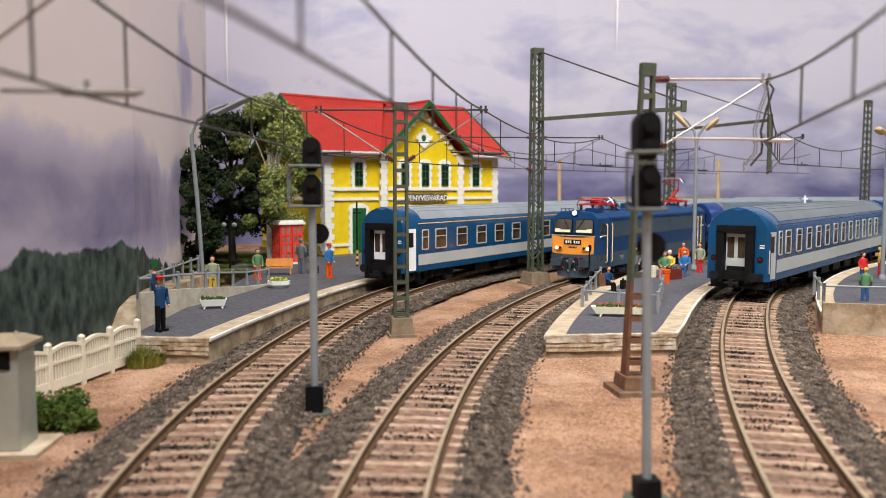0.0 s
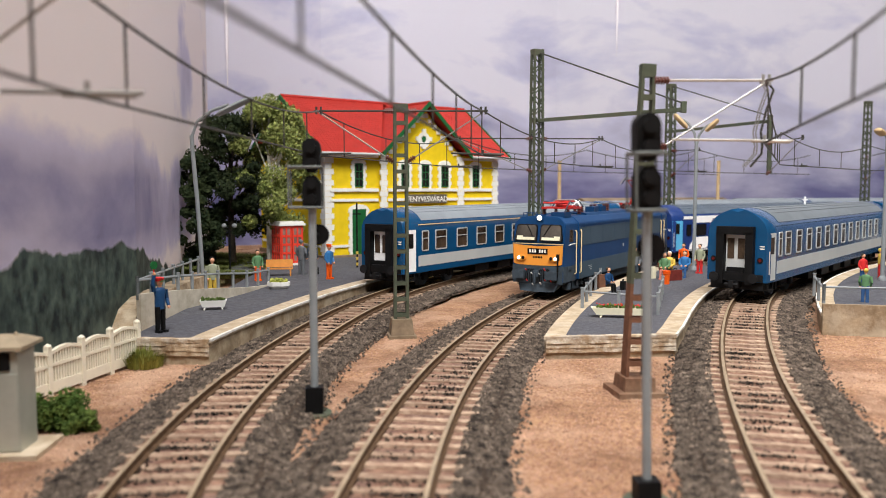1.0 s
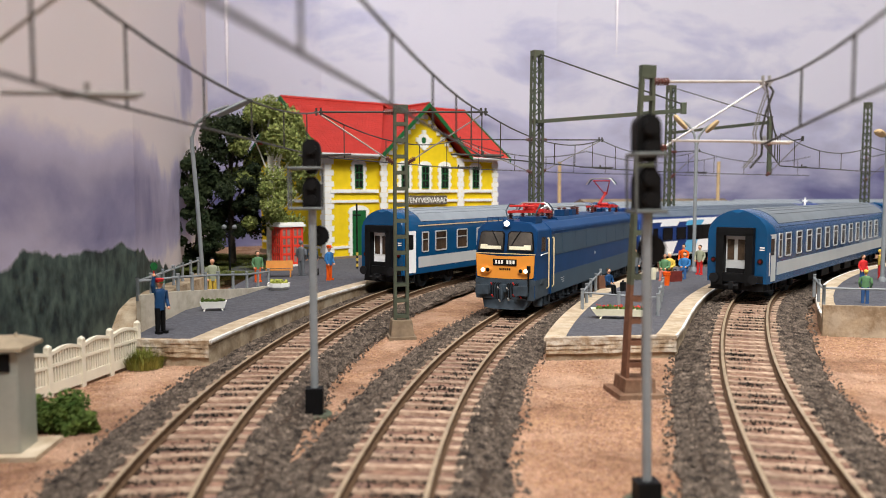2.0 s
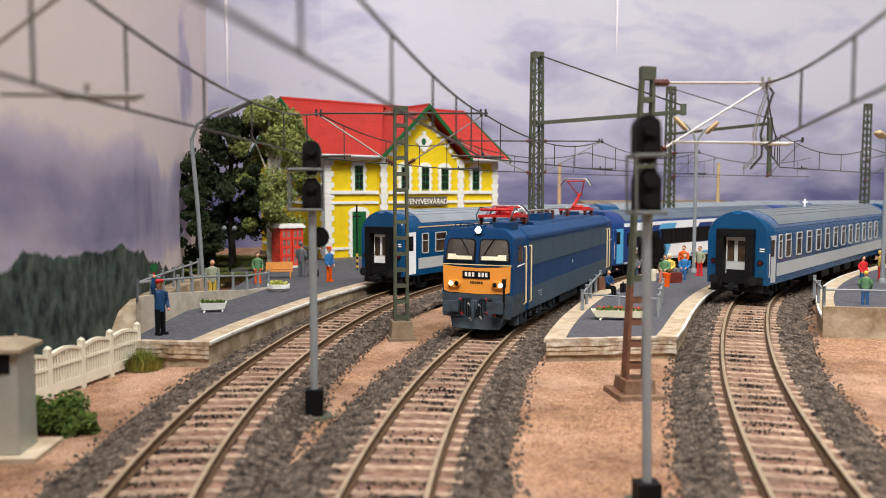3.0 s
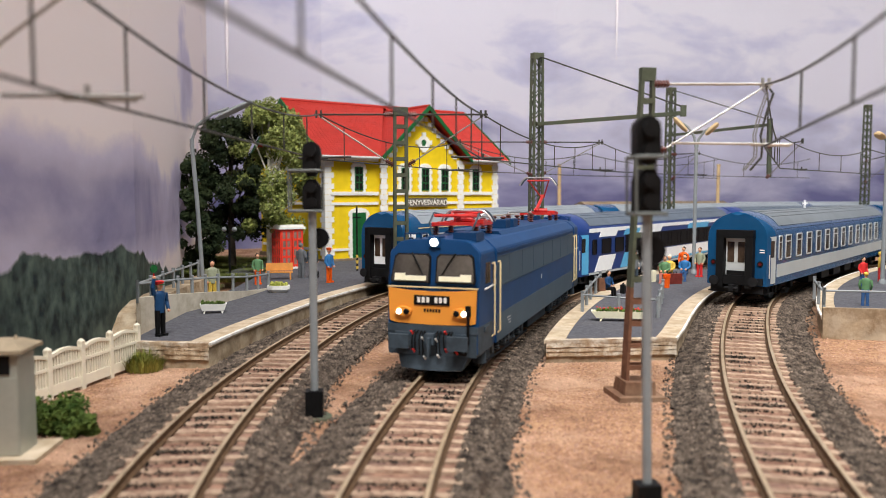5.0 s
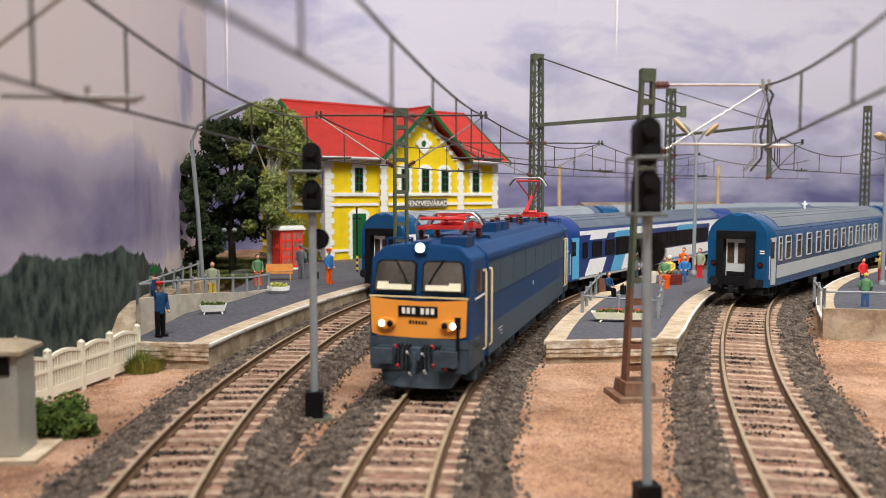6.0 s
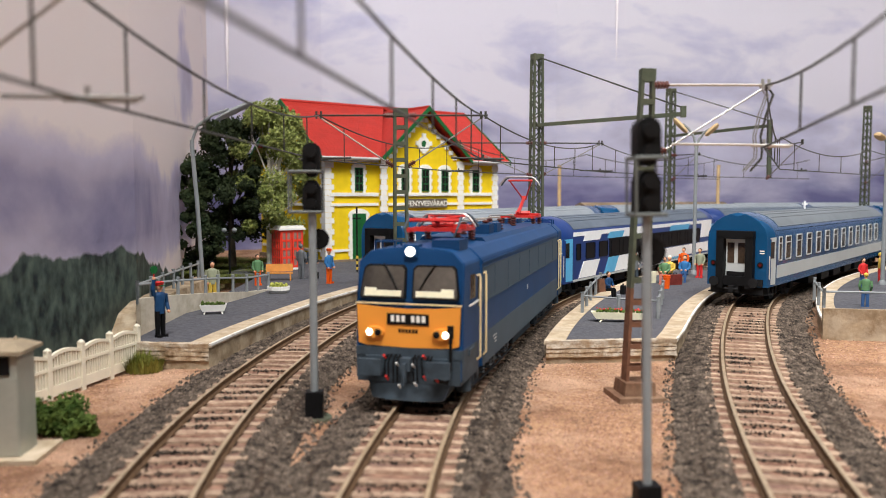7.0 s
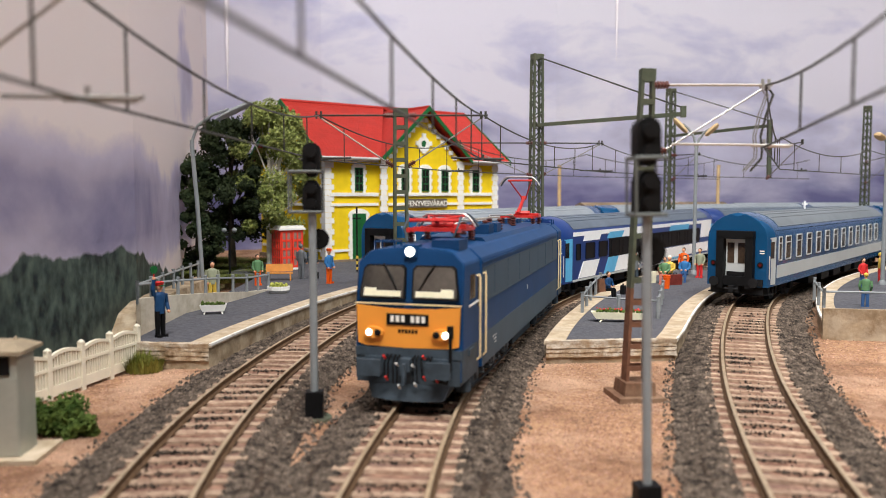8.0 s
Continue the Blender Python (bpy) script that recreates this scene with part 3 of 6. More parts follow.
def window_meshes(w, h, bar, glass, r=1.0, frame_mat=None, t=0.68):
    bm = bmesh.new()
    inner = ring_frame(bm, w, h, t, 0.45, r=r)
    if bar:
        box(bm, -w / 2 + t, w / 2 - t, 0.05, 0.35, h * bar - 0.25, h * bar + 0.25)
    fr = mesh_of("window_frame", bm, frame_mat or M_silver)
    bm = bmesh.new()
    bm.faces.new([bm.verts.new(p) for p in inner])
    loft(bm, [[(x, 0.0, z) for x, y, z in inner], [(x, 0.14, z) for x, y, z in inner]])
    pane = mesh_of("pane", bm, glass)
    return fr, pane


def put_window(meshes, parent, x, y, z, rz):
    f = shared("window", meshes[0], parent, x, y, z, rz)
    shared("pane", meshes[1], f)
    return f


def coach_section(y, hw, top, dz=0.0):
    half = [(hw, 9.0), (hw, 33.5), (hw - 0.35, 36.5), (hw - 1.6, 39.6), (hw - 4.2, 42.6), (hw - 7.6, 44.9), (hw - 11.5, 46.4), (0, top)]
    return [(x, y, z) for x, z in half] + [(-x, y, z) for x, z in half[-2::-1]]


def bogie(parent, y, material=None):
    material = material or M_under_black
    bm = bmesh.new()
    for sx in (-1, 1):
        box(bm, sx * 10.6 - 0.9, sx * 10.6 + 0.9, y - 17, y + 17, 5.2, 7.6)
        for q in (-1, 1):
            box(bm, sx * 11.2 - 1.0, sx * 11.2 + 1.0, y + q * 14.4 - 2.0, y + q * 14.4 + 2.0, 3.4, 7.2)
            lathe(bm, ((1.4, 0), (1.4, 4)), 8, sx * 11.8, y + q * 9.6, 4.6)
        tube(bm, (sx * 11.8, y - 5, 4.2), (sx * 11.8, y + 5, 4.2), 0.6)
    box(bm, -10, 10, y - 4, y + 4, 4.5, 9)
    b = part("bogie", bm, material, parent, "dark cast bogie")
    for q in (-1, 1):
        bm = bmesh.new()
        for sx in (-1, 1):
            c = sx * 8.6
            tube(bm, (c - 1.2, y + q * 14.4, 5.3), (c + 1.2, y + q * 14.4, 5.3), 5.3, 18)
            tube(bm, (c - sx * 1.2 - 0.3, y + q * 14.4, 5.3), (c - sx * 1.2 + 0.3, y + q * 14.4, 5.3), 5.8, 18)
        tube(bm, (-8, y + q * 14.4, 5.3), (8, y + q * 14.4, 5.3), 1)
        part("wheelset", bm, M_under, b, smooth=True)
    return b


def coach(name, label, L, wins, livery, m=None, group="parked coaches"):
    t = thing(name, label, "railway coach", m, group)
    a = L / 2
    hw = 16.2
    base, band, roof = livery["base"], livery["band"], livery["roof"]
    bm = bmesh.new()
    ys = ((-a, 15.2), (-a + 1.2, 15.8), (-a + 13, hw), (a - 13, hw), (a - 1.2, 15.8), (a, 15.2))
    loft(bm, [coach_section(y, w, 45.2 if abs(y) == a else 47.2) for y, w in ys])
    body = part("body", bm, base, t, livery["body_label"], smooth=True)
    # roof skin with ribs
    bm = bmesh.new()
    prof = [(hw - 1.35, 39.7), (hw - 4.0, 42.8), (hw - 7.5, 45.1), (hw - 11.5, 46.6), (0, 47.4)]
    prof = prof + [(-x, z) for x, z in prof[-2::-1]]
    ra = a - livery.get("roof_in", 15)
    loft(bm, [[(x, y, z) for x, z in prof] for y in (-ra, ra)])
    rf = part("roof", bm, roof, t, "ribbed grey coach roof", smooth=True)
    bm = bmesh.new()
    for k in (-3, -2, -1, 1, 2, 3):
        x = k * 3.3
        z = float(np.interp(abs(x), (0, 4.7, 8.7, 12.2), (47.4, 46.6, 45.1, 42.8)))
        box(bm, x - 0.18, x + 0.18, -ra + 3, ra - 3, z - 0.4, z + 0.22)
    part("roof_rib", bm, roof, rf)
    if livery.get("vents"):
        for y in np.arange(-ra + 22, ra - 10, 44):
            bm = bmesh.new()
            box(bm, 3.6, 8.0, y - 3, y + 3, 44.6, 46.9)
            part("roof_vent", bm, M_under, rf, "small dark roof vent", bevel=0.4)
    for sx in (-1, 1):
        for z0, z1, mm, lab in band:
            bm = bmesh.new()
            y0, y1 = -a + 14, a - 14
            box(bm, sx * hw - 0.12, sx * hw + 0.12, y0, y1, z0, z1)
            part("stripe", bm, mm, body, lab)
        for slab in livery.get("slabs", ()):
            y0, y1, z0, z1, lean, mm = slab
            bm = bmesh.new()
            loft(bm, [[(sx * hw + q, y0 * a, z0), (sx * hw + q, y1 * a, z0), (sx * hw + q, y1 * a + lean, z1), (sx * hw + q, y0 * a + lean, z1)] for q in (-0.2, 0.2)])
            part("livery_panel", bm, mm, body)
        # gutter line
        bm = bmesh.new()
        box(bm, sx * (hw - 0.9) - 0.25, sx * (hw - 0.9) + 0.25, -a + 13, a - 13, 37.6, 38.0)
        part("gutter", bm, livery.get("gutter", base), body)
        # entrance doors at both ends
        for q in (-1, 1):
            bm = bmesh.new()
            dw = livery.get("door_half", 4.6)
            box(bm, -dw, dw, -0.25, 0.35, -12.2, 12.2)
            d = part("door", bm, livery["door"], t, livery["door_label"], bevel=0.25)
            d.matrix_basis = at(sx * 15.72, q * (a - 6.6), 22.2, sx * -90 + q * sx * 4.8)
            bm = bmesh.new()
            box(bm, -2.2, 2.2, 0.1, 0.45, 1.5, 10.0)
            part("pane", bm, M_glass, d)
            bm = bmesh.new()
            tube(bm, (4.9, 0.9, -9), (4.9, 0.9, 3), 0.28, 6)
            part("handle", bm, M_silver, d)
    small, large = livery["small"], livery["large"]
    for sx in (-1, 1):
        for y, z, big in wins(a):
            put_window(large if big else small, t, sx * hw, y, z, -90 * sx)
    # coach ends
    for q in (-1, 1):
        g = part("gangway", gangway_mesh(q * a, q), M_black, t, "black rubber gangway surround", bevel=0.3)
        bm = bmesh.new()
        box(bm, -5.4, 5.4, q * a - 0.2, q * a + 0.5, 13.5, 33.4)
        gd = part("end_door", bm, livery["end_door"], g, "pale end door, greyed for recess shade on the striped blue-grey coaches")
        for x in (-2.6, 2.8):
            bm = bmesh.new()
            box(bm, x - 1.75, x + 1.75, q * a, q * (a + 0.75), 21, 31.6)
            part("pane", bm, M_glass_warm, gd, bevel=0.2)
        bm = bmesh.new()
        box(bm, -6.5, 6.5, q * a, q * (a + 3.4), 9.5, 14.2)
        box(bm, -4.5, 4.5, q * a, q * (a + 1.8), 14.0, 16.5)
        part("footplate", bm, M_black, g, bevel=0.5)
        for x in (-10.06, 10.06):
            bm = bmesh.new()
            tube(bm, (x, q * (a - 2), 11.4), (x, q * (a + 4.5), 11.4), 1.3, 10)
            tube(bm, (x, q * (a + 4.5), 11.4), (x, q * (a + 5.2), 11.4), 2.5, 14)
            box(bm, x - 3.6, x + 3.6, q * (a - 1), q * (a + 0.9), 9.4, 13.0)
            part("buffer", bm, M_under_black, t, "black round buffer")
            bm = bmesh.new()
            xs = 12.1 if x > 0 else -12.1
            tube(bm, (xs, q * (a - 1.2), 20.5), (xs, q * (a + 0.35), 20.5), 1.5, 14)
            tl = part("tail_lamp", bm, M_black, t)
            bm = bmesh.new()
            tube(bm, (xs, q * (a + 0.3), 20.5), (xs, q * (a + 0.6), 20.5), 0.8, 14)
            part("lens", bm, M_tail, tl, "dark red lens")
        bm = bmesh.new()
        box(bm, -2.4, 2.4, q * (a - 2), q * (a + 4), 6.0, 9.2)
        box(bm, -1.2, 1.2, q * (a + 4), q * (a + 8), 6.6, 9.8)
        tube(bm, (-3.5, q * (a + 7), 8), (3.5, q * (a + 7), 8), 0.8)
        part("coupler", bm, M_under_black, t, "black plastic coupler")
        bm = bmesh.new()
        for z in (26.2, 27.4):
            box(bm, q * -12.9 - 1.2, q * -12.9 + 1.2, *sorted((q * (a - 0.3), q * (a + 0.2))), z, z + 0.6)
        part("plate", bm, M_sign_white, t, "tiny white marking bars")
        # black underframe block that also stands for the deep shadow under the coach end
        bm = bmesh.new()
        box(bm, -13.6, 13.6, *sorted((q * (a - 8), q * (a - 0.6))), 4.8, 9.2)
        part("underframe_shade", bm, M_under_black, t, "black underframe end, filling in the shade below the coach", bevel=0.5)
        bogie(t, q * (a - 42))
        bm = bmesh.new()
        for x in (-14.2, 14.2):
            box(bm, x - 1.6, x + 1.6, q * (a - 11), q * (a - 3), 4.6, 5.2)
            box(bm, x - 1.4, x - 1.1, q * (a - 11), q * (a - 10), 4.6, 10)
            box(bm, x - 1.4, x - 1.1, q * (a - 4), q * (a - 3), 4.6, 10)
        part("step", bm, M_under_black, t)
    bm = bmesh.new()
    box(bm, -12, 12, -a + 4, a - 4, 7.6, 9.3)
    for y in np.arange(-60, 61, 30):
        box(bm, -13.5, 13.5, y - 9, y + 9, 3.6, 8)
    part("underframe", bm, M_under_black, t, "black underframe with boxes")
    return t


def gangway_mesh(ya, q):
    bm = bmesh.new()
    for x0, x1, z0, z1 in ((-9.4, -5.6, 8, 35.0), (5.6, 9.4, 8, 35.0), (-9.4, 9.4, 33.8, 37.8)):
        box(bm, x0, x1, *sorted((ya - q * 0.5, ya + q * 4.2)), z0, z1)
    return bm


M_tail = mat("tail_red", (0.10, 0.008, 0.008), 0.25, vary=0.1)
W_small = window_meshes(7, 12.2, 0.12, M_glass_warm)
W_large = window_meshes(12.6, 12.2, 0.12, M_glass_warm)
W_rsmall = window_meshes(6, 13.0, 0.22, M_glass)
W_rlarge = window_meshes(10.2, 13.0, 0.22, M_glass)
BLUE_CREAM = dict(base=M_blue, roof=M_roof_grey, body_label="blue lacquered coach body", door=M_white, door_label="white side door",
                  end_door=M_white, band=[(12.6, 19.0, M_white_band, "light grey waist stripe"), (37.0, 37.55, M_cream, "thin cream stripe")],
                  small=W_small, large=W_large, vents=True, roof_in=19)
# end_door is greyed here to stand for the shade in its recess
BLUE_GREY = dict(base=M_blue, roof=M_roof_dark, body_label="blue lacquered coach body", door=M_white_band, door_label="light grey side door",
                 end_door=M_white_band, band=[(12.8, 19.6, M_white_band, "light grey waist stripe")], small=W_rsmall, large=W_rlarge, roof_in=20)


def wins_a(a):
    return [(a - 21, 27.6, False)] + [(a - 38 - 24.5 * i, 27.6, True) for i in range(10)] + [(-a + 19, 27.6, False)]


def wins_b(a):
    return [(a - 19, 28.2, False)] + [(a - 33 - 20.6 * i, 28.2, True) for i in range(12)] + [(-a + 19, 28.2, False)]


LC = 306
s_left = 413
coach("passenger_coach", "blue and light grey passenger coach with grey roof", LC, wins_a, BLUE_CREAM, TL.ride(s_left, 218, 0, -2.5))
coach("passenger_coach", "blue and light grey passenger coach coupled behind another", LC, wins_a, BLUE_CREAM, TL.ride(s_left + LC + 8, 218))
s_right = 376
coach("passenger_coach", "blue coach with light grey stripe and ribbed roof", 310, wins_b, BLUE_GREY, TR.ride(s_right, 218, 0, 1.0))
coach("passenger_coach", "blue coach with light grey stripe coupled behind another", 310, wins_b, BLUE_GREY, TR.ride(s_right + 318, 218))

# the moving train: modern blue, white and light-blue coaches behind the locomotive
M_ic_glass = mat("black_glazing", (0.006, 0.006, 0.007), 0.5, vary=0.4, scale=60)
W_ic = window_meshes(13.5, 9.6, 0, M_ic_glass, frame_mat=M_black, t=0.3)
W_ics = window_meshes(6, 9.6, 0, M_ic_glass, frame_mat=M_black, t=0.3)
M_ic_roof = mat("slate_roof", (0.10, 0.125, 0.16), 0.5, vary=0.12, scale=60)
IC = dict(base=M_deep_blue, roof=M_ic_roof, body_label="deep blue coach body", door=M_sky_blue, door_label="light blue side door",
          end_door=M_white_band, band=[(35.6, 38.1, M_white, "white upper stripe"), (9.1, 10.4, M_white_band, "pale sill stripe")],
          slabs=[(0.70, 0.86, 10.7, 20.4, -7, M_white), (0.50, 0.61, 10.7, 20.4, -7, M_sky_blue), (0.24, 0.50, 10.7, 20.4, -7, M_white), (-0.86, 0.24, 12.0, 19.8, -5, M_white),
                 (-0.5, 0.1, 10.8, 12.4, -2, M_sky_blue), (0.66, 0.82, 32.4, 38.1, -5, M_white), (0.42, 0.58, 32.4, 36.4, -4, M_sky_blue), (0.16, 0.42, 32.4, 36.4, -4, M_white),
                 (-0.5, -0.2, 32.4, 36.4, -4, M_sky_blue), (-0.9, -0.72, 24, 38.1, -4, M_white)],
          small=W_ics, large=W_ic, roof_in=17, door_half=6.0)
IC["slabs"].append((-0.70, 0.56, 20.5, 32.2, 0, M_black))


def wins_ic(a):
    return [(a - 21, 26.4, False)] + [(a - 38 - 19.5 * i, 26.4, True) for i in range(12)]


LIC = 304
ic_coaches = [coach("passenger_coach", "deep blue, white and light blue express coach", LIC, wins_ic, IC, None, "express coaches") for _ in range(2)]


# ---- locomotive
def insulator(bm, x, y, z, h, r=1.2, mi=0):
    n = 4
    prof = []
    for i in range(n):
        prof += [(r * 0.5, h * i / n), (r, h * (i + 0.35) / n), (r, h * (i + 0.6) / n), (r * 0.5, h * (i + 0.9) / n)]
    lathe(bm, prof, 10, x, y, z, mi)


def pantograph(parent, y, raised, q):
    bm = bmesh.new()
    tube(bm, (-5, y + 4, 51), (2, y + 4, 51), 1.2, 10)
    p = part("pantograph_base", bm, M_red, parent, "red pantograph frame")
    for x0, x1, y0, y1, z0, z1 in panto_base(y):
        bm = bmesh.new()
        box(bm, x0, x1, y0, y1, z0, z1)
        part("frame_bar", bm, M_red, p, bevel=0.2)
    for sx in (-1, 1):
        for dy in (-9, 9):
            bm = bmesh.new()
            insulator(bm, sx * 7.5, y + dy, 45.4, 3.4, 1.3)
            part("insulator", bm, M_brown_ins, p)
    bm = bmesh.new()
    if raised:
        k = (y - q * 10, 51)
        elbow = (y + q * 8, 58.5)
        headp = (y - q * 3, 67.0)
        tube(bm, (0, k[0], k[1]), (0, elbow[0], elbow[1]), 0.85, 8)
        for sx in (-1, 1):
            tube(bm, (sx * 1.0, elbow[0], elbow[1]), (sx * 5.5, headp[0], headp[1]), 0.4, 6)
        tube(bm, (0, k[0] + q * 5, k[1]), (0, elbow[0] + q * 1, elbow[1] - 1), 0.35, 6)
        tube(bm, (-1.3, elbow[0], elbow[1]), (1.3, elbow[0], elbow[1]), 1.0, 8)
        tube(bm, (-6, headp[0], headp[1]), (6, headp[0], headp[1]), 0.5, 6)
        hy, hz = headp[0], headp[1] + 1.6
    else:
        tube(bm, (0, y - q * 10, 51.2), (0, y + q * 9, 52.6), 0.85, 8)
        for sx in (-1, 1):
            tube(bm, (sx * 1.5, y + q * 9, 52.6), (sx * 6.5, y - q * 7, 53.4), 0.45, 6)
        tube(bm, (-8, y + q * 9, 52.4), (8, y + q * 9, 52.4), 0.6, 6)
        tube(bm, (-6, y - q * 7, 53.4), (6, y - q * 7, 53.4), 0.5, 6)
        hy, hz = y - q * 7, 54.0
    part("arm", bm, M_red, p, "red pantograph arm")
    for dy in (-2.2, 2.2):
        bm = bmesh.new()
        pts = [(x, hy + dy, hz - (0 if abs(x) < 6.0 else (abs(x) - 6.0) ** 1.6 * 0.45)) for x in np.linspace(-10, 10, 17)]
        pipe(bm, pts, 0.4, 6)
        part("collector_strip", bm, M_wire_bright if dy > 0 else M_under, p, "curved collector strip")
    return p


def panto_base(y):
    bars = [(sx * 7.5 - 0.6, sx * 7.5 + 0.6, y - 12, y + 12, 48.7, 49.9) for sx in (-1, 1)]
    bars += [(-8, 8, y + dy - 0.6, y + dy + 0.6, 49.0, 50.1) for dy in (-11, -3, 5, 11)]
    bars.append((-9.5, -5.5, y + 2, y + 6, 49.5, 51.0))
    return bars


def locomotive():
    t = thing("electric_locomotive", "dark blue electric locomotive with orange front and red pantographs", "locomotive")
    a, hw = 107.0, 16.3
    bm = bmesh.new()
    # cab zone between z levels gets finer rings, so that the upper front leans back
    def rings(sgn):
        return [(sgn * a, 15.5, 0.2), (sgn * (a - 0.8), 15.9, 0.2), (sgn * (a - 17), hw - 0.2, 0.0), (sgn * (a - 17.2), hw - 0.7, 0.0), (sgn * (a - 21.8), hw - 0.7, 0.0), (sgn * (a - 22), hw, 0.0)]
    def sec(y, w, lean, sgn):
        half = [(w, 8.2), (w, 17.2), (w, 30.0), (w - 0.05, 40.6), (w - 0.35, 41.4), (w - 3.4, 44.2), (w - 5.2, 44.8), (0, 45.6)]
        pts = half + [(-x, z) for x, z in half[-2::-1]]
        return [(x, y - sgn * lean * max(0.0, z - 30.0), z) for x, z in pts]
    f = [sec(y, w, ln, 1) for y, w, ln in rings(1)]
    r = [sec(y, w, ln, -1) for y, w, ln in rings(-1)]
    loft(bm, f + r[::-1])
    body = part("body", bm, M_blue_loco, t, "dark blue steel body")
    # slate band and ribs along the sides
    for sx in (-1, 1):
        bm = bmesh.new()
        box(bm, sx * hw - 0.12, sx * hw + 0.12, -a + 22.5, a - 22.5, 28.0, 38.2)
        band = part("side_band", bm, M_grey_band, body, "slate grey upper side band")
        bm = bmesh.new()
        for z in (27.8, 38.3):
            box(bm, sx * hw - 0.25, sx * hw + 0.25, -a + 22.5, a - 22.5, z - 0.12, z + 0.12)
        for y in np.arange(-a + 40, a - 39, (2 * a - 80) / 6):
            box(bm, sx * hw - 0.2, sx * hw + 0.2, y - 0.15, y + 0.15, 28.2, 38.0)
        part("side_rib", bm, M_grey_band, band)
        bm = bmesh.new()
        box(bm, sx * hw - 0.13, sx * hw + 0.13, -a + 22.5, a - 22.5, 8.3, 18.0)
        part("lower_side_panel", bm, M_grey_band, body, "slate grey lower side panel")
        bm = bmesh.new()
        box(bm, sx * hw, sx * (hw + 0.22), 3.5, 4.6, 22.6, 24.4)
        part("emblem", bm, M_white_band, body, "tiny pale emblem")
        bm = bmesh.new()
        for k in range(3):
            box(bm, sx * hw, sx * (hw + 0.2), 64, 70 - 1.5 * k, 14.6 - 1.1 * k, 14.9 - 1.1 * k)
        part("marking", bm, M_white_band, body, "fine white lettering bars")
        for sgn in (-1, 1):
            # cab side door recess with cream hand rails, cab side window
            for yy in (a - 15.5, a - 23.2):
                bm = bmesh.new()
                x = sx * (hw + 1.0)
                pipe(bm, [(sx * hw, sgn * yy, 36.6), (x - sx * 0.2, sgn * yy, 36.9), (x, sgn * yy, 36.0), (x, sgn * yy, 12.5), (sx * hw, sgn * yy, 11.6)], 0.36, 6)
                part("hand_rail", bm, M_cream, t, "cream vertical hand rail")
            bm = bmesh.new()
            box(bm, sx * (hw - 0.75), sx * (hw - 0.55), sgn * (a - 21.7), sgn * (a - 17.3), 9, 39)
            cd = part("cab_door", bm, M_blue_loco, t)
            bm = bmesh.new()
            box(bm, sx * (hw - 0.7), sx * (hw - 0.35), sgn * (a - 20.9), sgn * (a - 18.1), 27, 36)
            part("pane", bm, M_glass, cd)
            bm = bmesh.new()
            loft(bm, [[(sx * (16.05 + q), sgn * (a - 13.6), 29.8), (sx * (15.75 + q), sgn * (a - 6.5), 29.8), (sx * (15.7 + q), sgn * (a - 7.4), 38.2), (sx * (16.0 + q), sgn * (a - 13.6), 38.2)] for q in (-0.4, 0.28)])
            sw = part("side_window", bm, M_blue_roof, t, bevel=0.2)
            bm = bmesh.new()
            loft(bm, [[(sx * (16.05 + q), sgn * (a - 12.9), 30.5), (sx * (15.75 + q), sgn * (a - 7.5), 30.5), (sx * (15.7 + q), sgn * (a - 8.2), 37.5), (sx * (16.0 + q), sgn * (a - 12.9), 37.5)] for q in (-0.3, 0.36)])
            part("pane", bm, M_glass_warm, sw)
            bm = bmesh.new()
            pipe(bm, [(sx * 15.8, sgn * (a - 7), 28.6), (sx * 16.9, sgn * (a - 7.5), 29.2), (sx * 17.2, sgn * (a - 13.5), 29.6), (sx * 16.2, sgn * (a - 14.0), 29.0)], 0.3, 6)
            part("window_rail", bm, M_silver, sw)
            bm = bmesh.new()
            box(bm, sx * 15.9, sx * 16.6, sgn * (a - 12), sgn * (a - 6), 14.6, 16.4)
            part("side_step", bm, M_under, t, bevel=0.2)
    for sgn in (-1, 1):
        y0 = sgn * a
        # orange nose panel, slightly tapering downwards
        bm = bmesh.new()
        loft(bm, [[(x, y0 + q, z) for x, z in ((-15.35, 29.2), (-8, 28.5), (0, 28.2), (8, 28.5), (15.35, 29.2), (14.9, 18.2), (12.5, 17.5), (0, 17.2), (-12.5, 17.5), (-14.9, 18.2))] for q in ((-sgn) * 0.3, sgn * 0.35)])
        nose = part("nose_panel", bm, M_orange, t, "orange front panel")
        bm = bmesh.new()
        box(bm, -15.75, 15.75, y0 - sgn * 0.3, y0 + sgn * 0.45, 29.4, 29.75)
        part("cream_strip", bm, M_cream, nose, "thin cream trim strip")
        bm = bmesh.new()
        box(bm, -6.2, 6.2, y0, y0 + sgn * 0.6, 23.7, 26.9)
        pl = part("number_board", bm, M_black, nose, "black number board with white bars")
        bm = bmesh.new()
        for x in (-4.7, -3.1, -1.5, 1.3, 2.9, 4.5):
            box(bm, x - 0.5, x + 0.5, y0 + sgn * 0.5, y0 + sgn * 0.72, 24.55, 26.35)
        part("number_bar", bm, M_sign_white, pl)
        bm = bmesh.new()
        for k in range(6):
            box(bm, -2.9 + k * 1.0, -2.2 + k * 1.0, y0, y0 + sgn * 0.45, 21.4, 22.5)
        part("operator_bar", bm, M_black, nose, "small dark lettering bars")
        for sx in (-1, 1):
            bm = bmesh.new()
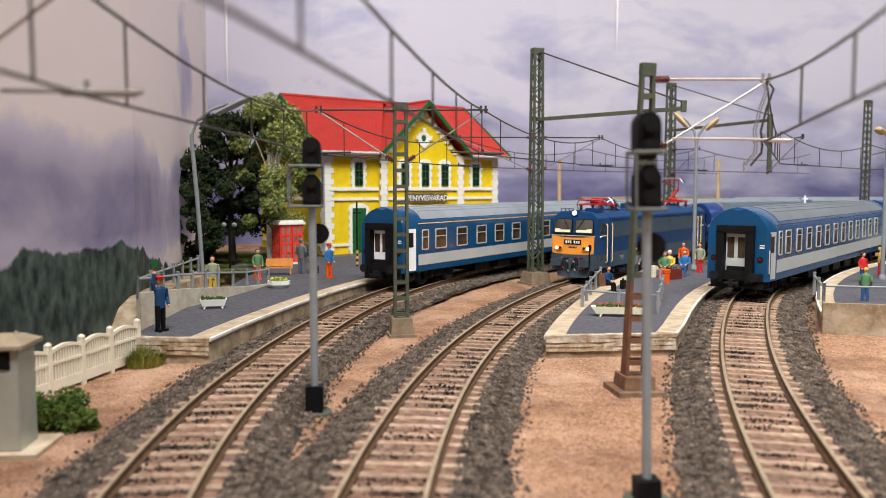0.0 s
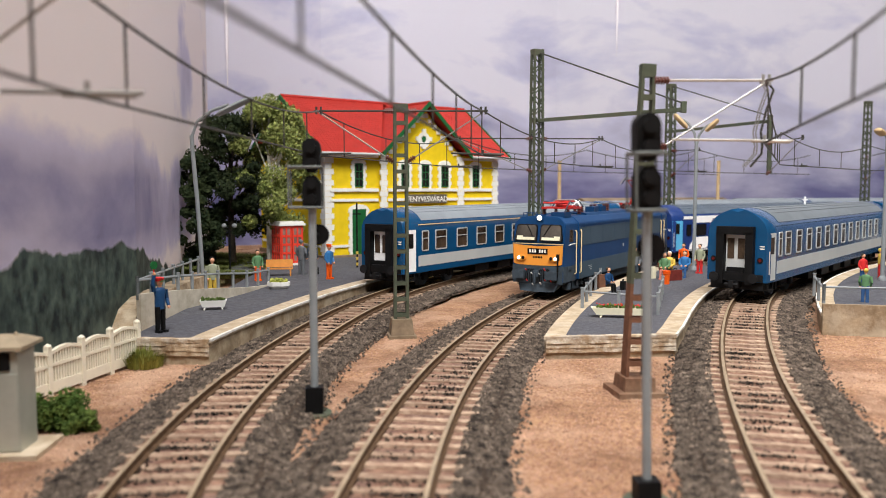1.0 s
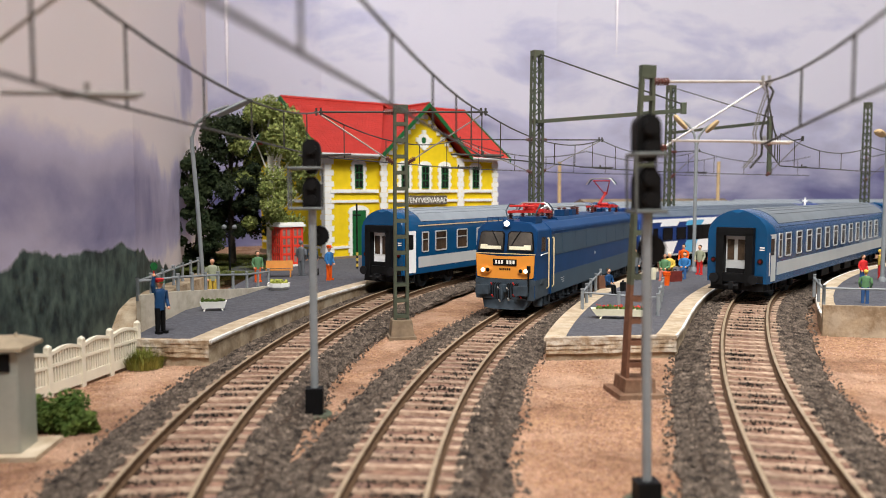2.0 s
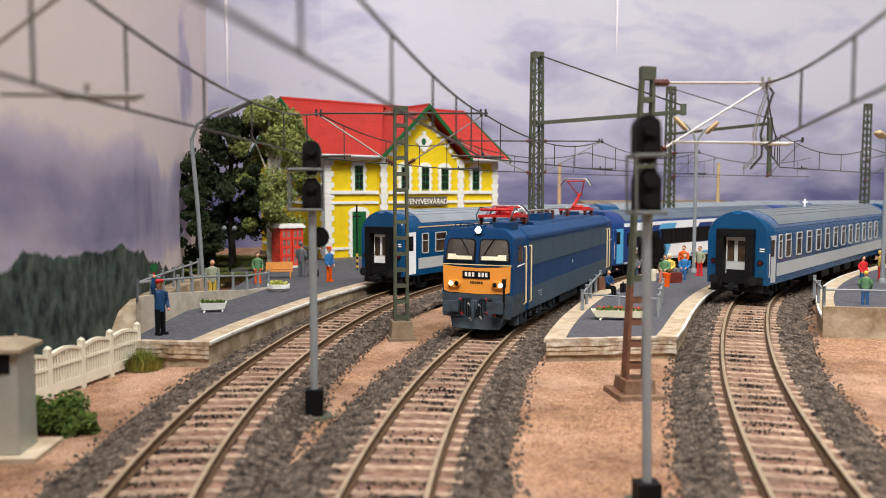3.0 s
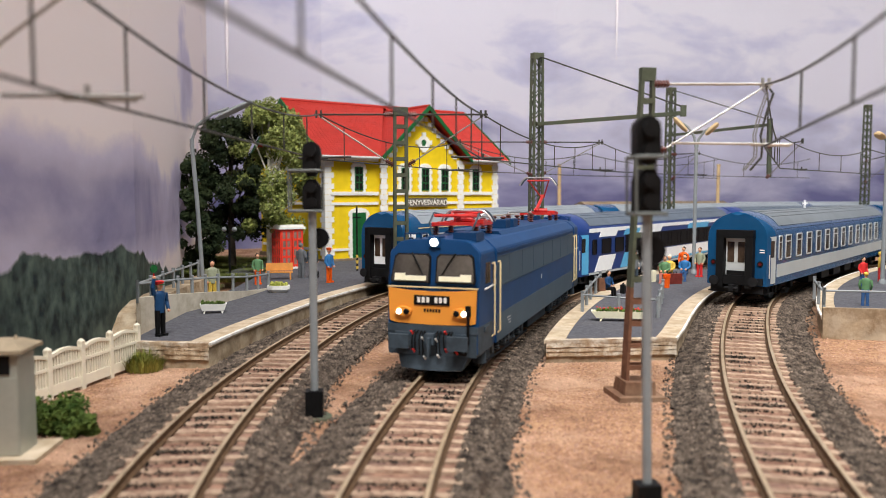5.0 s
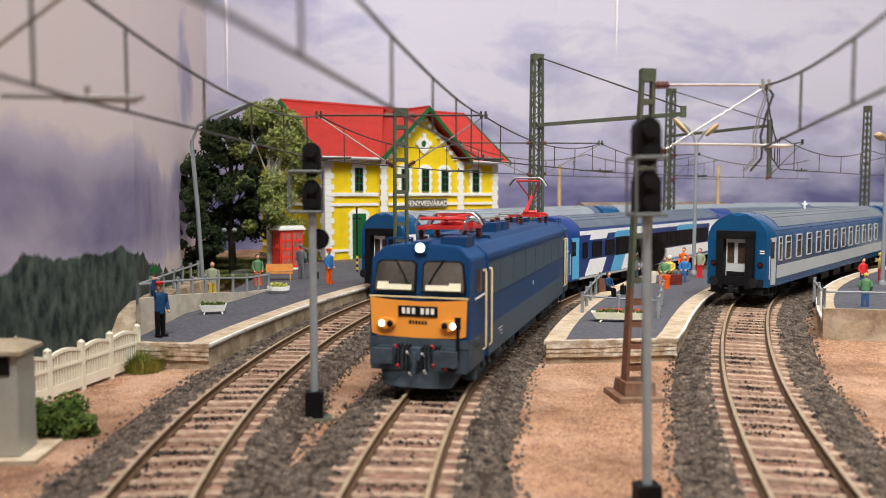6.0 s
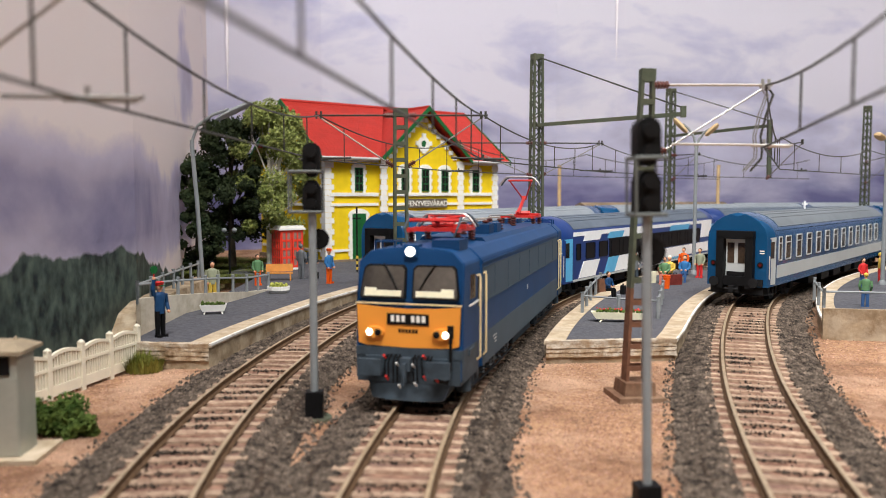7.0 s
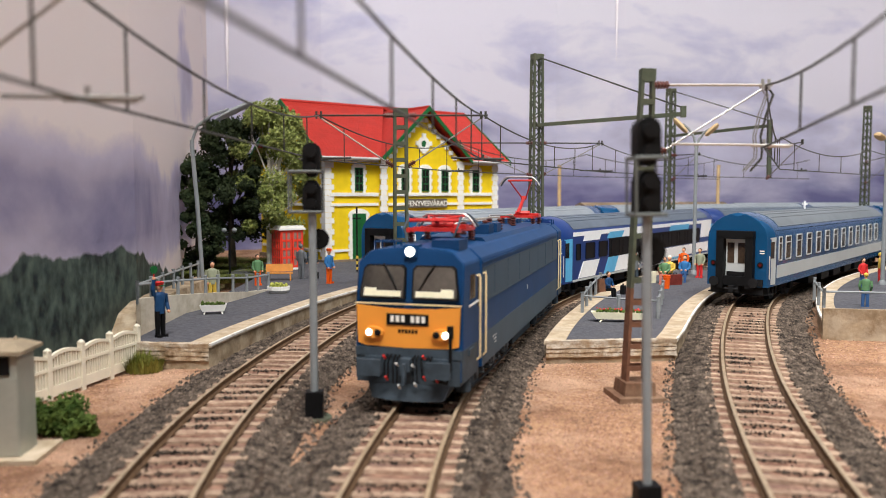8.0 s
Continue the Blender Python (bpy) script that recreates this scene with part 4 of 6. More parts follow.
            loft(bm, [[(sx * 10.0 + rx * cos(k * pi / 8), y0 + q, 21.4 + rz * sin(k * pi / 8)) for k in range(16)] for rx, rz, q in ((3.1, 1.75, 0), (2.9, 1.6, sgn * 1.3))])
            hlh = part("headlight", bm, M_orange, t, "oval headlight housing", smooth=True)
            for dx, mm, nm in ((sx * 1.25, M_lamp, "lit_lens"), (-sx * 1.35, M_black, "marker_lens")):
                bm = bmesh.new()
                lathe(bm, ((0.98, 0), (0.98, 0.5), (0.7, 0.75)), 14)
                o = part(nm, bm, mm if sgn > 0 or mm is M_black else M_silver, hlh, smooth=True)
                o.matrix_basis = at(sx * 10.0 + dx, y0 + sgn * 1.0, 21.4, 0, -90 * sgn)
        # windscreens on the leaning upper front
        for sx in (-1, 1):
            for grow, dep, mm, nm in ((0.0, 0.28, M_black, "windscreen"), (0.6, 0.4, M_cab_glass, "pane")):
                def pt(x, z, q):
                    return (sx * x, sgn * (a - 0.2 * (z - 30.0) + q), z)
                o, zz = grow * 0.8, grow * 0.7
                out = [(1.0 + o, 31.0 + zz), (14.3 - o, 31.0 + zz), (14.7 - o, 31.8 + zz), (13.7 - o, 39.6 - zz), (12.7 - o, 40.5 - zz), (2.0 + o, 40.5 - zz), (1.0 + o, 39.5 - zz)]
                bm = bmesh.new()
                loft(bm, [[pt(x, z, q) for x, z in out] for q in (-1.0, dep)])
                if nm == "windscreen":
                    ws = part("windscreen", bm, mm, t, "dark windscreen in a black seal")
                else:
                    part("pane", bm, mm, ws)
            bm = bmesh.new()
            loft(bm, [[pt(x, z, q) for x, z in ((2.2, 31.7), (13.3, 31.7), (13.2, 34.0), (9.6, 34.0), (9.5, 33.3), (2.2, 33.3))] for q in (0.2, 0.46)])
            part("desk", bm, M_cream_light, ws, "cream driver's desk behind the glass")
            bm = bmesh.new()
            tube(bm, pt(7.6, 40.8, 0.6), pt(4.6, 36.2, 0.7), 0.28, 6)
            tube(bm, pt(5.8, 38.2, 0.75), pt(3.2, 33.5, 0.7), 0.2, 6)
            part("wiper", bm, M_black, ws)
        # top lamp and its hood
        bm = bmesh.new()
        box(bm, -2.0, 2.0, *sorted((sgn * (a - 7), sgn * (a - 2.0))), 42.6, 46.2)
        tl = part("top_lamp", bm, M_blue_loco, t, bevel=0.5)
        bm = bmesh.new()
        lathe(bm, ((1.4, 0), (1.4, 0.5), (1.0, 0.8)), 16)
        o = part("lens", bm, M_lamp if sgn > 0 else M_silver, tl, "lit round top lamp", smooth=True)
        o.matrix_basis = at(0, sgn * (a - 2.1), 44.3, 0, -90 * sgn)
        bm = bmesh.new()
        box(bm, sgn * -12.8, sgn * -4.6, sgn * (a - 18), sgn * (a - 8), 44.4, 47.4)
        part("air_conditioner", bm, M_blue_roof, t, "blue roof cooling unit", bevel=0.8)
        bm = bmesh.new()
        x0, x1, ya, yb = sorted((sgn * 6, sgn * 12)) + sorted((sgn * (a - 12), sgn * (a - 6)))
        for x in (x0, (x0 + x1) / 2, x1):
            box(bm, x - 0.2, x + 0.2, ya, yb, 46.6, 47.0)
        for y in (ya, (ya + yb) / 2, yb):
            box(bm, x0, x1, y - 0.2, y + 0.2, 46.6, 47.0)
        for x in (x0, x1):
            for y in (ya, yb):
                tube(bm, (x, y, 44.0), (x, y, 46.9), 0.3, 6)
        part("roof_grille", bm, M_blue_roof, t, "blue roof grille")
        # buffer beam, buffers, plough, hoses
        bm = bmesh.new()
        box(bm, -15.6, 15.6, *sorted((sgn * (a - 6), sgn * (a + 0.5))), 14.6, 17.1)
        box(bm, -15.3, 15.3, *sorted((sgn * (a - 9), sgn * (a + 0.3))), 7.0, 14.55)
        beam = part("buffer_beam", bm, M_under, t, "dark grey buffer beam", bevel=0.6)
        bm = bmesh.new()
        pl2 = [(-11.6, -3.2, 4.2, 1.2), (-10.6, 0.4, 2.6, 1.2), (-4.5, 1.2, 2.3, 1.1), (0, 1.4, 2.3, 1.0), (4.5, 1.2, 2.3, 1.1), (10.6, 0.4, 2.6, 1.2), (11.6, -3.2, 4.2, 1.2)]
        loft(bm, [[(x, sgn * (a + yy + 0.6), z0), (x, sgn * (a + yy - 0.5), z0), (x * k, sgn * (a + yy - 2.4), 8.0), (x * k, sgn * (a + yy - 1.4), 8.0)] for x, yy, z0, k in pl2])
        part("plough", bm, M_under, beam, "dark grey snow plough")
        for x in (-10.06, 10.06):
            bm = bmesh.new()
            tube(bm, (x, sgn * a, 12.2), (x, sgn * (a + 4.2), 12.2), 1.7, 12)
            box(bm, x - 3.5, x + 3.5, *sorted((sgn * (a + 4.2), sgn * (a + 5.2))), 9.8, 14.4)
            box(bm, x - 2.6, x + 2.6, sgn * (a + 0.2), sgn * (a + 1.2), 9.8, 14.6)
            part("buffer", bm, M_under, t, "dark grey rectangular buffer", bevel=0.4)
        bm = bmesh.new()
        box(bm, -1.5, 1.5, sgn * a, sgn * (a + 3.2), 11.0, 14.6)
        box(bm, -0.5, 0.5, sgn * (a + 3), sgn * (a + 4.6), 8.0, 13.4)
        tube(bm, (0, sgn * (a + 4), 13), (0, sgn * (a + 4.4), 7.4), 0.55, 8)
        part("draw_hook", bm, M_under, beam, bevel=0.2)
        for x, mm, h in ((-3.2, M_black, 6.5), (3.4, M_black, 7), (-6.2, M_black, 5), (5.8, M_black, 5.5), (-2.2, M_black, 7), (2.3, M_black, 7), (-4.6, M_black, 5.5), (4.8, M_black, 5.5), (-7.2, M_black, 5)):
            bm = bmesh.new()
            pipe(bm, [(x, sgn * (a + 0.3), 15.2), (x, sgn * (a + 2.2), 14.6), (x * 1.05, sgn * (a + 2.8), 13), (x * 1.08, sgn * (a + 2.4), 14.6 - h), (x * 1.15, sgn * (a + 1.6), 14.2 - h)], 0.24, 6)
            part("brake_hose", bm, mm, beam)
        for x, z, mm in ((-2.4, 12.6, M_silver), (2.3, 12.8, M_silver), (-3.1, 7.4, M_silver), (1.6, 6.6, M_silver), (-5.6, 15.2, M_red), (6.0, 14.8, M_red), (-5.8, 9.4, M_red), (5.4, 8.8, M_red), (-9.4, 8.9, M_red)):
            bm = bmesh.new()
            tube(bm, (x, sgn * (a + 2.2), z - 0.55), (x + 0.3, sgn * (a + 3.1), z + 0.55), 0.36, 8)
            part("hose_cock", bm, mm, beam, "small hose cock")
        bm = bmesh.new()
        pipe(bm, [(sgn * -12.6, sgn * (a + 0.4), 23), (sgn * -12.8, sgn * (a + 1.5), 22), (sgn * -12.8, sgn * (a + 1.8), 12), (sgn * -11.8, sgn * (a + 1.6), 8), (sgn * -8, sgn * (a + 1.0), 8.6)], 0.5, 6)
        box(bm, sgn * -12.6 - 0.8, sgn * -12.6 + 0.8, sgn * a, sgn * (a + 1.4), 20.5, 24)
        part("cable", bm, M_black, beam, "black jumper cable")
    # grey skirt round each cab, ledge along the roof edge
    for sgn in (-1, 1):
        for sx in (-1, 1):
            bm = bmesh.new()
            loft(bm, [[(sx * (w - 0.6), sgn * y, 8.0), (sx * (w + 0.14), sgn * y, 8.0), (sx * (w + 0.14), sgn * y, 17.0), (sx * (w - 0.6), sgn * y, 17.0)] for y, w in ((a - 0.1, 15.6), (a - 1, 15.9), (a - 17, 16.1))])
            part("cab_skirt", bm, M_under, t, "slate grey cab skirt")
    for sx in (-1, 1):
        bm = bmesh.new()
        box(bm, sx * 16.2 - 0.35, sx * 16.2 + 0.35, -a + 22.5, a - 22.5, 39.5, 40.1)
        part("roof_ledge", bm, M_blue_loco, t)
    # roof equipment
    bm = bmesh.new()
    loft(bm, [[(x, y, z) for x, z in ((-12, 44.2), (12, 44.2), (10.5, 46.1), (-10.5, 46.1))] for y in (-60, 60)])
    roof = part("roof_hatch", bm, M_blue_roof, t, "raised blue roof hatch", bevel=0.4)
    for sgn, raised in ((1, False), (-1, True)):
        pantograph(t, sgn * 72, raised, sgn)
    for x, y, h in ((-5, 52, 4.4), (0, 44, 4.8), (5, 38, 4.4), (-4, 26, 4.8), (3, 14, 4.4), (-5, 4, 4.8), (2, -8, 4.4), (5, -22, 4.8), (-3, -36, 4.4), (0, -48, 4.6)):
        bm = bmesh.new()
        insulator(bm, x, y, 46, h, 1.3)
        part("roof_insulator", bm, M_brown_ins, t, "ribbed brown insulator")
    bm = bmesh.new()
    pts = [(0, 60, 49.5), (-5, 56, 53.5), (-5, 52, 51), (0, 44, 51.2), (5, 38, 50.8), (-4, 26, 51.2), (3, 14, 50.8), (-5, 4, 51.2), (2, -8, 50.8), (5, -22, 51.2), (-3, -36, 50.8), (0, -48, 51)]
    pipe(bm, pts, 0.3, 6)
    part("roof_conductor", bm, M_wire_bright, t, "bright roof conductor wire")
    for sx in (-1, 1):
        bm = bmesh.new()
        pipe(bm, [(sx * 7, 86, 46), (sx * 8.5, 85, 50), (sx * 8.5, 80, 53.4), (sx * 7, 74, 52.6), (sx * 5, 66, 52.0)], 0.35, 6)
        part("roof_cable", bm, M_under, t)
    for y in (20, 34):
        bm = bmesh.new()
        box(bm, -8, -2, y - 4, y + 4, 45.8, 49.5)
        part("roof_box", bm, M_blue_roof, t, "blue roof apparatus box", bevel=0.5)
    # running gear
    for sgn in (-1, 1):
        bm = bmesh.new()
        for sx in (-1, 1):
            box(bm, sx * 11.0 - 1.0, sx * 11.0 + 1.0, sgn * 58 - 34, sgn * 58 + 34, 4.6, 8.0)
            for dy in (-24, 0, 24):
                box(bm, sx * 12.2 - 1.4, sx * 12.2 + 1.4, sgn * 58 + dy - 4, sgn * 58 + dy + 4, 2.6, 8.0)
                lathe(bm, ((1.5, 0), (1.5, 5)), 8, sx * 13, sgn * 58 + dy + 6.5, 3.4)
            tube(bm, (sx * 13.4, sgn * 58 - 12, 3.2), (sx * 13.4, sgn * 58 + 12, 6.2), 0.8)
        bg = part("bogie", bm, M_under, t, "dark grey three-axle bogie", bevel=0.25)
        for sx in (-1, 1):
            for dy in (-17, -7, 7, 17):
                bm = bmesh.new()
                for q in range(4):
                    lathe(bm, ((0.9, 0), (1.35, 0.25), (1.35, 0.6), (0.9, 0.85)), 8, sx * 13.6, sgn * 58 + dy, 3.8 + q * 1.05)
                part("coil_spring", bm, M_spring, bg, "grey coil spring")
            for dy in (-24, 0, 24):
                bm = bmesh.new()
                tube(bm, (sx * 13.5, sgn * 58 + dy, 5.6), (sx * 14.3, sgn * 58 + dy, 5.6), 2.1, 12, 1.7)
                part("axle_box_cover", bm, M_spring, bg, "round axle box cover", smooth=True)
            bm = bmesh.new()
            pipe(bm, [(sx * 14.0, sgn * 58 - 33, 2.6), (sx * 14.0, sgn * 58 - 10, 2.2), (sx * 14.0, sgn * 58 + 10, 2.2), (sx * 14.0, sgn * 58 + 33, 2.6)], 0.4, 6)
            part("brake_rod", bm, M_under_black, bg)
        for dy in (-24, 0, 24):
            bm = bmesh.new()
            for sx in (-1, 1):
                tube(bm, (sx * 8.6 - 1.3, sgn * 58 + dy, 7.0), (sx * 8.6 + 1.3, sgn * 58 + dy, 7.0), 7.0, 20)
            tube(bm, (-8, sgn * 58 + dy, 7.0), (8, sgn * 58 + dy, 7.0), 1.2)
            part("wheelset", bm, M_under_black, bg, smooth=True)
        for sx in (-1, 1):
            bm = bmesh.new()
            lathe(bm, ((0.4, 0), (2.4, 0.6), (2.4, 4.0), (1.8, 5)), 12, sx * 13.2, sgn * (a - 11), 2.6)
            part("sand_box", bm, M_under, bg, "dark grey rounded sand box", smooth=True)
    bm = bmesh.new()
    box(bm, -13.5, 13.5, -20, 20, 3.0, 9.0)
    part("transformer_case", bm, M_under, t, bevel=0.8)
    return t


loco = locomotive()


def motions():
    # millimetres along the curve of the locomotive's front, second by second; it brakes to a stop at 7 s
    table = ((0.0, 513.5), (0.5, 479.5), (1.0, 447.0), (1.5, 415.5), (2.0, 385.5), (2.5, 358.0), (3.0, 333.5), (3.5, 311.5),
             (4.0, 291.0), (4.5, 272.0), (5.0, 257.5), (5.5, 245.5), (6.0, 235.5), (6.5, 226.5), (7.0, 220.5), (7.2, 220.0), (7.6, 220.0), (8.0, 220.0))
    rows = [(t, TM.s_at(y) + 107.0) for t, y in table]
    walk(loco, [(t, TM.ride(s, 116, 1.6)) for t, s in rows])
    for i, c in enumerate(ic_coaches):
        walk(c, [(t, TM.ride(s + 107.0 + 27 + LIC / 2 + i * (LIC + 8), 218, 1.5)) for t, s in rows])

# ---- station building
def station():
    # local axes: x along the platform front, y to the back, z up
    t = thing("station_building", "yellow rendered station with white quoins and red tiled roof", "station building", at(-94.5, 637, 5, 37.7))
    W, D, E, R = 184.0, 120.0, 85.0, 134.0
    g0, g1 = 54.0, 137.0
    def wall(name, x0, x1, y0, y1, z0, z1):
        bm = bmesh.new()
        box(bm, x0, x1, y0, y1, z0, z1)
        return part(name, bm, M_yellow, t, "bright yellow rendered wall")
    front = wall("front_wall", 0, W, 0, 4, 0, E)
    wall("back_wall", 0, W, D - 4, D, 0, E)
    for x0, x1 in ((0, 4), (W - 4, W)):
        bm = bmesh.new()
        loft(bm, [[(x, 4.01, 0), (x, D - 4.01, 0), (x, D - 4.01, E), (x, D / 2, R - 2.5), (x, 4.01, E)] for x in (x0, x1)])
        part("gable_wall", bm, M_yellow, t, "bright yellow gable wall")
    gc = (g0 + g1) / 2
    bm = bmesh.new()
    loft(bm, [[(g0, y, 0), (g1, y, 0), (g1, y, E), (gc, y, R - 8), (g0, y, E)] for y in (-3, -0.01)])
    gab = part("gable_front", bm, M_yellow, t, "yellow projecting gable front")
    # quoins: separate white blocks, long and short in turn
    def quoin_column(x, y, z0, z1, side=0):
        k, z = 0, z0
        while z < z1 - 2:
            w = 7.4 if k % 2 else 5.2
            bm = bmesh.new()
            h = min(4.3, z1 - z)
            if side:
                box(bm, x - 0.9, x + 0.5, y, y + w, z, z + h)
            box(bm, x - (0.9 if side else w / 2), x + (w if side else w / 2), y - 0.9, y + 0.3, z, z + h)
            part("quoin", bm, M_white_plastic, t, bevel=0.3)
            z += 4.5
            k += 1
    quoin_column(0, 0, 0, E - 1, 1)
    quoin_column(g0, -3, 0, E - 1)
    quoin_column(g1, -3, 0, E - 1)
    quoin_column(W - 3, 0, 0, E - 1)
    for z0, z1, d in ((45.4, 47.6, 1.4), (53.4, 56.2, 1.6), (8.0, 10.0, 1.2), (E - 3.5, E - 1.5, 1.6)):
        for x0, x1, y in ((4.1, g0 - 4, 0), (g0 + 4, g1 - 4, -3), (g1 + 4, W - 7, 0)):
            if z0 > 80 and y == -3:
                continue
            bm = bmesh.new()
            box(bm, x0, x1, y - d, y + 0.3, z0, z1)
            part("string_course", bm, M_white_plastic, t, "white moulded string course", bevel=0.3)
        bm = bmesh.new()
        box(bm, -d, 0.3, 8, D - 4, z0, z1)
        part("string_course", bm, M_white_plastic, t, "white moulded string course", bevel=0.3)
    bm = bmesh.new()
    box(bm, -2, W + 1, -4.5, D + 1, -2, 1.6)
    part("plinth", bm, M_concrete, t, "grey-brown plinth")

    def window(x, z, w, h, y, door=False, rz=0.0):
        # white surround with a flat arch and toothed blocks at the sides
        bm = bmesh.new()
        loft(bm, [[(q * cos(a) * (w / 2 + 3.2), yy, h / 2 - 0.6 + q * sin(a) * 4.6) for q in (1,) for a in np.linspace(0, pi, 9)] for yy in (-1.1, 0.4)])
        sur = part("door" if door else "window", bm, M_white_plastic, t, "white plaster surround")
        sur.matrix_basis = at(x, y, z, rz)
        for sx in (-1, 1):
            zz, k = -h / 2 - (0 if door else 1.5), 0
            while zz < h / 2 - 1:
                ww = 3.6 if k % 2 else 2.4
                x0, x1 = sorted((sx * w / 2, sx * (w / 2 + ww)))
                bm = bmesh.new()
                box(bm, x0, x1, -1.0, 0.4, zz, min(zz + 3.2, h / 2))
                part("jamb_block", bm, M_white_plastic, sur)
                zz += 3.2
                k += 1
        if not door:
            bm = bmesh.new()
            box(bm, -w / 2 - 3.6, w / 2 + 3.6, -1.8, 0.4, -h / 2 - 3.4, -h / 2 - 1.2)
            part("sill", bm, M_white_plastic, sur)
        bm = bmesh.new()
        box(bm, -w / 2, w / 2, -1.3, 0.2, -h / 2, h / 2)
        fr = part("frame", bm, M_green, sur, "dark green frame")
        cols, rows = (2, 3)
        for i in range(cols):
            for j in range(rows):
                bm = bmesh.new()
                cw, ch = (w - 1) / cols, (h - 1) / rows
                x0, z0 = -w / 2 + 0.5 + i * cw, -h / 2 + 0.5 + j * ch
                box(bm, x0 + 0.35, x0 + cw - 0.35, -1.36, -1.2, z0 + 0.4, z0 + ch - 0.4)
                part("panel" if door and j == 0 else "pane", bm, M_green if door else M_glass, fr)
    for x in (31, 75.5, 97, 118.5, 157):
        inside = g0 < x < g1
        window(x, 67, 8, 19.5, -3 if inside else 0)
    window(31, 20, 13, 38, 0, door=True)
    for x in (80, 110, 158):
        window(x, 24, 10, 26, -3 if g0 < x < g1 else 0)
    window(0, 66.5, 8, 19.5, 30, rz=-90)
    window(0, 66.5, 8, 19.5, 85, rz=-90)
    # round gable window
    bm = bmesh.new()
    loft(bm, [[(gc + r * cos(a), y, 98 + r * 1.05 * sin(a)) for a in np.linspace(0, 2 * pi, 20, endpoint=False)] for r, y in ((6.4, -2.9), (6.4, -4.2), (3.4, -4.2), (3.4, -3.6))])
    ow = part("round_window", bm, M_white_plastic, t, "white round surround")
    for a in range(4):
        bm = bmesh.new()
        x, z = gc + 6.6 * cos(a * pi / 2), 99 + 6.8 * sin(a * pi / 2)
        box(bm, x - 1.8, x + 1.8, -4.6, -2.9, z - 1.8, z + 1.8)
        part("key_block", bm, M_white_plastic, ow)
    bm = bmesh.new()
    loft(bm, [[(gc + 2.4 * cos(a), y, 99 + 3.2 * sin(a)) for a in np.linspace(0, 2 * pi, 16, endpoint=False)] for y in (-3.3, -3.75)])
    part("pane", bm, M_green, ow)
    # stepped white trim along the gable slope
    n = 9
    for sx in (-1, 1):
        for i in range(n):
            f = (i + 0.5) / n
            x = gc + sx * (g1 - g0) / 2 * (1 - f)
            z = E + (R - 8 - E) * f
            bm = bmesh.new()
            box(bm, x - 2.0, x + 2.0, -4.2, -2.8, z - 6.5, z - 3.0)
            part("gable_trim", bm, M_white_plastic, gab)

    # roofs, in rows of tiles
    def tiled(name, corners, rows, label):
        """corners: eave a, eave b, ridge b, ridge a. Each row of tiles is a slab that overlaps the one below."""
        a, b, c, d = (Vector(q) for q in corners)
        nrm = (b - a).cross(d - a).normalized()
        if nrm.z < 0:
            nrm.negate()
        bm = bmesh.new()
        for i in range(rows):
            f0, f1 = i / rows, min(1, (i + 1.25) / rows)
            p = [a.lerp(d, f0), b.lerp(c, f0), b.lerp(c, f1), a.lerp(d, f1)]
            lift0, lift1 = 0.6, 0.2
            top = [p[0] + nrm * lift0, p[1] + nrm * lift0, p[2] + nrm * lift1, p[3] + nrm * lift1]
            loft(bm, [p, top])
            # grooves between tiles
            m = max(2, int((p[1] - p[0]).length / 3.4))
            for k in range(m):
                q0 = p[0].lerp(p[1], k / m)
                q1 = p[0].lerp(p[1], (k + 0.95) / m)
                u0, u1 = p[3].lerp(p[2], k / m), p[3].lerp(p[2], (k + 0.95) / m)
                loft(bm, [[q0 + nrm * 0.6, q1 + nrm * 0.6, q1.lerp(u1, 0.8) + nrm * 0.3, q0.lerp(u0, 0.8) + nrm * 0.3], [q0 + nrm * 0.7, q1 + nrm * 0.7, q1.lerp(u1, 0.8) + nrm * 0.6, q0.lerp(u0, 0.8) + nrm * 0.6]])
        return part(name, bm, M_tile, t, label)
    ov, zo = 8.0, E - 0.5
    ridge_y = D / 2
    tiled("roof", [(-8, -ov, zo), (g0 - 6, -ov, zo), (gc, ridge_y, R), (-8, ridge_y, R)], 26, "bright red tiled front slope")
    tiled("roof", [(g1 + 6, -ov, zo), (W + 8, -ov, zo), (W + 8, ridge_y, R), (gc, ridge_y, R)], 26, "bright red tiled front slope")
    tiled("roof", [(W + 8, D + ov, zo), (-8, D + ov, zo), (-8, ridge_y, R), (W + 8, ridge_y, R)], 26, "bright red tiled back slope")
    rz = R - 5.0
    tiled("gable_roof", [(g0 - 6, -ov - 3.5, zo + 1), (g0 - 6, -2, zo + 1), (gc, ridge_y - 2, rz), (gc, -ov - 3.5, rz)], 20, "bright red tiled gable slope")
    tiled("gable_roof", [(g1 + 6, -2, zo + 1), (g1 + 6, -ov - 3.5, zo + 1), (gc, -ov - 3.5, rz), (gc, ridge_y - 2, rz)], 20, "bright red tiled gable slope")
    bm = bmesh.new()
    tube(bm, (-8.5, ridge_y, R + 0.8), (W + 8.5, ridge_y, R + 0.8), 1.5, 8)
    part("ridge_tile", bm, M_tile, t)
    bm = bmesh.new()
    tube(bm, (gc, -ov - 4, rz + 0.8), (gc, ridge_y, rz + 0.8), 1.4, 8)
    part("ridge_tile", bm, M_tile, t)
    # green barge boards
    def board(p0, p1, th=1.4, h=4.2):
        bm = bmesh.new()
        p0, p1 = Vector(p0), Vector(p1)
        side = Vector((0, th, 0)) if abs(p0.y - p1.y) < 1 else Vector((th, 0, 0))
        up = Vector((0, 0, h))
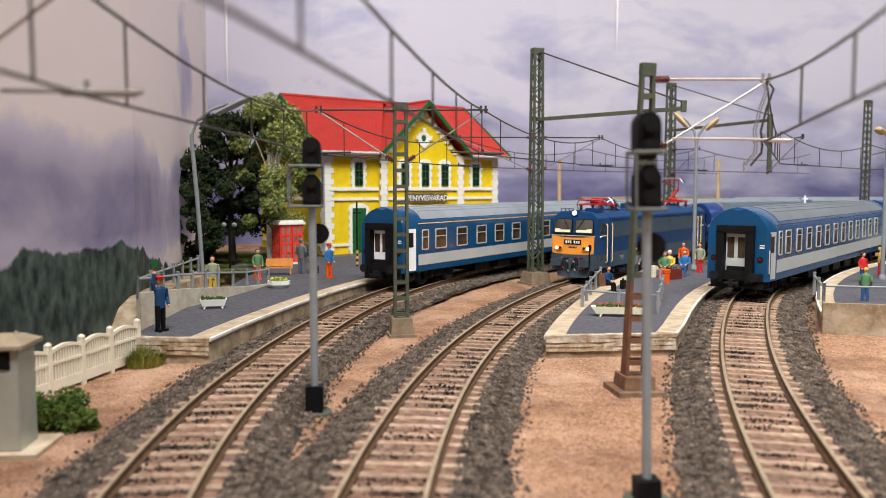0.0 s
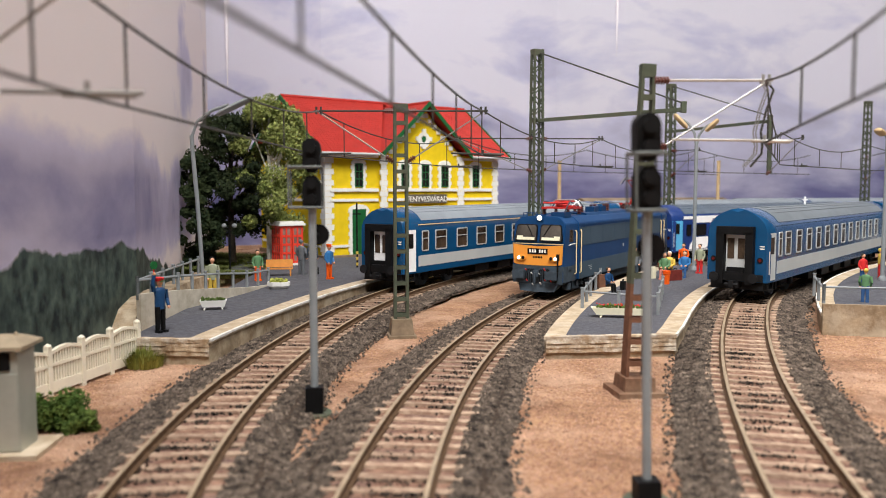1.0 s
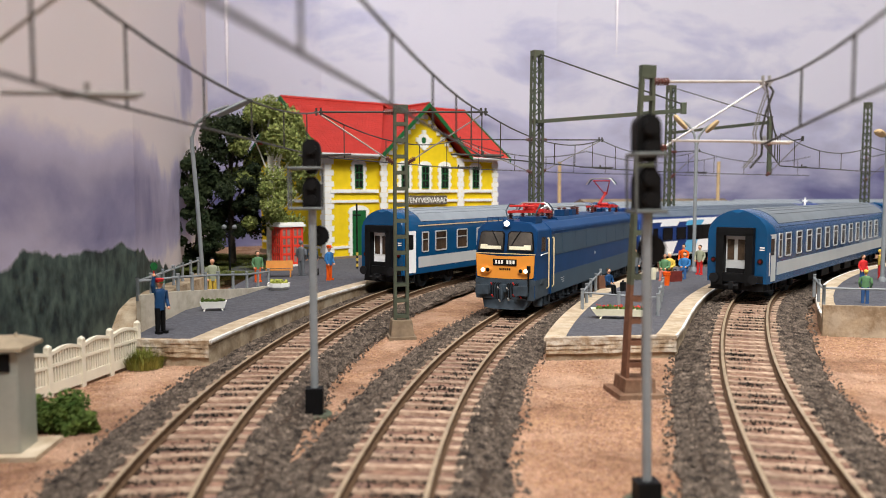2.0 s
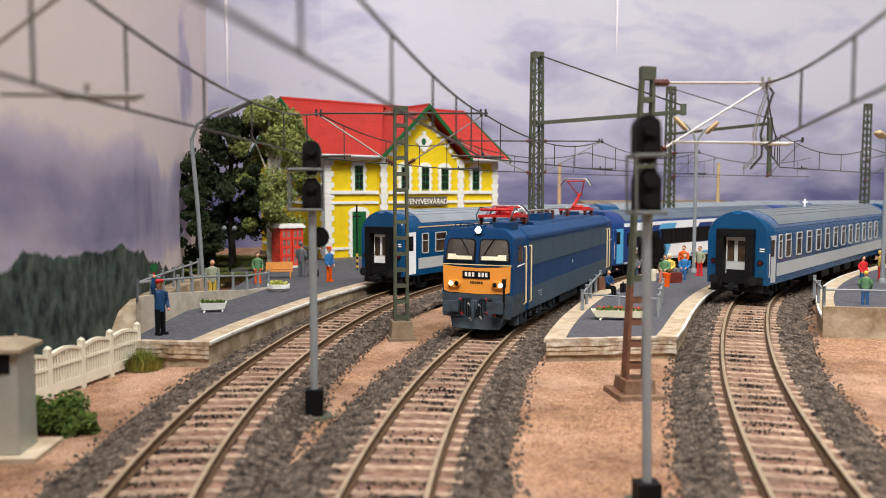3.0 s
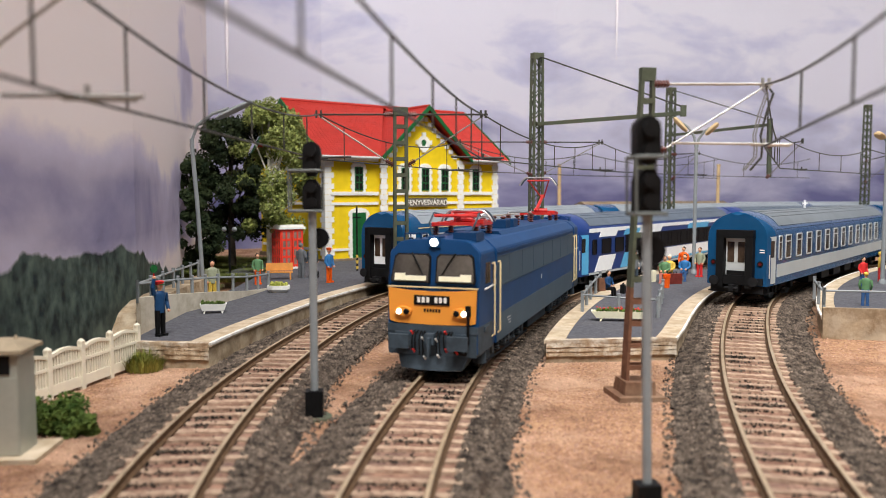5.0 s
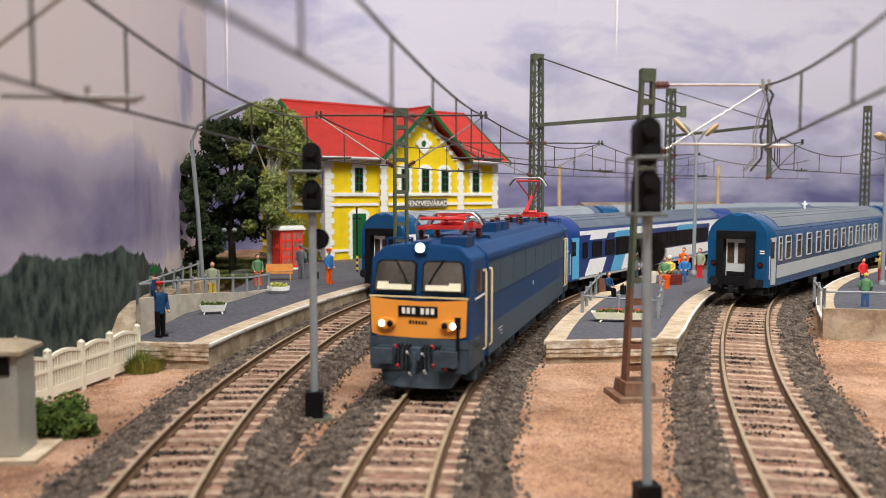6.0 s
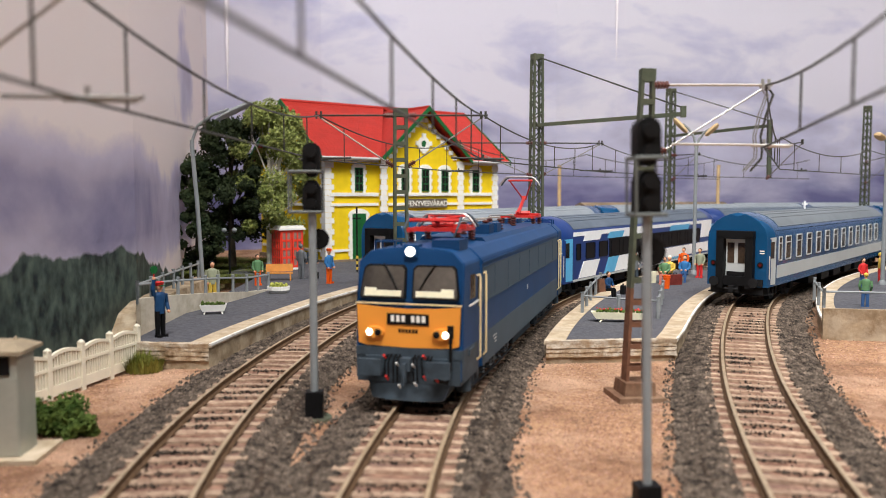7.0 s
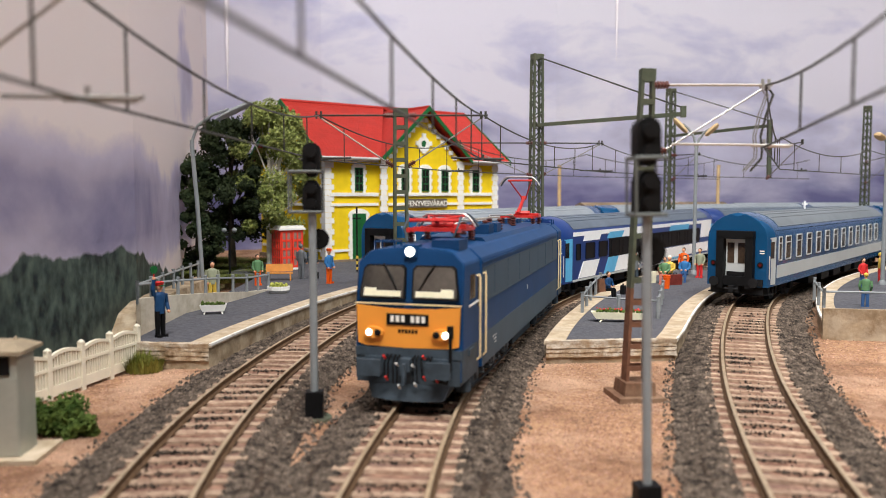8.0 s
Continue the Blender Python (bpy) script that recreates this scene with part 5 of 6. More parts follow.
        loft(bm, [[p0 - up, p0 - up + side, p0 + side, p0], [p1 - up, p1 - up + side, p1 + side, p1]])
        part("barge_board", bm, M_green, t, "green painted barge board")
    for sx, gx in ((-1, g0 - 6.5), (1, g1 + 6.5)):
        board((gx, -ov - 5.0, zo + 1.8), (gc, -ov - 5.0, rz + 1.6))
    for x in (-9.6, W + 8.2):
        board((x, -ov - 1, zo + 1.2), (x, ridge_y, R + 1.6))
        board((x, D + ov + 1, zo + 1.2), (x, ridge_y, R + 1.6))
    # gutters
    for x0, x1 in ((-8, g0 - 8), (g1 + 8, W + 8)):
        bm = bmesh.new()
        tube(bm, (x0, -ov - 1.2, zo - 0.4), (x1, -ov - 1.2, zo - 0.4), 1.1, 8)
        part("gutter", bm, M_white_band, t, "pale grey gutter")
    # sign board with the station's name
    bm = bmesh.new()
    box(bm, gc + 3 - 21.5, gc + 3 + 21.5, -5.2, -3.9, 43.2, 51.0)
    sb = part("sign_board", bm, M_sign, t, "dark station name board with white letters", bevel=0.3)
    cu = bpy.data.curves.new("letters", "FONT")
    cu.body, cu.size, cu.extrude, cu.align_x = "FENYVESVÁRAD", 6.5 * MM, 0.15 * MM, "CENTER"
    cu.space_character = 0.93
    tmp = new("letters_src", cu)
    bpy.context.view_layer.update()
    me = bpy.data.meshes.new_from_object(tmp.evaluated_get(bpy.context.evaluated_depsgraph_get()))
    bpy.data.objects.remove(tmp)
    me.materials.clear()
    me.materials.append(M_sign_white)
    o = new("lettering", me)
    o.parent = sb
    o.matrix_basis = at(gc + 3, -5.35, 44.7, 0, 90)
    return t


station()


def kiosk():
    t = thing("glazed_kiosk", "red lattice glazed kiosk with flat white top", "kiosk", at(-117.5, 572, 5, 33))
    w, dp, h = 17.0, 17.0, 29.0
    bm = bmesh.new()
    box(bm, -0.8, w + 0.8, -0.8, dp + 0.8, 0, 1.4)
    part("step", bm, M_white_plastic, t, "pale base step", bevel=0.3)
    bm = bmesh.new()
    box(bm, -1.6, w + 1.6, -1.6, dp + 1.6, h, h + 1.6)
    box(bm, -0.6, w + 0.6, -0.6, dp + 0.6, h + 1.6, h + 3.0)
    part("top", bm, M_white_plastic, t, "flat white top")
    for x, y, rz in ((0, 0, 0), (w, 0, 90), (w, dp, 180), (0, dp, 270)):
        for half in (0, 1):
            bm = bmesh.new()
            x0, x1 = 0.2 + half * w / 2, w / 2 + half * w / 2 - 0.2
            for c in (x0 + 0.6, (x0 + x1) / 2, x1 - 0.6):
                box(bm, c - 0.55, c + 0.55, -0.5, 0.5, 1.4, h)
            for z in (2.4, 9.0, 15.2, 21.4, h - 1.0):
                box(bm, x0 + 0.02, x1 - 0.02, -0.45, 0.45, z - 0.8, z + 0.8)
            fr = part("lattice", bm, M_porch_red, t, "red lattice glazing frame")
            fr.matrix_basis = at(x, y, 0, rz)
            bm = bmesh.new()
            box(bm, x0 + 0.3, x1 - 0.3, -0.1, 0.1, 1.6, h - 0.2)
            part("pane", bm, M_kiosk_glass, fr)
    return t


kiosk()


# ---- trees
def tree(name, label, x, y, z, h, r, trunk_mat, leaf_mat, clumps, leaves, crown_low, seed, trunk_r=1.6, leaf=1.5):
    rng = random.Random(seed)
    t = thing(name, label, "tree", at(x, y, z))
    bm = bmesh.new()
    pts = [(0, 0, -1), (rng.uniform(-1, 1), rng.uniform(-1, 1), h * 0.25), (rng.uniform(-2, 2), rng.uniform(-2, 2), h * 0.55), (0, 0, h * 0.9)]
    rings = []
    for i, p in enumerate(pts):
        rr = trunk_r * (1.25, 1.0, 0.65, 0.25)[i]
        rings.append([(p[0] + rr * cos(2 * pi * k / 8), p[1] + rr * sin(2 * pi * k / 8), p[2]) for k in range(8)])
    loft(bm, rings)
    tk = part("trunk", bm, trunk_mat, t, "tapered trunk", smooth=True)
    cl = []
    for i in range(clumps):
        f = rng.random()
        zz = h * (crown_low + (1 - crown_low) * f)
        prof = math.sin(pi * min(1, 0.16 + 0.8 * f)) ** 0.7
        a, q = rng.uniform(0, 2 * pi), r * prof * math.sqrt(rng.random())
        cl.append((q * cos(a), q * sin(a), zz, rng.uniform(0.16, 0.3) * r))
    for i, (cx, cy, cz, cr) in enumerate(cl[:14]):
        bm = bmesh.new()
        pipe(bm, [(0, 0, cz * 0.62), (cx * 0.5, cy * 0.5, cz * 0.82), (cx, cy, cz)], trunk_r * 0.22, 5)
        part("limb", bm, trunk_mat, tk)
    verts, faces = [], []
    for i in range(leaves):
        cx, cy, cz, cr = cl[rng.randrange(len(cl))]
        d = Vector((rng.gauss(0, 1), rng.gauss(0, 1), rng.gauss(0, 0.8))).normalized() * cr * rng.random() ** 0.35
        p = Vector((cx, cy, cz)) + d
        u = Vector((rng.gauss(0, 1), rng.gauss(0, 1), rng.gauss(0, 1))).normalized()
        v = u.orthogonal().normalized()
        s = leaf * rng.uniform(0.6, 1.3)
        k = len(verts)
        w = u.cross(v) * s * 0.35
        for q in (p - u * s, p + v * s * 0.7 + w, p + u * s, p - v * s * 0.7 + w):
            verts.append(tuple(q * MM))
        faces.append((k, k + 1, k + 2, k + 3))
    me = bpy.data.meshes.new("crown")
    me.from_pydata(verts, [], faces)
    me.materials.append(leaf_mat)
    o = new("crown", me)
    o.parent = t
    tagged(o, "crown of many small leaves", kind="stuff")
    return t


tree("birch_tree", "light green leafy birch tree with pale trunk", -130, 596, 4, 122, 34, M_birch, M_leaf, 64, 28000, 0.25, 3, 2.6, 1.1)
tree("dark_tree", "dark green broad tree behind the platform", -160, 600, 0, 116, 31, M_bark, M_leaf_dark, 74, 19000, 0.25, 4, 2.6, 1.2)
tree("dark_tree", "dark green broad tree beside the backdrop", -179, 575, 0, 82, 23, M_bark, M_leaf_dark, 50, 13000, 0.1, 5, 2.2, 1.2)


def tuft(name, label, x, y, z, h, r, count, material, seed, category="grass"):
    rng = random.Random(seed)
    verts, faces = [], []
    for _ in range(count):
        a, q = rng.uniform(0, 6.28), r * math.sqrt(rng.random())
        bx, by = q * cos(a), q * sin(a)
        lean = rng.uniform(0.2, 0.9)
        tx, ty = bx + lean * q * cos(a) * 0.6 + rng.uniform(-1.5, 1.5), by + lean * q * sin(a) * 0.6 + rng.uniform(-1.5, 1.5)
        hh = h * rng.uniform(0.55, 1.0) * (1 - 0.35 * q / r)
        k = len(verts)
        c, s = cos(a + 1.57) * 0.28, sin(a + 1.57) * 0.28
        for p in ((bx - c, by - s, 0), (bx + c, by + s, 0), ((bx + tx) / 2 + c * 0.8, (by + ty) / 2 + s * 0.8, hh * 0.65), ((bx + tx) / 2 - c * 0.8, (by + ty) / 2 - s * 0.8, hh * 0.65), (tx, ty, hh)):
            verts.append(tuple(q2 * MM for q2 in p))
        faces += [(k, k + 1, k + 2, k + 3), (k + 3, k + 2, k + 4)]
    me = bpy.data.meshes.new(name)
    me.from_pydata(verts, [], faces)
    me.materials.append(material)
    o = new(name, me)
    o.matrix_basis = at(x, y, z)
    tagged(o, label, category, kind="stuff")


tuft("grass_tuft", "olive green grass tuft by the platform end", -110, 288, -4.6, 9.5, 6.5, 650, M_grass, 1)
for x, y, r, count, seed in ((-140, 520, 16, 1300, 20), (-150, 482, 12, 700, 21), (-130, 562, 13, 1100, 22), (-166, 548, 18, 1500, 23),
                             (-150, 598, 22, 1900, 24), (-178, 600, 20, 1500, 25), (-145, 650, 26, 1900, 26), (-190, 660, 26, 1600, 27)):
    tuft("grass_patch", "green grass patch behind the platform", x, y, 3.0 if y > 500 else 1.0, 5.0, r, count, M_lawn, seed)


def bush(name, label, x, y, z, w, h, seed):
    rng = random.Random(seed)
    verts, faces = [], []
    cl = [(rng.uniform(-w, w), rng.uniform(-w * 0.6, w * 0.6), rng.uniform(0.15, 0.8) * h * (1 if i % 2 else 0.6), rng.uniform(0.25, 0.4) * h) for i in range(26)]
    for _ in range(5200):
        cx, cy, cz, cr = cl[rng.randrange(len(cl))]
        d = Vector((rng.gauss(0, 1), rng.gauss(0, 1), rng.gauss(0, 1))).normalized() * cr * rng.random() ** 0.25
        p = Vector((cx, cy, max(0.1, cz + d.z))) + Vector((d.x, d.y, 0))
        u = Vector((rng.gauss(0, 1), rng.gauss(0, 1), rng.gauss(0, 1))).normalized() * 0.62
        v = u.orthogonal() 
        k = len(verts)
        for q in (p - u, p + v, p + u):
            verts.append(tuple(q * MM))
        faces.append((k, k + 1, k + 2))
    me = bpy.data.meshes.new(name)
    me.from_pydata(verts, [], faces)
    me.materials.append(M_bush)
    o = new(name, me)
    o.matrix_basis = at(x, y, z)
    tagged(o, label, "bush", kind="stuff")


bush("bush", "dark green foam bush beside the tin cabinet", -107, 212, -4.6, 6.8, 10.5, 2)
bush("low_bush", "low dark green foam bush on the sand", -99, 209, -4.6, 4.5, 5.5, 6)

# ---- overhead line
CONTACT, MESSENGER = 75.2, 94.5


M_foot = mat("rusty_footing", (0.17, 0.09, 0.055), 0.85, vary=0.3, scale=250, bump=0.4, stain=0.5, stain_colour=(0.32, 0.24, 0.16))


def lattice_mast(label, x, y, z0, h, w_base, w_top, rz, diagonal, lower=None, pitch=7.0, lean=0.0):
    t = thing("lattice_mast", label, "catenary mast", at(x, y, z0, rz, 0, lean), "catenary masts")
    bm = bmesh.new()
    loft(bm, [[(sx * k * w_base, sy * k * w_base, z) for sx, sy in ((-1, -1), (1, -1), (1, 1), (-1, 1))] for z, k in (((-1.5, 1.12), (1.2, 1.12), (1.25, 0.95), (8.2, 0.8)) if not lower else ((-1.5, 1.13), (1.4, 1.1), (1.45, 0.75), (5.6, 0.7)))])
    part("footing", bm, M_foot if lower else M_concrete, t, "brown footing", bevel=0.3)
    split = 0.34 if lower else 1.0
    def half(z):
        return (w_base + (w_top - w_base) * z / h) / 2
    for sx in (-1, 1):
        for a, b, mm in ((5.4 if lower else 8, h * split, lower or M_mast), (h * split, h, M_mast)):
            if b - a < 1:
                continue
            bm = bmesh.new()
            d = 0.62 if w_top > 4 else 0.5
            if diagonal:
                for sy in (-1, 1):
                    loft(bm, [[(sx * half(z) + p * 0.75, sy * half(z) * 0.7 + q * 0.6, z) for p, q in ((-1, -1), (1, -1), (1, 1), (-1, 1))] for z in (a, b)])
                part("mast_leg", bm, mm, t)
                continue
            loft(bm, [[(sx * half(z) - d, -half(z) * 0.7, z), (sx * half(z) + d, -half(z) * 0.7, z), (sx * half(z) + d, half(z) * 0.7, z), (sx * half(z) - d, half(z) * 0.7, z)] for z in (a, b)])
            part("mast_leg", bm, mm, t)
    z, k = 9.0, 0
    bms = {True: bmesh.new(), False: bmesh.new()}
    while z < h - 1:
        hw = half(z)
        for sy in (-1, 1):
            y0 = sy * hw * 0.66
            bm = bms[z < h * split]
            if diagonal:
                s = 1 if k % 2 else -1
                tube(bm, (-s * hw, y0, z), (s * hw, y0, min(h, z + pitch)), 0.42, 5)
                tube(bm, (sy * hw, -s * hw * 0.66, z), (sy * hw, s * hw * 0.66, min(h, z + pitch)), 0.42, 5)
            else:
                box(bm, -hw, hw, y0 - 0.25, y0 + 0.25, z, z + 1.6)
        z += pitch
        k += 1
    for low, bm in bms.items():
        if len(bm.verts):
            part("lattice", bm, (lower or M_mast) if low else M_mast, t, "lattice bracing")
        else:
            bm.free()
    bm = bmesh.new()
    box(bm, -w_top / 2 - 0.6, w_top / 2 + 0.6, -w_top * 0.4, w_top * 0.4, h - 3.5, h)
    part("mast_cap", bm, M_mast, t)
    return t


M_strut = mat("strut_metal", (0.32, 0.31, 0.29), 0.4, metal=0.7, vary=0.1)


def ins_on(bm, p, d, n=5, r=1.25, step=0.95):
    p, d = Vector(p), Vector(d).normalized()
    for i in range(n):
        tube(bm, p + d * (i * step), p + d * (i * step + step * 0.5), r, 10)
        tube(bm, p + d * (i * step + step * 0.5), p + d * (i * step + step), r * 0.5, 8)


def cantilever(label, base, tip, bright=False, tube_mat=None):
    """From the mast at base (x, y) to the wire at tip (x, y): top tube, strut, registration arm."""
    t = thing("cantilever", label, "cantilever arm", None, "cantilever arms")
    bx, by = base
    tx, ty = tip
    d = Vector((tx - bx, ty - by, 0)).normalized()
    mm = M_wire_bright if bright else tube_mat or M_wire
    zt, zc, zb = MESSENGER, CONTACT, 72.0
    B = Vector((bx, by, 0)) + d * 2.4
    T = Vector((tx, ty, 0))
    for z, dd in ((zt, d), (zb, (T + Vector((0, 0, zt)) - B - Vector((0, 0, zb))))):
        bm = bmesh.new()
        ins_on(bm, B + Vector((0, 0, z)), dd)
        part("insulator", bm, M_brown_ins, t, "ribbed brown insulator")
    bm = bmesh.new()
    tube(bm, B + d * 4 + Vector((0, 0, zt)), T + d * 2 + Vector((0, 0, zt)), 0.42, 6)
    part("top_tube", bm, mm, t)
    bm = bmesh.new()
    s0 = B + Vector((0, 0, zb))
    s1 = T + Vector((0, 0, zt - 0.6))
    q = (s1 - s0).normalized()
    tube(bm, s0 + q * 4.5, s1, 0.32, 6)
    part("strut", bm, M_strut, t, "grey inclined strut")
    bm = bmesh.new()
    tube(bm, T - d * (29 if bright else 14) + Vector((0, 0, zc + 1.0)), T + d * 9 + Vector((0, 0, zc + 0.6)), 0.42, 6)
    tube(bm, T - d * 4 + Vector((0, 0, zc + 0.6)), T + d * 8 + Vector((0, 0, zc + 0.3)), 0.6, 6)
    tube(bm, T + Vector((0, 0, zc + 0.2)), T + Vector((0, 0, zc + 2.4)), 0.45, 6)
    part("registration_arm", bm, mm, t)
    bm = bmesh.new()
    for k in range(2):
        tube(bm, T + d * (k * 2 - 1) + Vector((0, 0, zt - 1.5)), T + d * (k * 2 - 1) + Vector((0, 0, zt + 1.8)), 0.5, 6)
    part("clamp", bm, mm, t)
    if bright:
        # slack jumper wire hanging in a bow beside the clamp
        for k, r in ((0.0, 0.36), (-1.6, 0.2), (-2.4, 0.2)):
            bm = bmesh.new()
            pipe(bm, [T + d * (k + o) + Vector((0, 0, q)) for o, q in ((0.5, zt - 0.5), (2.4, zt - 3), (0.4, zt - 9), (-1.2, zt - 16), (-0.6, zc - 1), (-0.8, zc - 3.5), (-4.2, zc - 7.5))], r, 6)
            part("jumper", bm, M_wire if k == 0 else M_strut, t, "thin slack jumper wire")
    return t


def catenary(p0, p1, spacing=52.0, r=0.33, sag=8.0, first=0.5, ends=(MESSENGER, MESSENGER)):
    t = thing("overhead_wire", "thin dark overhead line with droppers above a track", "overhead wire", None, "overhead wires")
    (x0, y0), (x1, y1) = p0, p1
    droppers = int(hypot(x1 - x0, y1 - y0) / spacing)
    P = lambda f: (x0 + (x1 - x0) * f, y0 + (y1 - y0) * f)
    zm = lambda f: ends[0] + (ends[1] - ends[0]) * f - sag * 4 * f * (1 - f)
    bm = bmesh.new()
    pipe(bm, [(*P(i / 24), zm(i / 24)) for i in range(25)], r, 6)
    part("messenger_wire", bm, M_wire, t)
    bm = bmesh.new()
    pipe(bm, [(*P(i / 6), CONTACT) for i in range(7)], r, 6)
    part("contact_wire", bm, M_wire, t)
    for i in range(droppers):
        f = min(0.99, (i + first) / droppers)
        bm = bmesh.new()
        tube(bm, (*P(f), CONTACT), (*P(f), zm(f)), r * 0.8, 5)
        part("dropper", bm, M_wire, t)


lattice_mast("green-grey lattice mast on a brown concrete footing", -18.5, 347, -4.5, 102, 5.4, 5.0, 10, False)
lattice_mast("tall lattice mast with rusty lower half and footing", 61.4, 250, -4.5, 104, 6.9, 3.4, 8, False, M_mast_brown, lean=1.4)
lattice_mast("tall green-grey diagonal lattice mast by the tracks", 63, 537, -4.5, 158, 8.0, 6.0, 25, True)
lattice_mast("tall green-grey diagonal lattice mast behind the trains", 203, 712, -4.5, 158, 8.0, 6.0, 30, True)
lattice_mast("tall green-grey diagonal lattice mast behind the coaches", 452, 850, -4.5, 158, 8.0, 6.0, 30, True)
lattice_mast("green-grey lattice mast by the sandy slope", -90, 128, -4.5, 102, 5.4, 5.0, 0, False)

sL = [TL.s_at(128), TL.s_at(347), TL.s_at(535), TL.s_at(535) + 200, TL.s_at(535) + 400]
sM = [TM.s_at(-90), TM.s_at(347), TM.s_at(540), TM.s_at(540) + 190, TM.s_at(540) + 380]
sR = [TR.s_at(-60), TR.s_at(250), TR.s_at(480), TR.s_at(480) + 200, TR.s_at(480) + 400]
WL, WM, WR = (-54.0, 347), (17.5, 347), (100.8, 250)   # where the wires pass the near masts
# near spans run on past the camera
catenary(WL, (-56, 126), 44, sag=6.5, first=0.65, ends=(MESSENGER, 91.3))
catenary((-56, 126), (-42, -150), 54, sag=7, first=0.33, ends=(91.3, MESSENGER))
catenary(WM, (-33, -60), 51, sag=7.2, first=0.15)
catenary(WR, (13, -60), 52, sag=8.9, first=1.3)
for tr, ss, start in ((TL, sL[1:], WL), (TM, sM[1:], WM), (TR, sR[1:], WR)):
    for i, (a, b) in enumerate(zip(ss, ss[1:])):
        catenary(tr.at(a, 2)[:2] if i else start, tr.at(b, 2)[:2], 42)
cantilever("thin bright cantilever over the platform track", (-18.5, 347), WL)
cantilever("thin bright cantilever over the middle track", (-18.5, 347), WM)
cantilever("bright steel cantilever with ribbed insulators", (63.5, 250), WR, bright=True)
cantilever("thin cantilever near the sandy slope", (-90, 128), (-56, 126), tube_mat=M_strut)
cantilever("thin cantilever on a tall mast", (63, 537), TM.at(sM[2], 2)[:2])
cantilever("thin cantilever on a tall mast", (63, 537), TL.at(sL[2], 2)[:2])
cantilever("thin cantilever behind the trains", (203, 712), TM.at(sM[3], 2)[:2])
cantilever("thin cantilever on a drop post", (244, 600), TR.at(sR[2] + 60, 2)[:2])
cantilever("thin cantilever behind the coaches", (452, 850), TR.at(sR[3] + 60, 2)[:2])


def beam_arm(label, base, tip, z, top, post):
    t = thing("bracket_beam", label, "bracket beam", None, "bracket beams")
    b, e = Vector((*base, z)), Vector((*tip, z))
    d = (e - b).normalized()
    bm = bmesh.new()
    n = d.cross(Vector((0, 0, 1)))
    up = Vector((0, 0, 1.6))
    loft(bm, [[p + n * 1.2 - up, p - n * 1.2 - up, p - n * 1.2 + up * 0.4, p + n * 1.2 + up * 0.4] for p in (b - d * 5, e)])
    part("beam", bm, M_mast, t, "green-grey channel beam")
    bm = bmesh.new()
    tube(bm, (*base, top), e + Vector((0, 0, 3)), 0.45, 6)
    part("stay", bm, M_wire, t, "thin steel stay")
    bm = bmesh.new()
    box(bm, e.x - 1.4, e.x + 1.4, e.y - 1.4, e.y + 1.4, z - 2.4, z + 4)
    part("end_bracket", bm, M_mast, t)
    if post:
        bm = bmesh.new()
        box(bm, e.x - 1.3, e.x + 1.3, e.y - 1.3, e.y + 1.3, z - post, z - 2)
        part("drop_post", bm, M_mast, t)
    return t


beam_arm("long green-grey bracket beam with a steel stay", (63, 537), (139, 462), 107, 152, 0)
beam_arm("green-grey bracket beam with a drop post", (203, 712), (246, 600), 112, 152, 40)


# ---- lamps and signals
def street_lamp(label, x, y, z, h, heads, lean, material):
    t = thing("street_lamp", label, "street lamp", at(x, y, z))
    bm = bmesh.new()
    pipe(bm, [(0, 0, 0), (lean * 0.5, 0, h * 0.5), (lean, 0, h * 0.86), (lean, 0, h * 0.9)], 1.25, 10)
    lathe(bm, ((2.2, 0), (2.2, 1.5), (1.4, 3)), 12)
    part("pole", bm, M_grey_metal, t, "grey metal pole", smooth=True)
    for dx, dy, rise in heads:
        d = Vector((dx, dy, 0))
        b = Vector((lean, 0, h * 0.89))
        bm = bmesh.new()
        pts = [b, b + d * 0.1 + Vector((0, 0, rise * 0.45)), b + d * 0.35 + Vector((0, 0, rise * 0.75)), b + d * 0.62 + Vector((0, 0, rise * 0.9))]
        pipe(bm, pts, 0.9, 8)
        part("arm", bm, M_grey_metal, t, smooth=True)
        bm = bmesh.new()
        p0, p1 = b + d * 0.42 + Vector((0, 0, rise * 0.62)), b + d + Vector((0, 0, rise * 1.08))
        q = (p1 - p0)
        side = q.cross(Vector((0, 0, 1))).normalized()
        upv = side.cross(q).normalized()
        rings = []
        for f, w in ((0, 1.2), (0.12, 2.6), (0.5, 3.1), (0.88, 2.7), (1, 1.4)):
            c = p0 + q * f
            rings.append([c + side * w * cos(a) + upv * w * 0.6 * sin(a) for a in np.linspace(0, 2 * pi, 10, endpoint=False)])
        loft(bm, rings)
        part("lamp_head", bm, material, t, "elongated lamp head", smooth=True)
    return t


street_lamp("grey street lamp with long bent arm on the platform", -146, 479, 4.5, 98, [(38, -6, 21)], -5, M_grey_metal)
street_lamp("grey twin street lamp with beige heads", 175, 550, 4.2, 96, [(13, -5, 17), (-15, 3, 21)], 0, M_tan)
street_lamp("street lamp with beige head on a brown pole", 268, 480, 5, 94, [(-9, -4, 7)], 0, M_tan)


M_cage = mat("dull_grey_metal", (0.13, 0.14, 0.135), 0.55, vary=0.15, scale=150)


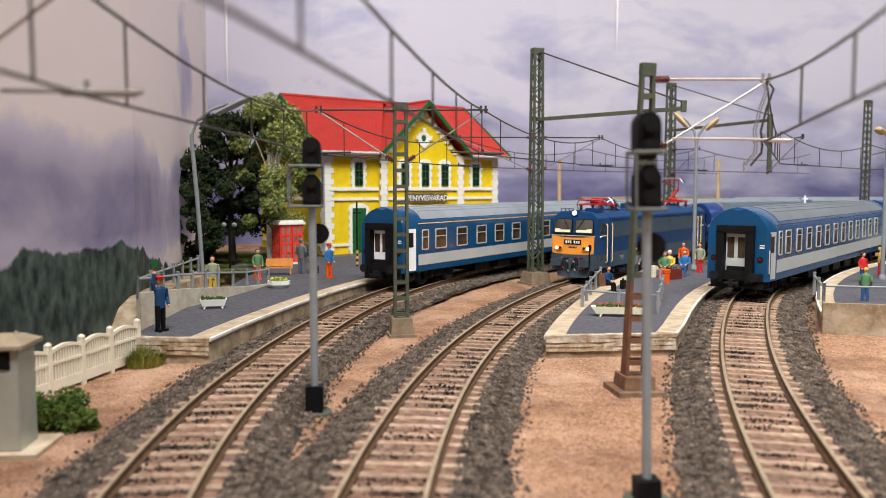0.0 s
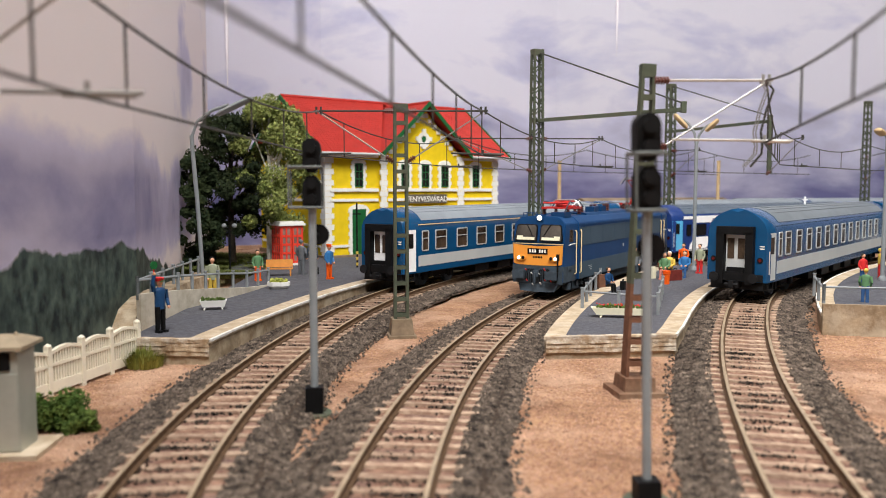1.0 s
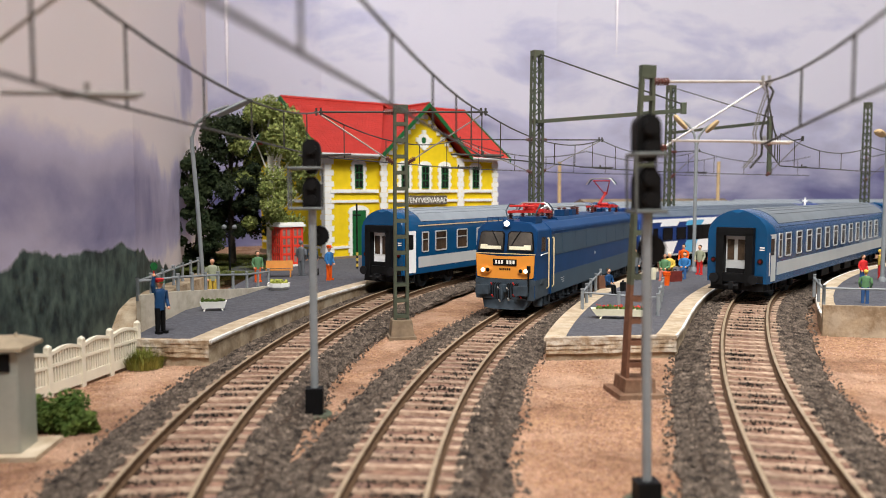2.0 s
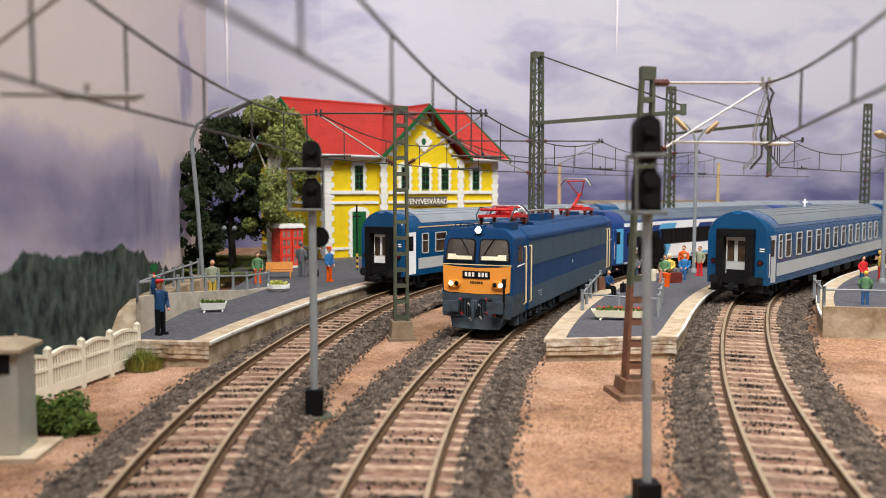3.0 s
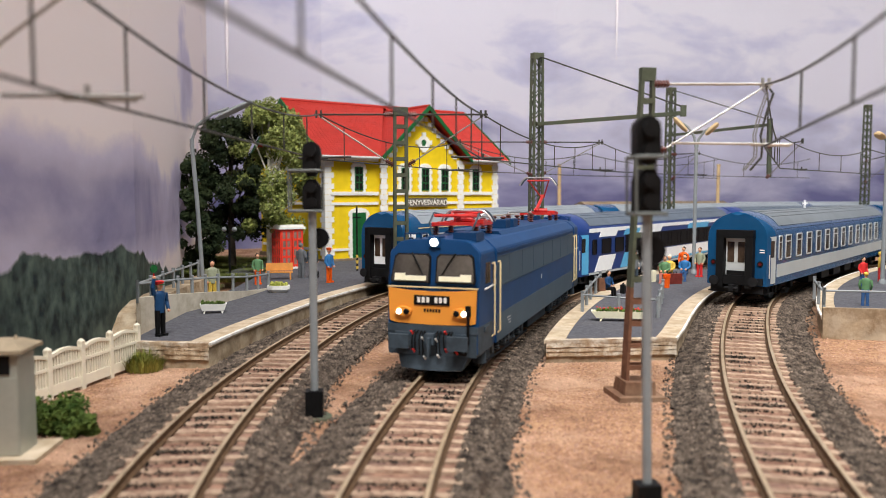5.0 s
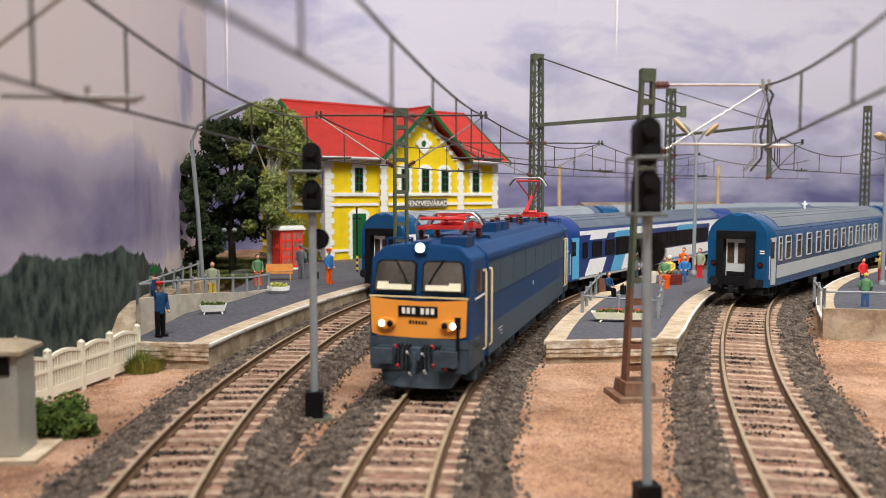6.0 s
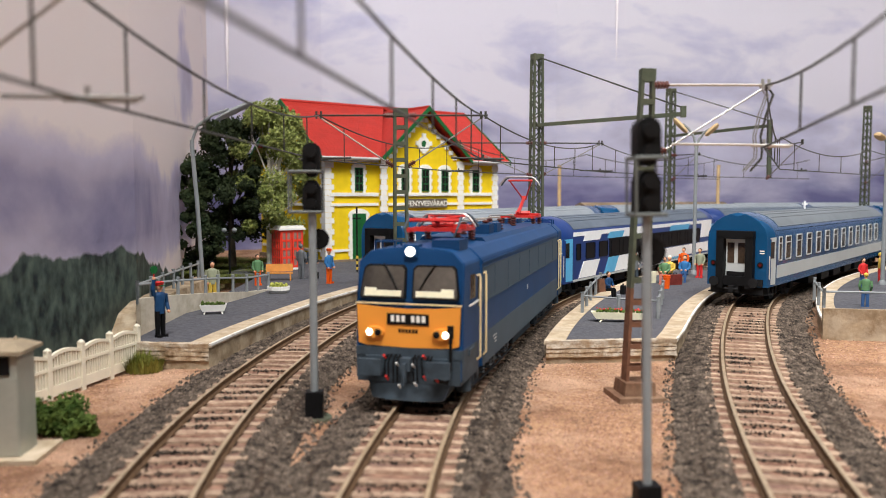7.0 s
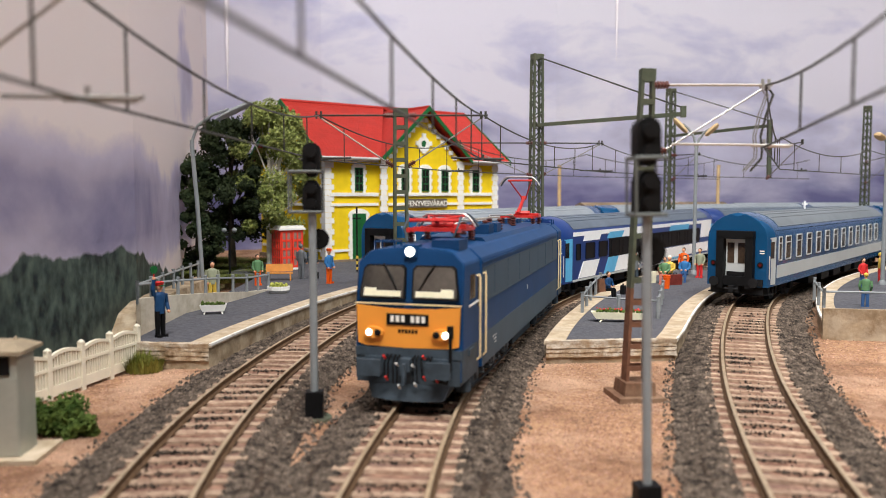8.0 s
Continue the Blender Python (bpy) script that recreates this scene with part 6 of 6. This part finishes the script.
def signal(label, x, y, h, k, cage, lean=0.0):
    t = thing("railway_signal", label, "railway signal", at(x, y, -4.4, 4, 0, lean), "railway signals")
    bm = bmesh.new()
    lathe(bm, ((5.2, -1), (5.0, 0.4)), 16)
    part("base_plate", bm, M_mast, t, "round grey base plate")
    bm = bmesh.new()
    box(bm, -2.5, 2.5, -2.2, 2.2, 0.3, 8.0 if cage else 4.8)
    part("relay_foot", bm, M_black, t, "black post foot", bevel=0.4)
    bm = bmesh.new()
    tube(bm, (0, 0, 4), (0, 0, h - 16), 1.15 if cage else 0.95, 12)
    part("post", bm, M_grey_metal, t, "grey tubular post", smooth=True)
    # two black lamp housings
    for z0, z1 in ((h - 19.5, h - 10.6), (h - 9.8, h)):
        bm = bmesh.new()
        n = 10
        for yy0, yy1 in ((-1.6, 2.2),):
            top = [(2.55 * cos(a), 2.55 * sin(a) + z1 - 2.55) for a in np.linspace(0, pi, n)] if z1 == h else [(2.55, z1 - 2.2), (1.0, z1), (-1.0, z1), (-2.55, z1 - 2.2)]
            outl = top + ([(-2.55, z0), (2.55, z0)] if z1 < h else [(-2.55, z0 + 2.2), (-1.0, z0), (1.0, z0), (2.55, z0 + 2.2)])
            loft(bm, [[(px, yy, pz) for px, pz in outl] for yy in (yy0, yy1)])
        hd = part("lamp_housing", bm, M_black, t, "black signal lamp housing", bevel=0.4)
        for zz in ((z0 + z1) / 2 + 2.1, (z0 + z1) / 2 - 2.1):
            bm = bmesh.new()
            tube(bm, (0, -1.5, zz), (0, -3.0, zz), 1.5, 12)
            part("lens_hood", bm, M_black, hd)
    bm = bmesh.new()
    e = 2.75 if cage else 3.05
    for z in (h - 8.2, h - 19.6):
        pipe(bm, [(-e * k, -3.0, z), (e, -3.0, z), (e, 3.2, z), (-e * k, 3.2, z), (-e * k, -3.0, z)], 0.45, 6)
    for px, py in ((-e * k, -3.0), (-e * k, 3.2), (e, 3.2)):
        tube(bm, (px, py, h - 19.6), (px, py, h - 8.2), 0.28, 6)
    part("service_cage", bm, M_cage, t, "thin grey service cage")
    bm = bmesh.new()
    tube(bm, (1.6, 1.4, h - 27.5), (1.6, 2.2, h - 27.5), 3.0, 18)
    tube(bm, (0, 0, h - 27.5), (1.6, 1.6, h - 27.5), 0.5, 6)
    part("back_disc", bm, M_black, t, "small round black disc")
    return t


signal("black-headed light signal on a grey post with black foot", -37.3, 226, 79.5, 2.3, True)
signal("tall black-headed light signal on a slim grey post", 42.6, 161, 80.5, 1.0, False, -1.15)


# ---- far things
def distant_wagon(label, x, y, rz, L, h, material):
    t = thing("freight_wagon", label, "railway wagon", at(x, y, 0, rz))
    bm = bmesh.new()
    box(bm, -15, 15, -L / 2, L / 2, 9, h - 8)
    part("body", bm, M_tan, t, bevel=0.6)
    bm = bmesh.new()
    loft(bm, [[(x2, yy, z) for x2, z in ((-15.4, h - 8), (-12, h - 3.5), (0, h), (12, h - 3.5), (15.4, h - 8))] for yy in (-L / 2 - 1, L / 2 + 1)])
    part("roof", bm, material, t, "weathered brown roof", smooth=True)
    for q in (-1, 1):
        bogie(t, q * (L / 2 - 40))
    return t


distant_wagon("brown-roofed wagon on a far track", 235, 880, -68, 190, 51, mat("brown_roof", (0.2, 0.15, 0.1), 0.8, vary=0.3, scale=60))
distant_wagon("grey-roofed wagon on a far track", 480, 945, -76, 300, 50, M_roof_grey)
for x, y in ((132, 900), (312, 900)):
    t = thing("tan_post", "slim tan wooden post at the back", "post", at(x, y, -4))
    bm = bmesh.new()
    tube(bm, (0, 0, 0), (0, 0, 95), 2.3, 8, 1.9)
    part("shaft", bm, M_tan, t)
    bm = bmesh.new()
    tube(bm, (0, 0, 95), (0, 0, 96.5), 2.3, 8)
    part("cap", bm, M_tan, t)
t = thing("white_cross", "small white cross marker behind the coach", "marker", at(322, 705, 0))
bm = bmesh.new()
box(bm, -0.6, 0.6, -0.5, 0.5, -4, 54)
box(bm, -2.3, 2.3, -0.45, 0.45, 50.4, 51.6)
part("cross", bm, M_white, t)

# ---- small things on and beside the platforms
def picket_fence(label, p0, p1):
    (x0, y0), (x1, y1) = p0, p1
    L = hypot(x1 - x0, y1 - y0)
    t = thing("picket_fence", label, "fence", at(x0, y0, -4.6, math.degrees(atan2(y1 - y0, x1 - x0))), "fence panels")
    bm = bmesh.new()
    box(bm, -0.9, 0.9, -0.9, 0.9, -1, 15.6)
    lathe(bm, ((1.2, 0), (1.2, 0.5), (0.3, 1.2)), 8, 0, 0, 15.5)
    part("post", bm, M_fence, t, bevel=0.15)
    for z0, z1 in ((0.8, 4.2), (9.2, 10.2)):
        bm = bmesh.new()
        box(bm, 0.9, L - 0.9, -0.5, 0.5, z0, z1)
        part("rail", bm, M_fence, t)
    n = 11
    top = lambda f: 13.4 + 1.3 * sin(pi * f) 
    for i in range(n):
        x = 0.9 + (L - 1.8) * (i + 0.5) / n
        bm = bmesh.new()
        box(bm, x - 0.34, x + 0.34, -0.3, 0.3, 3.8, top((i + 0.5) / n))
        part("picket", bm, M_fence, t)
    bm = bmesh.new()
    rows = [(0.9 + (L - 1.8) * i / 14, top(i / 14)) for i in range(15)]
    loft(bm, [[(x, -0.6, z - 0.5), (x, 0.6, z - 0.5), (x, 0.6, z + 0.6), (x, -0.6, z + 0.6)] for x, z in rows])
    part("top_rail", bm, M_fence, t, "curved top rail")
    return t


FP = [(-114.5, 293), (-118, 277), (-121, 261.5), (-124.5, 246), (-128, 231), (-131.5, 216)]
for a, b in zip(FP, FP[1:]):
    picket_fence("ivory plastic picket fence panel with curved top", a, b)


def tin_cabinet():
    t = thing("tin_cabinet", "bare tin cabinet with dark vent and tan roof", "cabinet", at(-108.5, 193, -4.5, 5))
    bm = bmesh.new()
    box(bm, -8, 10, -8, 9, -1, 1.2)
    part("slab", bm, M_stone_edge, t, "stained cream base slab", bevel=0.2)
    bm = bmesh.new()
    box(bm, -5.6, 5.2, -4.8, 4.8, 1.2, 26.5)
    body = part("body", bm, M_tin, t, "bare tin body", bevel=0.25)
    for x0, x1 in ((-5.3, -0.3), (0.2, 4.9)):
        bm = bmesh.new()
        box(bm, x0, x1, -5.15, -4.7, 1.6, 20.5)
        part("door", bm, M_tin, body, bevel=0.15)
    bm = bmesh.new()
    box(bm, -4.6, 3.4, -5.2, -4.75, 21.4, 25.8)
    part("vent", bm, M_black, body, "black vent opening")
    bm = bmesh.new()
    loft(bm, [[(-7.2, -6.4, z), (6.8, -6.4, z), (6.8, 6.4, z), (-7.2, 6.4, z)] for z in (26.5, 27.4)] + [[(-4, -2.4, 29.2), (3.6, -2.4, 29.2), (3.6, 2.4, 29.2), (-4, 2.4, 29.2)]])
    rf = part("roof", bm, M_roof_tan, t, "weathered tan sheet roof", bevel=0.2)
    for x in (-3, 3):
        bm = bmesh.new()
        lathe(bm, ((0.8, 0), (0.2, 1.2)), 8, x, 0, 29.0)
        part("knob", bm, M_roof_tan, rf)


tin_cabinet()


def railing(label, pts, z, h=9.0, spacing=13.0):
    pts = [p if len(p) == 3 else (*p, z) for p in pts]
    t = thing("railing", label, "railing", None, "platform railings")
    dense = []
    for (x0, y0, z0), (x1, y1, z1) in zip(pts, pts[1:]):
        L = hypot(x1 - x0, y1 - y0)
        n = max(1, round(L / spacing))
        dense += [(x0 + (x1 - x0) * i / n, y0 + (y1 - y0) * i / n, z0 + (z1 - z0) * i / n) for i in range(n)]
    dense.append(pts[-1])
    for x, y, z in dense:
        bm = bmesh.new()
        tube(bm, (x, y, z - 0.5), (x, y, z + h), 0.8, 8)
        tube(bm, (x, y, z + h), (x, y, z + h + 0.5), 0.95, 8)
        part("post", bm, M_grey_metal, t, smooth=True)
    bm = bmesh.new()
    pipe(bm, [(x, y, q + h * 0.86) for x, y, q in dense], 0.55, 6)
    part("top_rail", bm, M_grey_metal, t)
    return t


railing("grey metal railing behind the platform", [(-129, 332, 14.5), (-122, 362, 13), (-113, 395, 10.5), (-106, 425, 7.5), (-101, 455, 6)], 8.4)
railing("grey metal railing behind the platform", [(-129, 332, 14.5), (-137, 400, 13), (-143, 460, 12)], 8.4, spacing=22)
railing("grey metal railing at the platform head", [(93, 465), (78, 415), (66, 372), (81, 362), (97, 354), (118, 422)], 4.2, h=9.5, spacing=22)
railing("grey metal railing at the platform head", [(178, 367), (205, 361.5), (232, 356), (262, 350)], 9.0, h=7, spacing=22)
railing("short grey metal railing on the platform edge", [(178, 367), (196, 415)], 5.0, h=11, spacing=22)

bm = bmesh.new()
loft(bm, [[(x, y, -5), (x - 2.2, y + 0.9, -5), (x - 2.2, y + 0.9, zt), (x, y, zt)] for x, y, zt in ((-127.5, 331, 16.5), (-121, 362, 14.2), (-111.5, 395, 11), (-104.8, 425, 7.6), (-100, 455, 5.4))])
tagged(part("retaining_wall", bm, M_pale_wall), "pale stone retaining wall sloping down behind the platform", "wall", kind="structure")
bm = bmesh.new()
loft(bm, [[(x, 322, -5), (x - 10, 490, -5), (x - 12, 490, 9), (x, 352, 12.5), (x, 338, 9)] for x in (-142, -131)])
tagged(part("bank", bm, M_stone_wall), "sandy bank between the platform wall and the backdrop", "ground", kind="structure")
bm = bmesh.new()
loft(bm, [[(x, y, -5), (x + 0.4, y + 2.2, -5), (x + 0.4, y + 2.2, 9.4), (x, y, 9.4)] for x, y in [(P3L[0][0] - 0.6 + (P3R[0][0] - P3L[0][0] + 1.2) * i / 6, P3L[0][1] - 1.2 + (P3R[0][1] - P3L[0][1]) * i / 6) for i in range(7)]])
tagged(part("parapet", bm, M_stone_wall), "low cream parapet at the platform head", "wall", kind="structure")


def trough_planter(label, x, y, z, rz, L, material, flowers):
    t = thing("planter", label, "planter", at(x, y, z, rz), "planters")
    bm = bmesh.new()
    h = L / 2
    loft(bm, [[(-h * k, -2.6 * k, zz), (h * k, -2.6 * k, zz), (h * k, 2.6 * k, zz), (-h * k, 2.6 * k, zz)] for zz, k in ((1.3, 0.82), (4.4, 1.0), (4.4, 0.93), (3.6, 0.92))])
    part("trough", bm, material, t, bevel=0.2)
    for sx in (-1, 1):
        bm = bmesh.new()
        for sy in (-1, 1):
            tube(bm, (sx * h * 0.7, sy * 2.6, 0), (sx * h * 0.55, 0, 2.0), 0.4, 6)
        part("leg", bm, material, t)
    rng = random.Random(L)
    bm = bmesh.new()
    for _ in range(int(L * 3)):
        blob(bm, (rng.uniform(-h, h) * 0.86, rng.uniform(-2, 2), 4.2 + rng.uniform(0, 1.2)), rng.uniform(0.4, 0.8), 1, 0.35, rng=rng)
    part("greenery", bm, M_bush, t, "small green plants")
    if flowers:
        bm = bmesh.new()
        for _ in range(int(L)):
            blob(bm, (rng.uniform(-h, h) * 0.8, rng.uniform(-2, 2), 5.2 + rng.uniform(0, 0.7)), 0.45, 1, 0.3, rng=rng)
        part("flowers", bm, flowers, t, "tiny bright flowers")


trough_planter("white trough planter with green plants", -106.5, 364, 5, 14, 12, M_white_plastic, None)
trough_planter("long cream trough planter with small red flowers", 78, 346, 4.2, -8, 25, M_cream_light, M_red)


def bowl_planter(x, y, z):
    t = thing("bowl_planter", "white octagonal planter with lettuce green plants", "planter", at(x, y, z))
    bm = bmesh.new()
    loft(bm, [[(r * cos(2 * pi * i / 8 + 0.39), r * 0.72 * sin(2 * pi * i / 8 + 0.39), h) for i in range(8)] for r, h in ((4.6, 0), (6.6, 1.8), (6.6, 4.0), (5.8, 4.0), (5.6, 3.2))])
    part("bowl", bm, M_white_plastic, t, "white bowl")
    rng = random.Random(7)
    bm = bmesh.new()
    for _ in range(46):
        blob(bm, (rng.uniform(-4.4, 4.4), rng.uniform(-2.6, 2.6), 3.6 + rng.uniform(0, 1.6)), rng.uniform(0.6, 1.2), 1, 0.35, rng=rng)
    part("greenery", bm, M_grass, t, "yellow-green leaves")


bowl_planter(-92, 440, 5)


def bench(label, x, y, z, rz, L=15, material=None):
    material = material or M_wood
    t = thing("bench", label, "bench", at(x, y, z, rz), "benches")
    bm = bmesh.new()
    box(bm, -L / 2, L / 2, -2.4, 1.2, 4.4, 5.2)
    part("seat", bm, material, t, bevel=0.15)
    bm = bmesh.new()
    loft(bm, [[(-L / 2, yy, zz), (L / 2, yy, zz), (L / 2, yy + 0.6, zz), (-L / 2, yy + 0.6, zz)] for yy, zz in ((1.2, 5.6), (2.2, 10.4))])
    part("backrest", bm, material, t)
    for sx in (-1, 1):
        for yy in (-2.0, 1.2):
            bm = bmesh.new()
            box(bm, sx * (L / 2 - 1.4) - 0.4, sx * (L / 2 - 1.4) + 0.4, yy - 0.4, yy + 0.4, 0, 4.5)
            part("leg", bm, material, t)


bench("orange wooden platform bench with backrest", -105, 505, 5, 8, 17)
bench("brown platform bench on the island platform", 141, 499, 4.2, 60, 18, M_mast_brown)


def doll(label, x, y, z, rz, coat, legs, hat=None, seated=False, h=20.5, arm_up=False, hair=None, disc=None):
    """A painted figurine, one plain mesh."""
    mats = [coat, legs, M_skin, hat or hair or M_bark, disc or M_green]
    bm = bmesh.new()
    k = h / 20.5
    hip = 9.6 * k if not seated else 5.2 * k
    for sx in (-1, 1):
        if seated:
            tube(bm, (sx * 1.1 * k, 0.5 * k, hip), (sx * 1.3 * k, -4.2 * k, hip + 0.4), 1.15 * k, 8, 0.95 * k, 1)
            tube(bm, (sx * 1.3 * k, -4.2 * k, hip + 0.4), (sx * 1.3 * k, -4.6 * k, 0.5), 0.95 * k, 8, 0.7 * k, 1)
            box(bm, sx * 1.3 * k - 0.7, sx * 1.3 * k + 0.7, -6.4 * k, -4.0 * k, 0, 0.9, 1)
        else:
            tube(bm, (sx * 1.05 * k, 0, hip + 0.6), (sx * 1.35 * k, 0.1, 0.8), 1.25 * k, 8, 0.85 * k, 1)
            box(bm, sx * 1.35 * k - 0.75, sx * 1.35 * k + 0.75, -2.0 * k, 0.9 * k, 0, 1.0, 1)
    tz = hip
    sections = ((2.15, 1.45, -0.4), (2.35, 1.5, 2.2), (2.2, 1.4, 4.2), (2.75, 1.5, 6.6), (2.2, 1.2, 7.6), (0.8, 0.8, 8.1))
    loft(bm, [[(rx * k * cos(a), ry * k * sin(a), tz + hh * k) for a in np.linspace(0, 2 * pi, 10, endpoint=False)] for rx, ry, hh in sections])
    sh = tz + 6.9 * k
    for sx in (-1, 1):
        s0 = Vector((sx * 2.7 * k, 0, sh))
        if arm_up and sx < 0:
            e0, h0 = Vector((sx * 3.6 * k, -0.4, sh + 2.6 * k)), Vector((sx * 3.2 * k, -0.8, sh + 6.2 * k))
        elif seated:
            e0, h0 = Vector((sx * 3.2 * k, -0.8, sh - 3.2 * k)), Vector((sx * 1.6 * k, -3.0 * k, sh - 4.4 * k))
        else:
            e0, h0 = Vector((sx * 3.5 * k, 0.2, sh - 3.4 * k)), Vector((sx * 2.9 * k, -1.4 * k, sh - 6.2 * k))
        tube(bm, s0, e0, 0.95 * k, 8, 0.8 * k)
        tube(bm, e0, h0, 0.8 * k, 8, 0.65 * k)
        blob(bm, tuple(h0 + (h0 - e0).normalized() * 0.5), 0.75 * k, 1, 0.0, 2)
        if arm_up and sx < 0:
            tube(bm, h0, h0 + Vector((0, 0, 2.4)), 0.25, 6, mi=3)
            tube(bm, h0 + Vector((0, 0.2, 3.8)), h0 + Vector((0, -0.3, 3.8)), 1.6, 12, mi=4)
    hz = tz + 9.5 * k
    tube(bm, (0, 0, tz + 7.6 * k), (0, 0, hz), 0.7 * k, 8, mi=2)
    blob(bm, (0, -0.1, hz + 0.6 * k), (1.25 * k, 1.35 * k, 1.6 * k), 2, 0.0, 2)
    if hat:
        lathe(bm, ((1.5 * k, 0), (1.7 * k, 0.9 * k), (1.9 * k, 1.3 * k), (1.2 * k, 1.6 * k)), 10, 0, 0.1, hz + 1.0 * k, 3)
        box(bm, -1.1 * k, 1.1 * k, -2.2 * k, -0.6 * k, hz + 1.0 * k, hz + 1.25 * k, 4 if disc else 3)
    else:
        blob(bm, (0, 0.3 * k, hz + 1.1 * k), (1.4 * k, 1.4 * k, 1.45 * k), 2, 0.04, 3)
    ob = part("figurine", bm, mats, None, smooth=True)
    ob.matrix_basis = at(x, y, z, rz)
    tagged(ob, label, "figurine", "platform figurines")


M_dollred = mat("red_figure_paint", (0.6, 0.03, 0.03), 0.5, vary=0.1)
M_dollpink = mat("pink_figure_paint", (0.55, 0.2, 0.16), 0.5, vary=0.1)
M_doll_pale = mat("pale_figure_paint", (0.3, 0.32, 0.22), 0.5, vary=0.1)
M_jeans = mat("jeans_paint", (0.04, 0.1, 0.24), 0.6, vary=0.15)
doll("figurine in navy uniform with red cap and raised signal disc", -110, 305, 5, 60, M_navy, M_black, M_dollred, arm_up=True, disc=M_green)
doll("figurine in pale grey-green with yellow trousers", -119, 406, 5, 30, M_doll_pale, M_doll_yellow, h=20, hair=M_black)
doll("figurine in green jacket and orange skirt", -112.5, 478, 5, 30, M_doll_green, M_doll_orange, hair=M_bark, h=18)
doll("figurine in grey suit on the platform", -92, 512, 5, 150, M_doll_grey, M_doll_grey, h=22, hair=M_doll_grey)
doll("figurine in dark grey coat on the platform", -86, 519, 5, 160, M_under, M_doll_grey, h=21)
doll("figurine in bright blue jacket and orange trousers", -70.5, 488, 5, 60, M_doll_blue, M_doll_orange, M_doll_orange, h=20.5)
doll("figurine in grey-brown standing on the island platform", 121, 496, 4.2, -20, M_doll_grey, M_under, h=19)
doll("figurine in blue crouching on the island platform", 90, 428, 4.2, 40, M_navy, M_black, seated=True, h=17)
doll("seated figurine in green on the bench", 139, 494, 4.2, -30, M_doll_green, M_dollpink, seated=True, hair=M_doll_grey)
doll("seated figurine in yellow on the bench", 144, 501, 4.2, -30, M_doll_yellow, M_bark, seated=True, hair=M_fence)
doll("seated figurine in blue beside the bench", 155, 505, 4.2, -30, M_doll_blue, M_jeans, seated=True)
doll("figurine in orange by the lamp post", 163, 534, 4.2, -40, M_doll_orange, M_doll_blue, h=19)
doll("figurine in pale top and red trousers by the lamp post", 172, 528, 4.2, -40, M_doll_pale, M_dollred, h=19, hair=M_bark)
doll("figurine in red top and blue jeans", 248, 465, 5, 20, M_dollred, M_jeans, h=17, hair=M_bark)
doll("figurine in green with yellow hair at the parapet", 208, 387, 5, 150, M_doll_green, M_jeans, h=16, hair=M_doll_yellow)
doll("bending figurine in yellow and red", 273, 492, 5, 70, M_doll_yellow, M_dollred, h=18, hair=M_doll_yellow)


def waste_bin(x, y, z):
    t = thing("waste_bin", "orange round waste bin on the island platform", "waste bin", at(x, y, z))
    bm = bmesh.new()
    lathe(bm, ((1.7, 0), (2.1, 7.2), (2.3, 7.4), (2.3, 8.0), (1.6, 8.0), (1.4, 5)), 14)
    part("bucket", bm, M_doll_orange, t, "orange bucket", smooth=True)
    bm = bmesh.new()
    lathe(bm, ((2.35, 0), (2.35, 0.7)), 14, 0, 0, 6.2)
    part("rim", bm, M_doll_orange, t)


waste_bin(133, 468, 4.2)


M_case_red = mat("oxblood_leather", (0.14, 0.025, 0.02), 0.5, vary=0.2)


def suitcase(label, x, y, z, rz, w, h, material):
    t = thing("suitcase", label, "suitcase", at(x, y, z, rz), "suitcases")
    bm = bmesh.new()
    box(bm, -w / 2, w / 2, -1.2, 1.2, 0.1, h)
    part("shell", bm, material, t, bevel=0.5)
    bm = bmesh.new()
    pipe(bm, [(-1, 0, h), (-1, 0, h + 0.9), (1, 0, h + 0.9), (1, 0, h)], 0.25, 6)
    part("handle", bm, M_black, t)


suitcase("cream suitcase beside the bench", 131, 497, 4.2, 20, 7, 7.5, M_cream_light)
suitcase("dark brown suitcase beside the bench", 143.5, 487, 4.2, 20, 9, 6.5, M_case_red)
suitcase("black bag on the island platform", 101, 441, 4.2, 60, 3.5, 5, M_black)
suitcase("dark brown bag on the island platform", 91, 452, 4.2, 30, 5, 7.5, M_mast_brown)
suitcase("black bag on the platform", -84, 515, 5, 20, 5, 4.5, M_black)


def clock_post():
    t = thing("warning_post", "slim post with black and yellow bands", "post", at(-61, 560, 5))
    bm = bmesh.new()
    tube(bm, (0, 0, 0), (0, 0, 46), 0.6, 8)
    tube(bm, (-3, 0, 38), (3, 0, 38), 0.5, 6)
    part("shaft", bm, M_black, t)
    for i in range(3):
        bm = bmesh.new()
        tube(bm, (0, 0, 1.5 + i * 4), (0, 0, 3.5 + i * 4), 0.85, 8)
        part("yellow_band", bm, M_doll_yellow, t)


clock_post()

t = thing("globe_lamp", "black lamp post with two small globes greyed for shade", "street lamp", at(-146, 540, 3))
bm = bmesh.new()
tube(bm, (0, 0, 0), (0, 0, 30), 0.7, 8)
pipe(bm, [(-3.5, 0, 31), (-2, 0, 29), (0, 0, 28.5), (2, 0, 29), (3.5, 0, 31)], 0.4, 6)
part("post", bm, M_black, t)
# pale globes; the grey colour stands in for the shade on them
for sx in (-1, 1):
    bm = bmesh.new()
    blob(bm, (sx * 3.5, 0, 32.6), 1.7, 2, 0)
    part("globe", bm, M_grey_metal, t, "pale globe coloured grey for the shade it stands in", smooth=True)


motions()
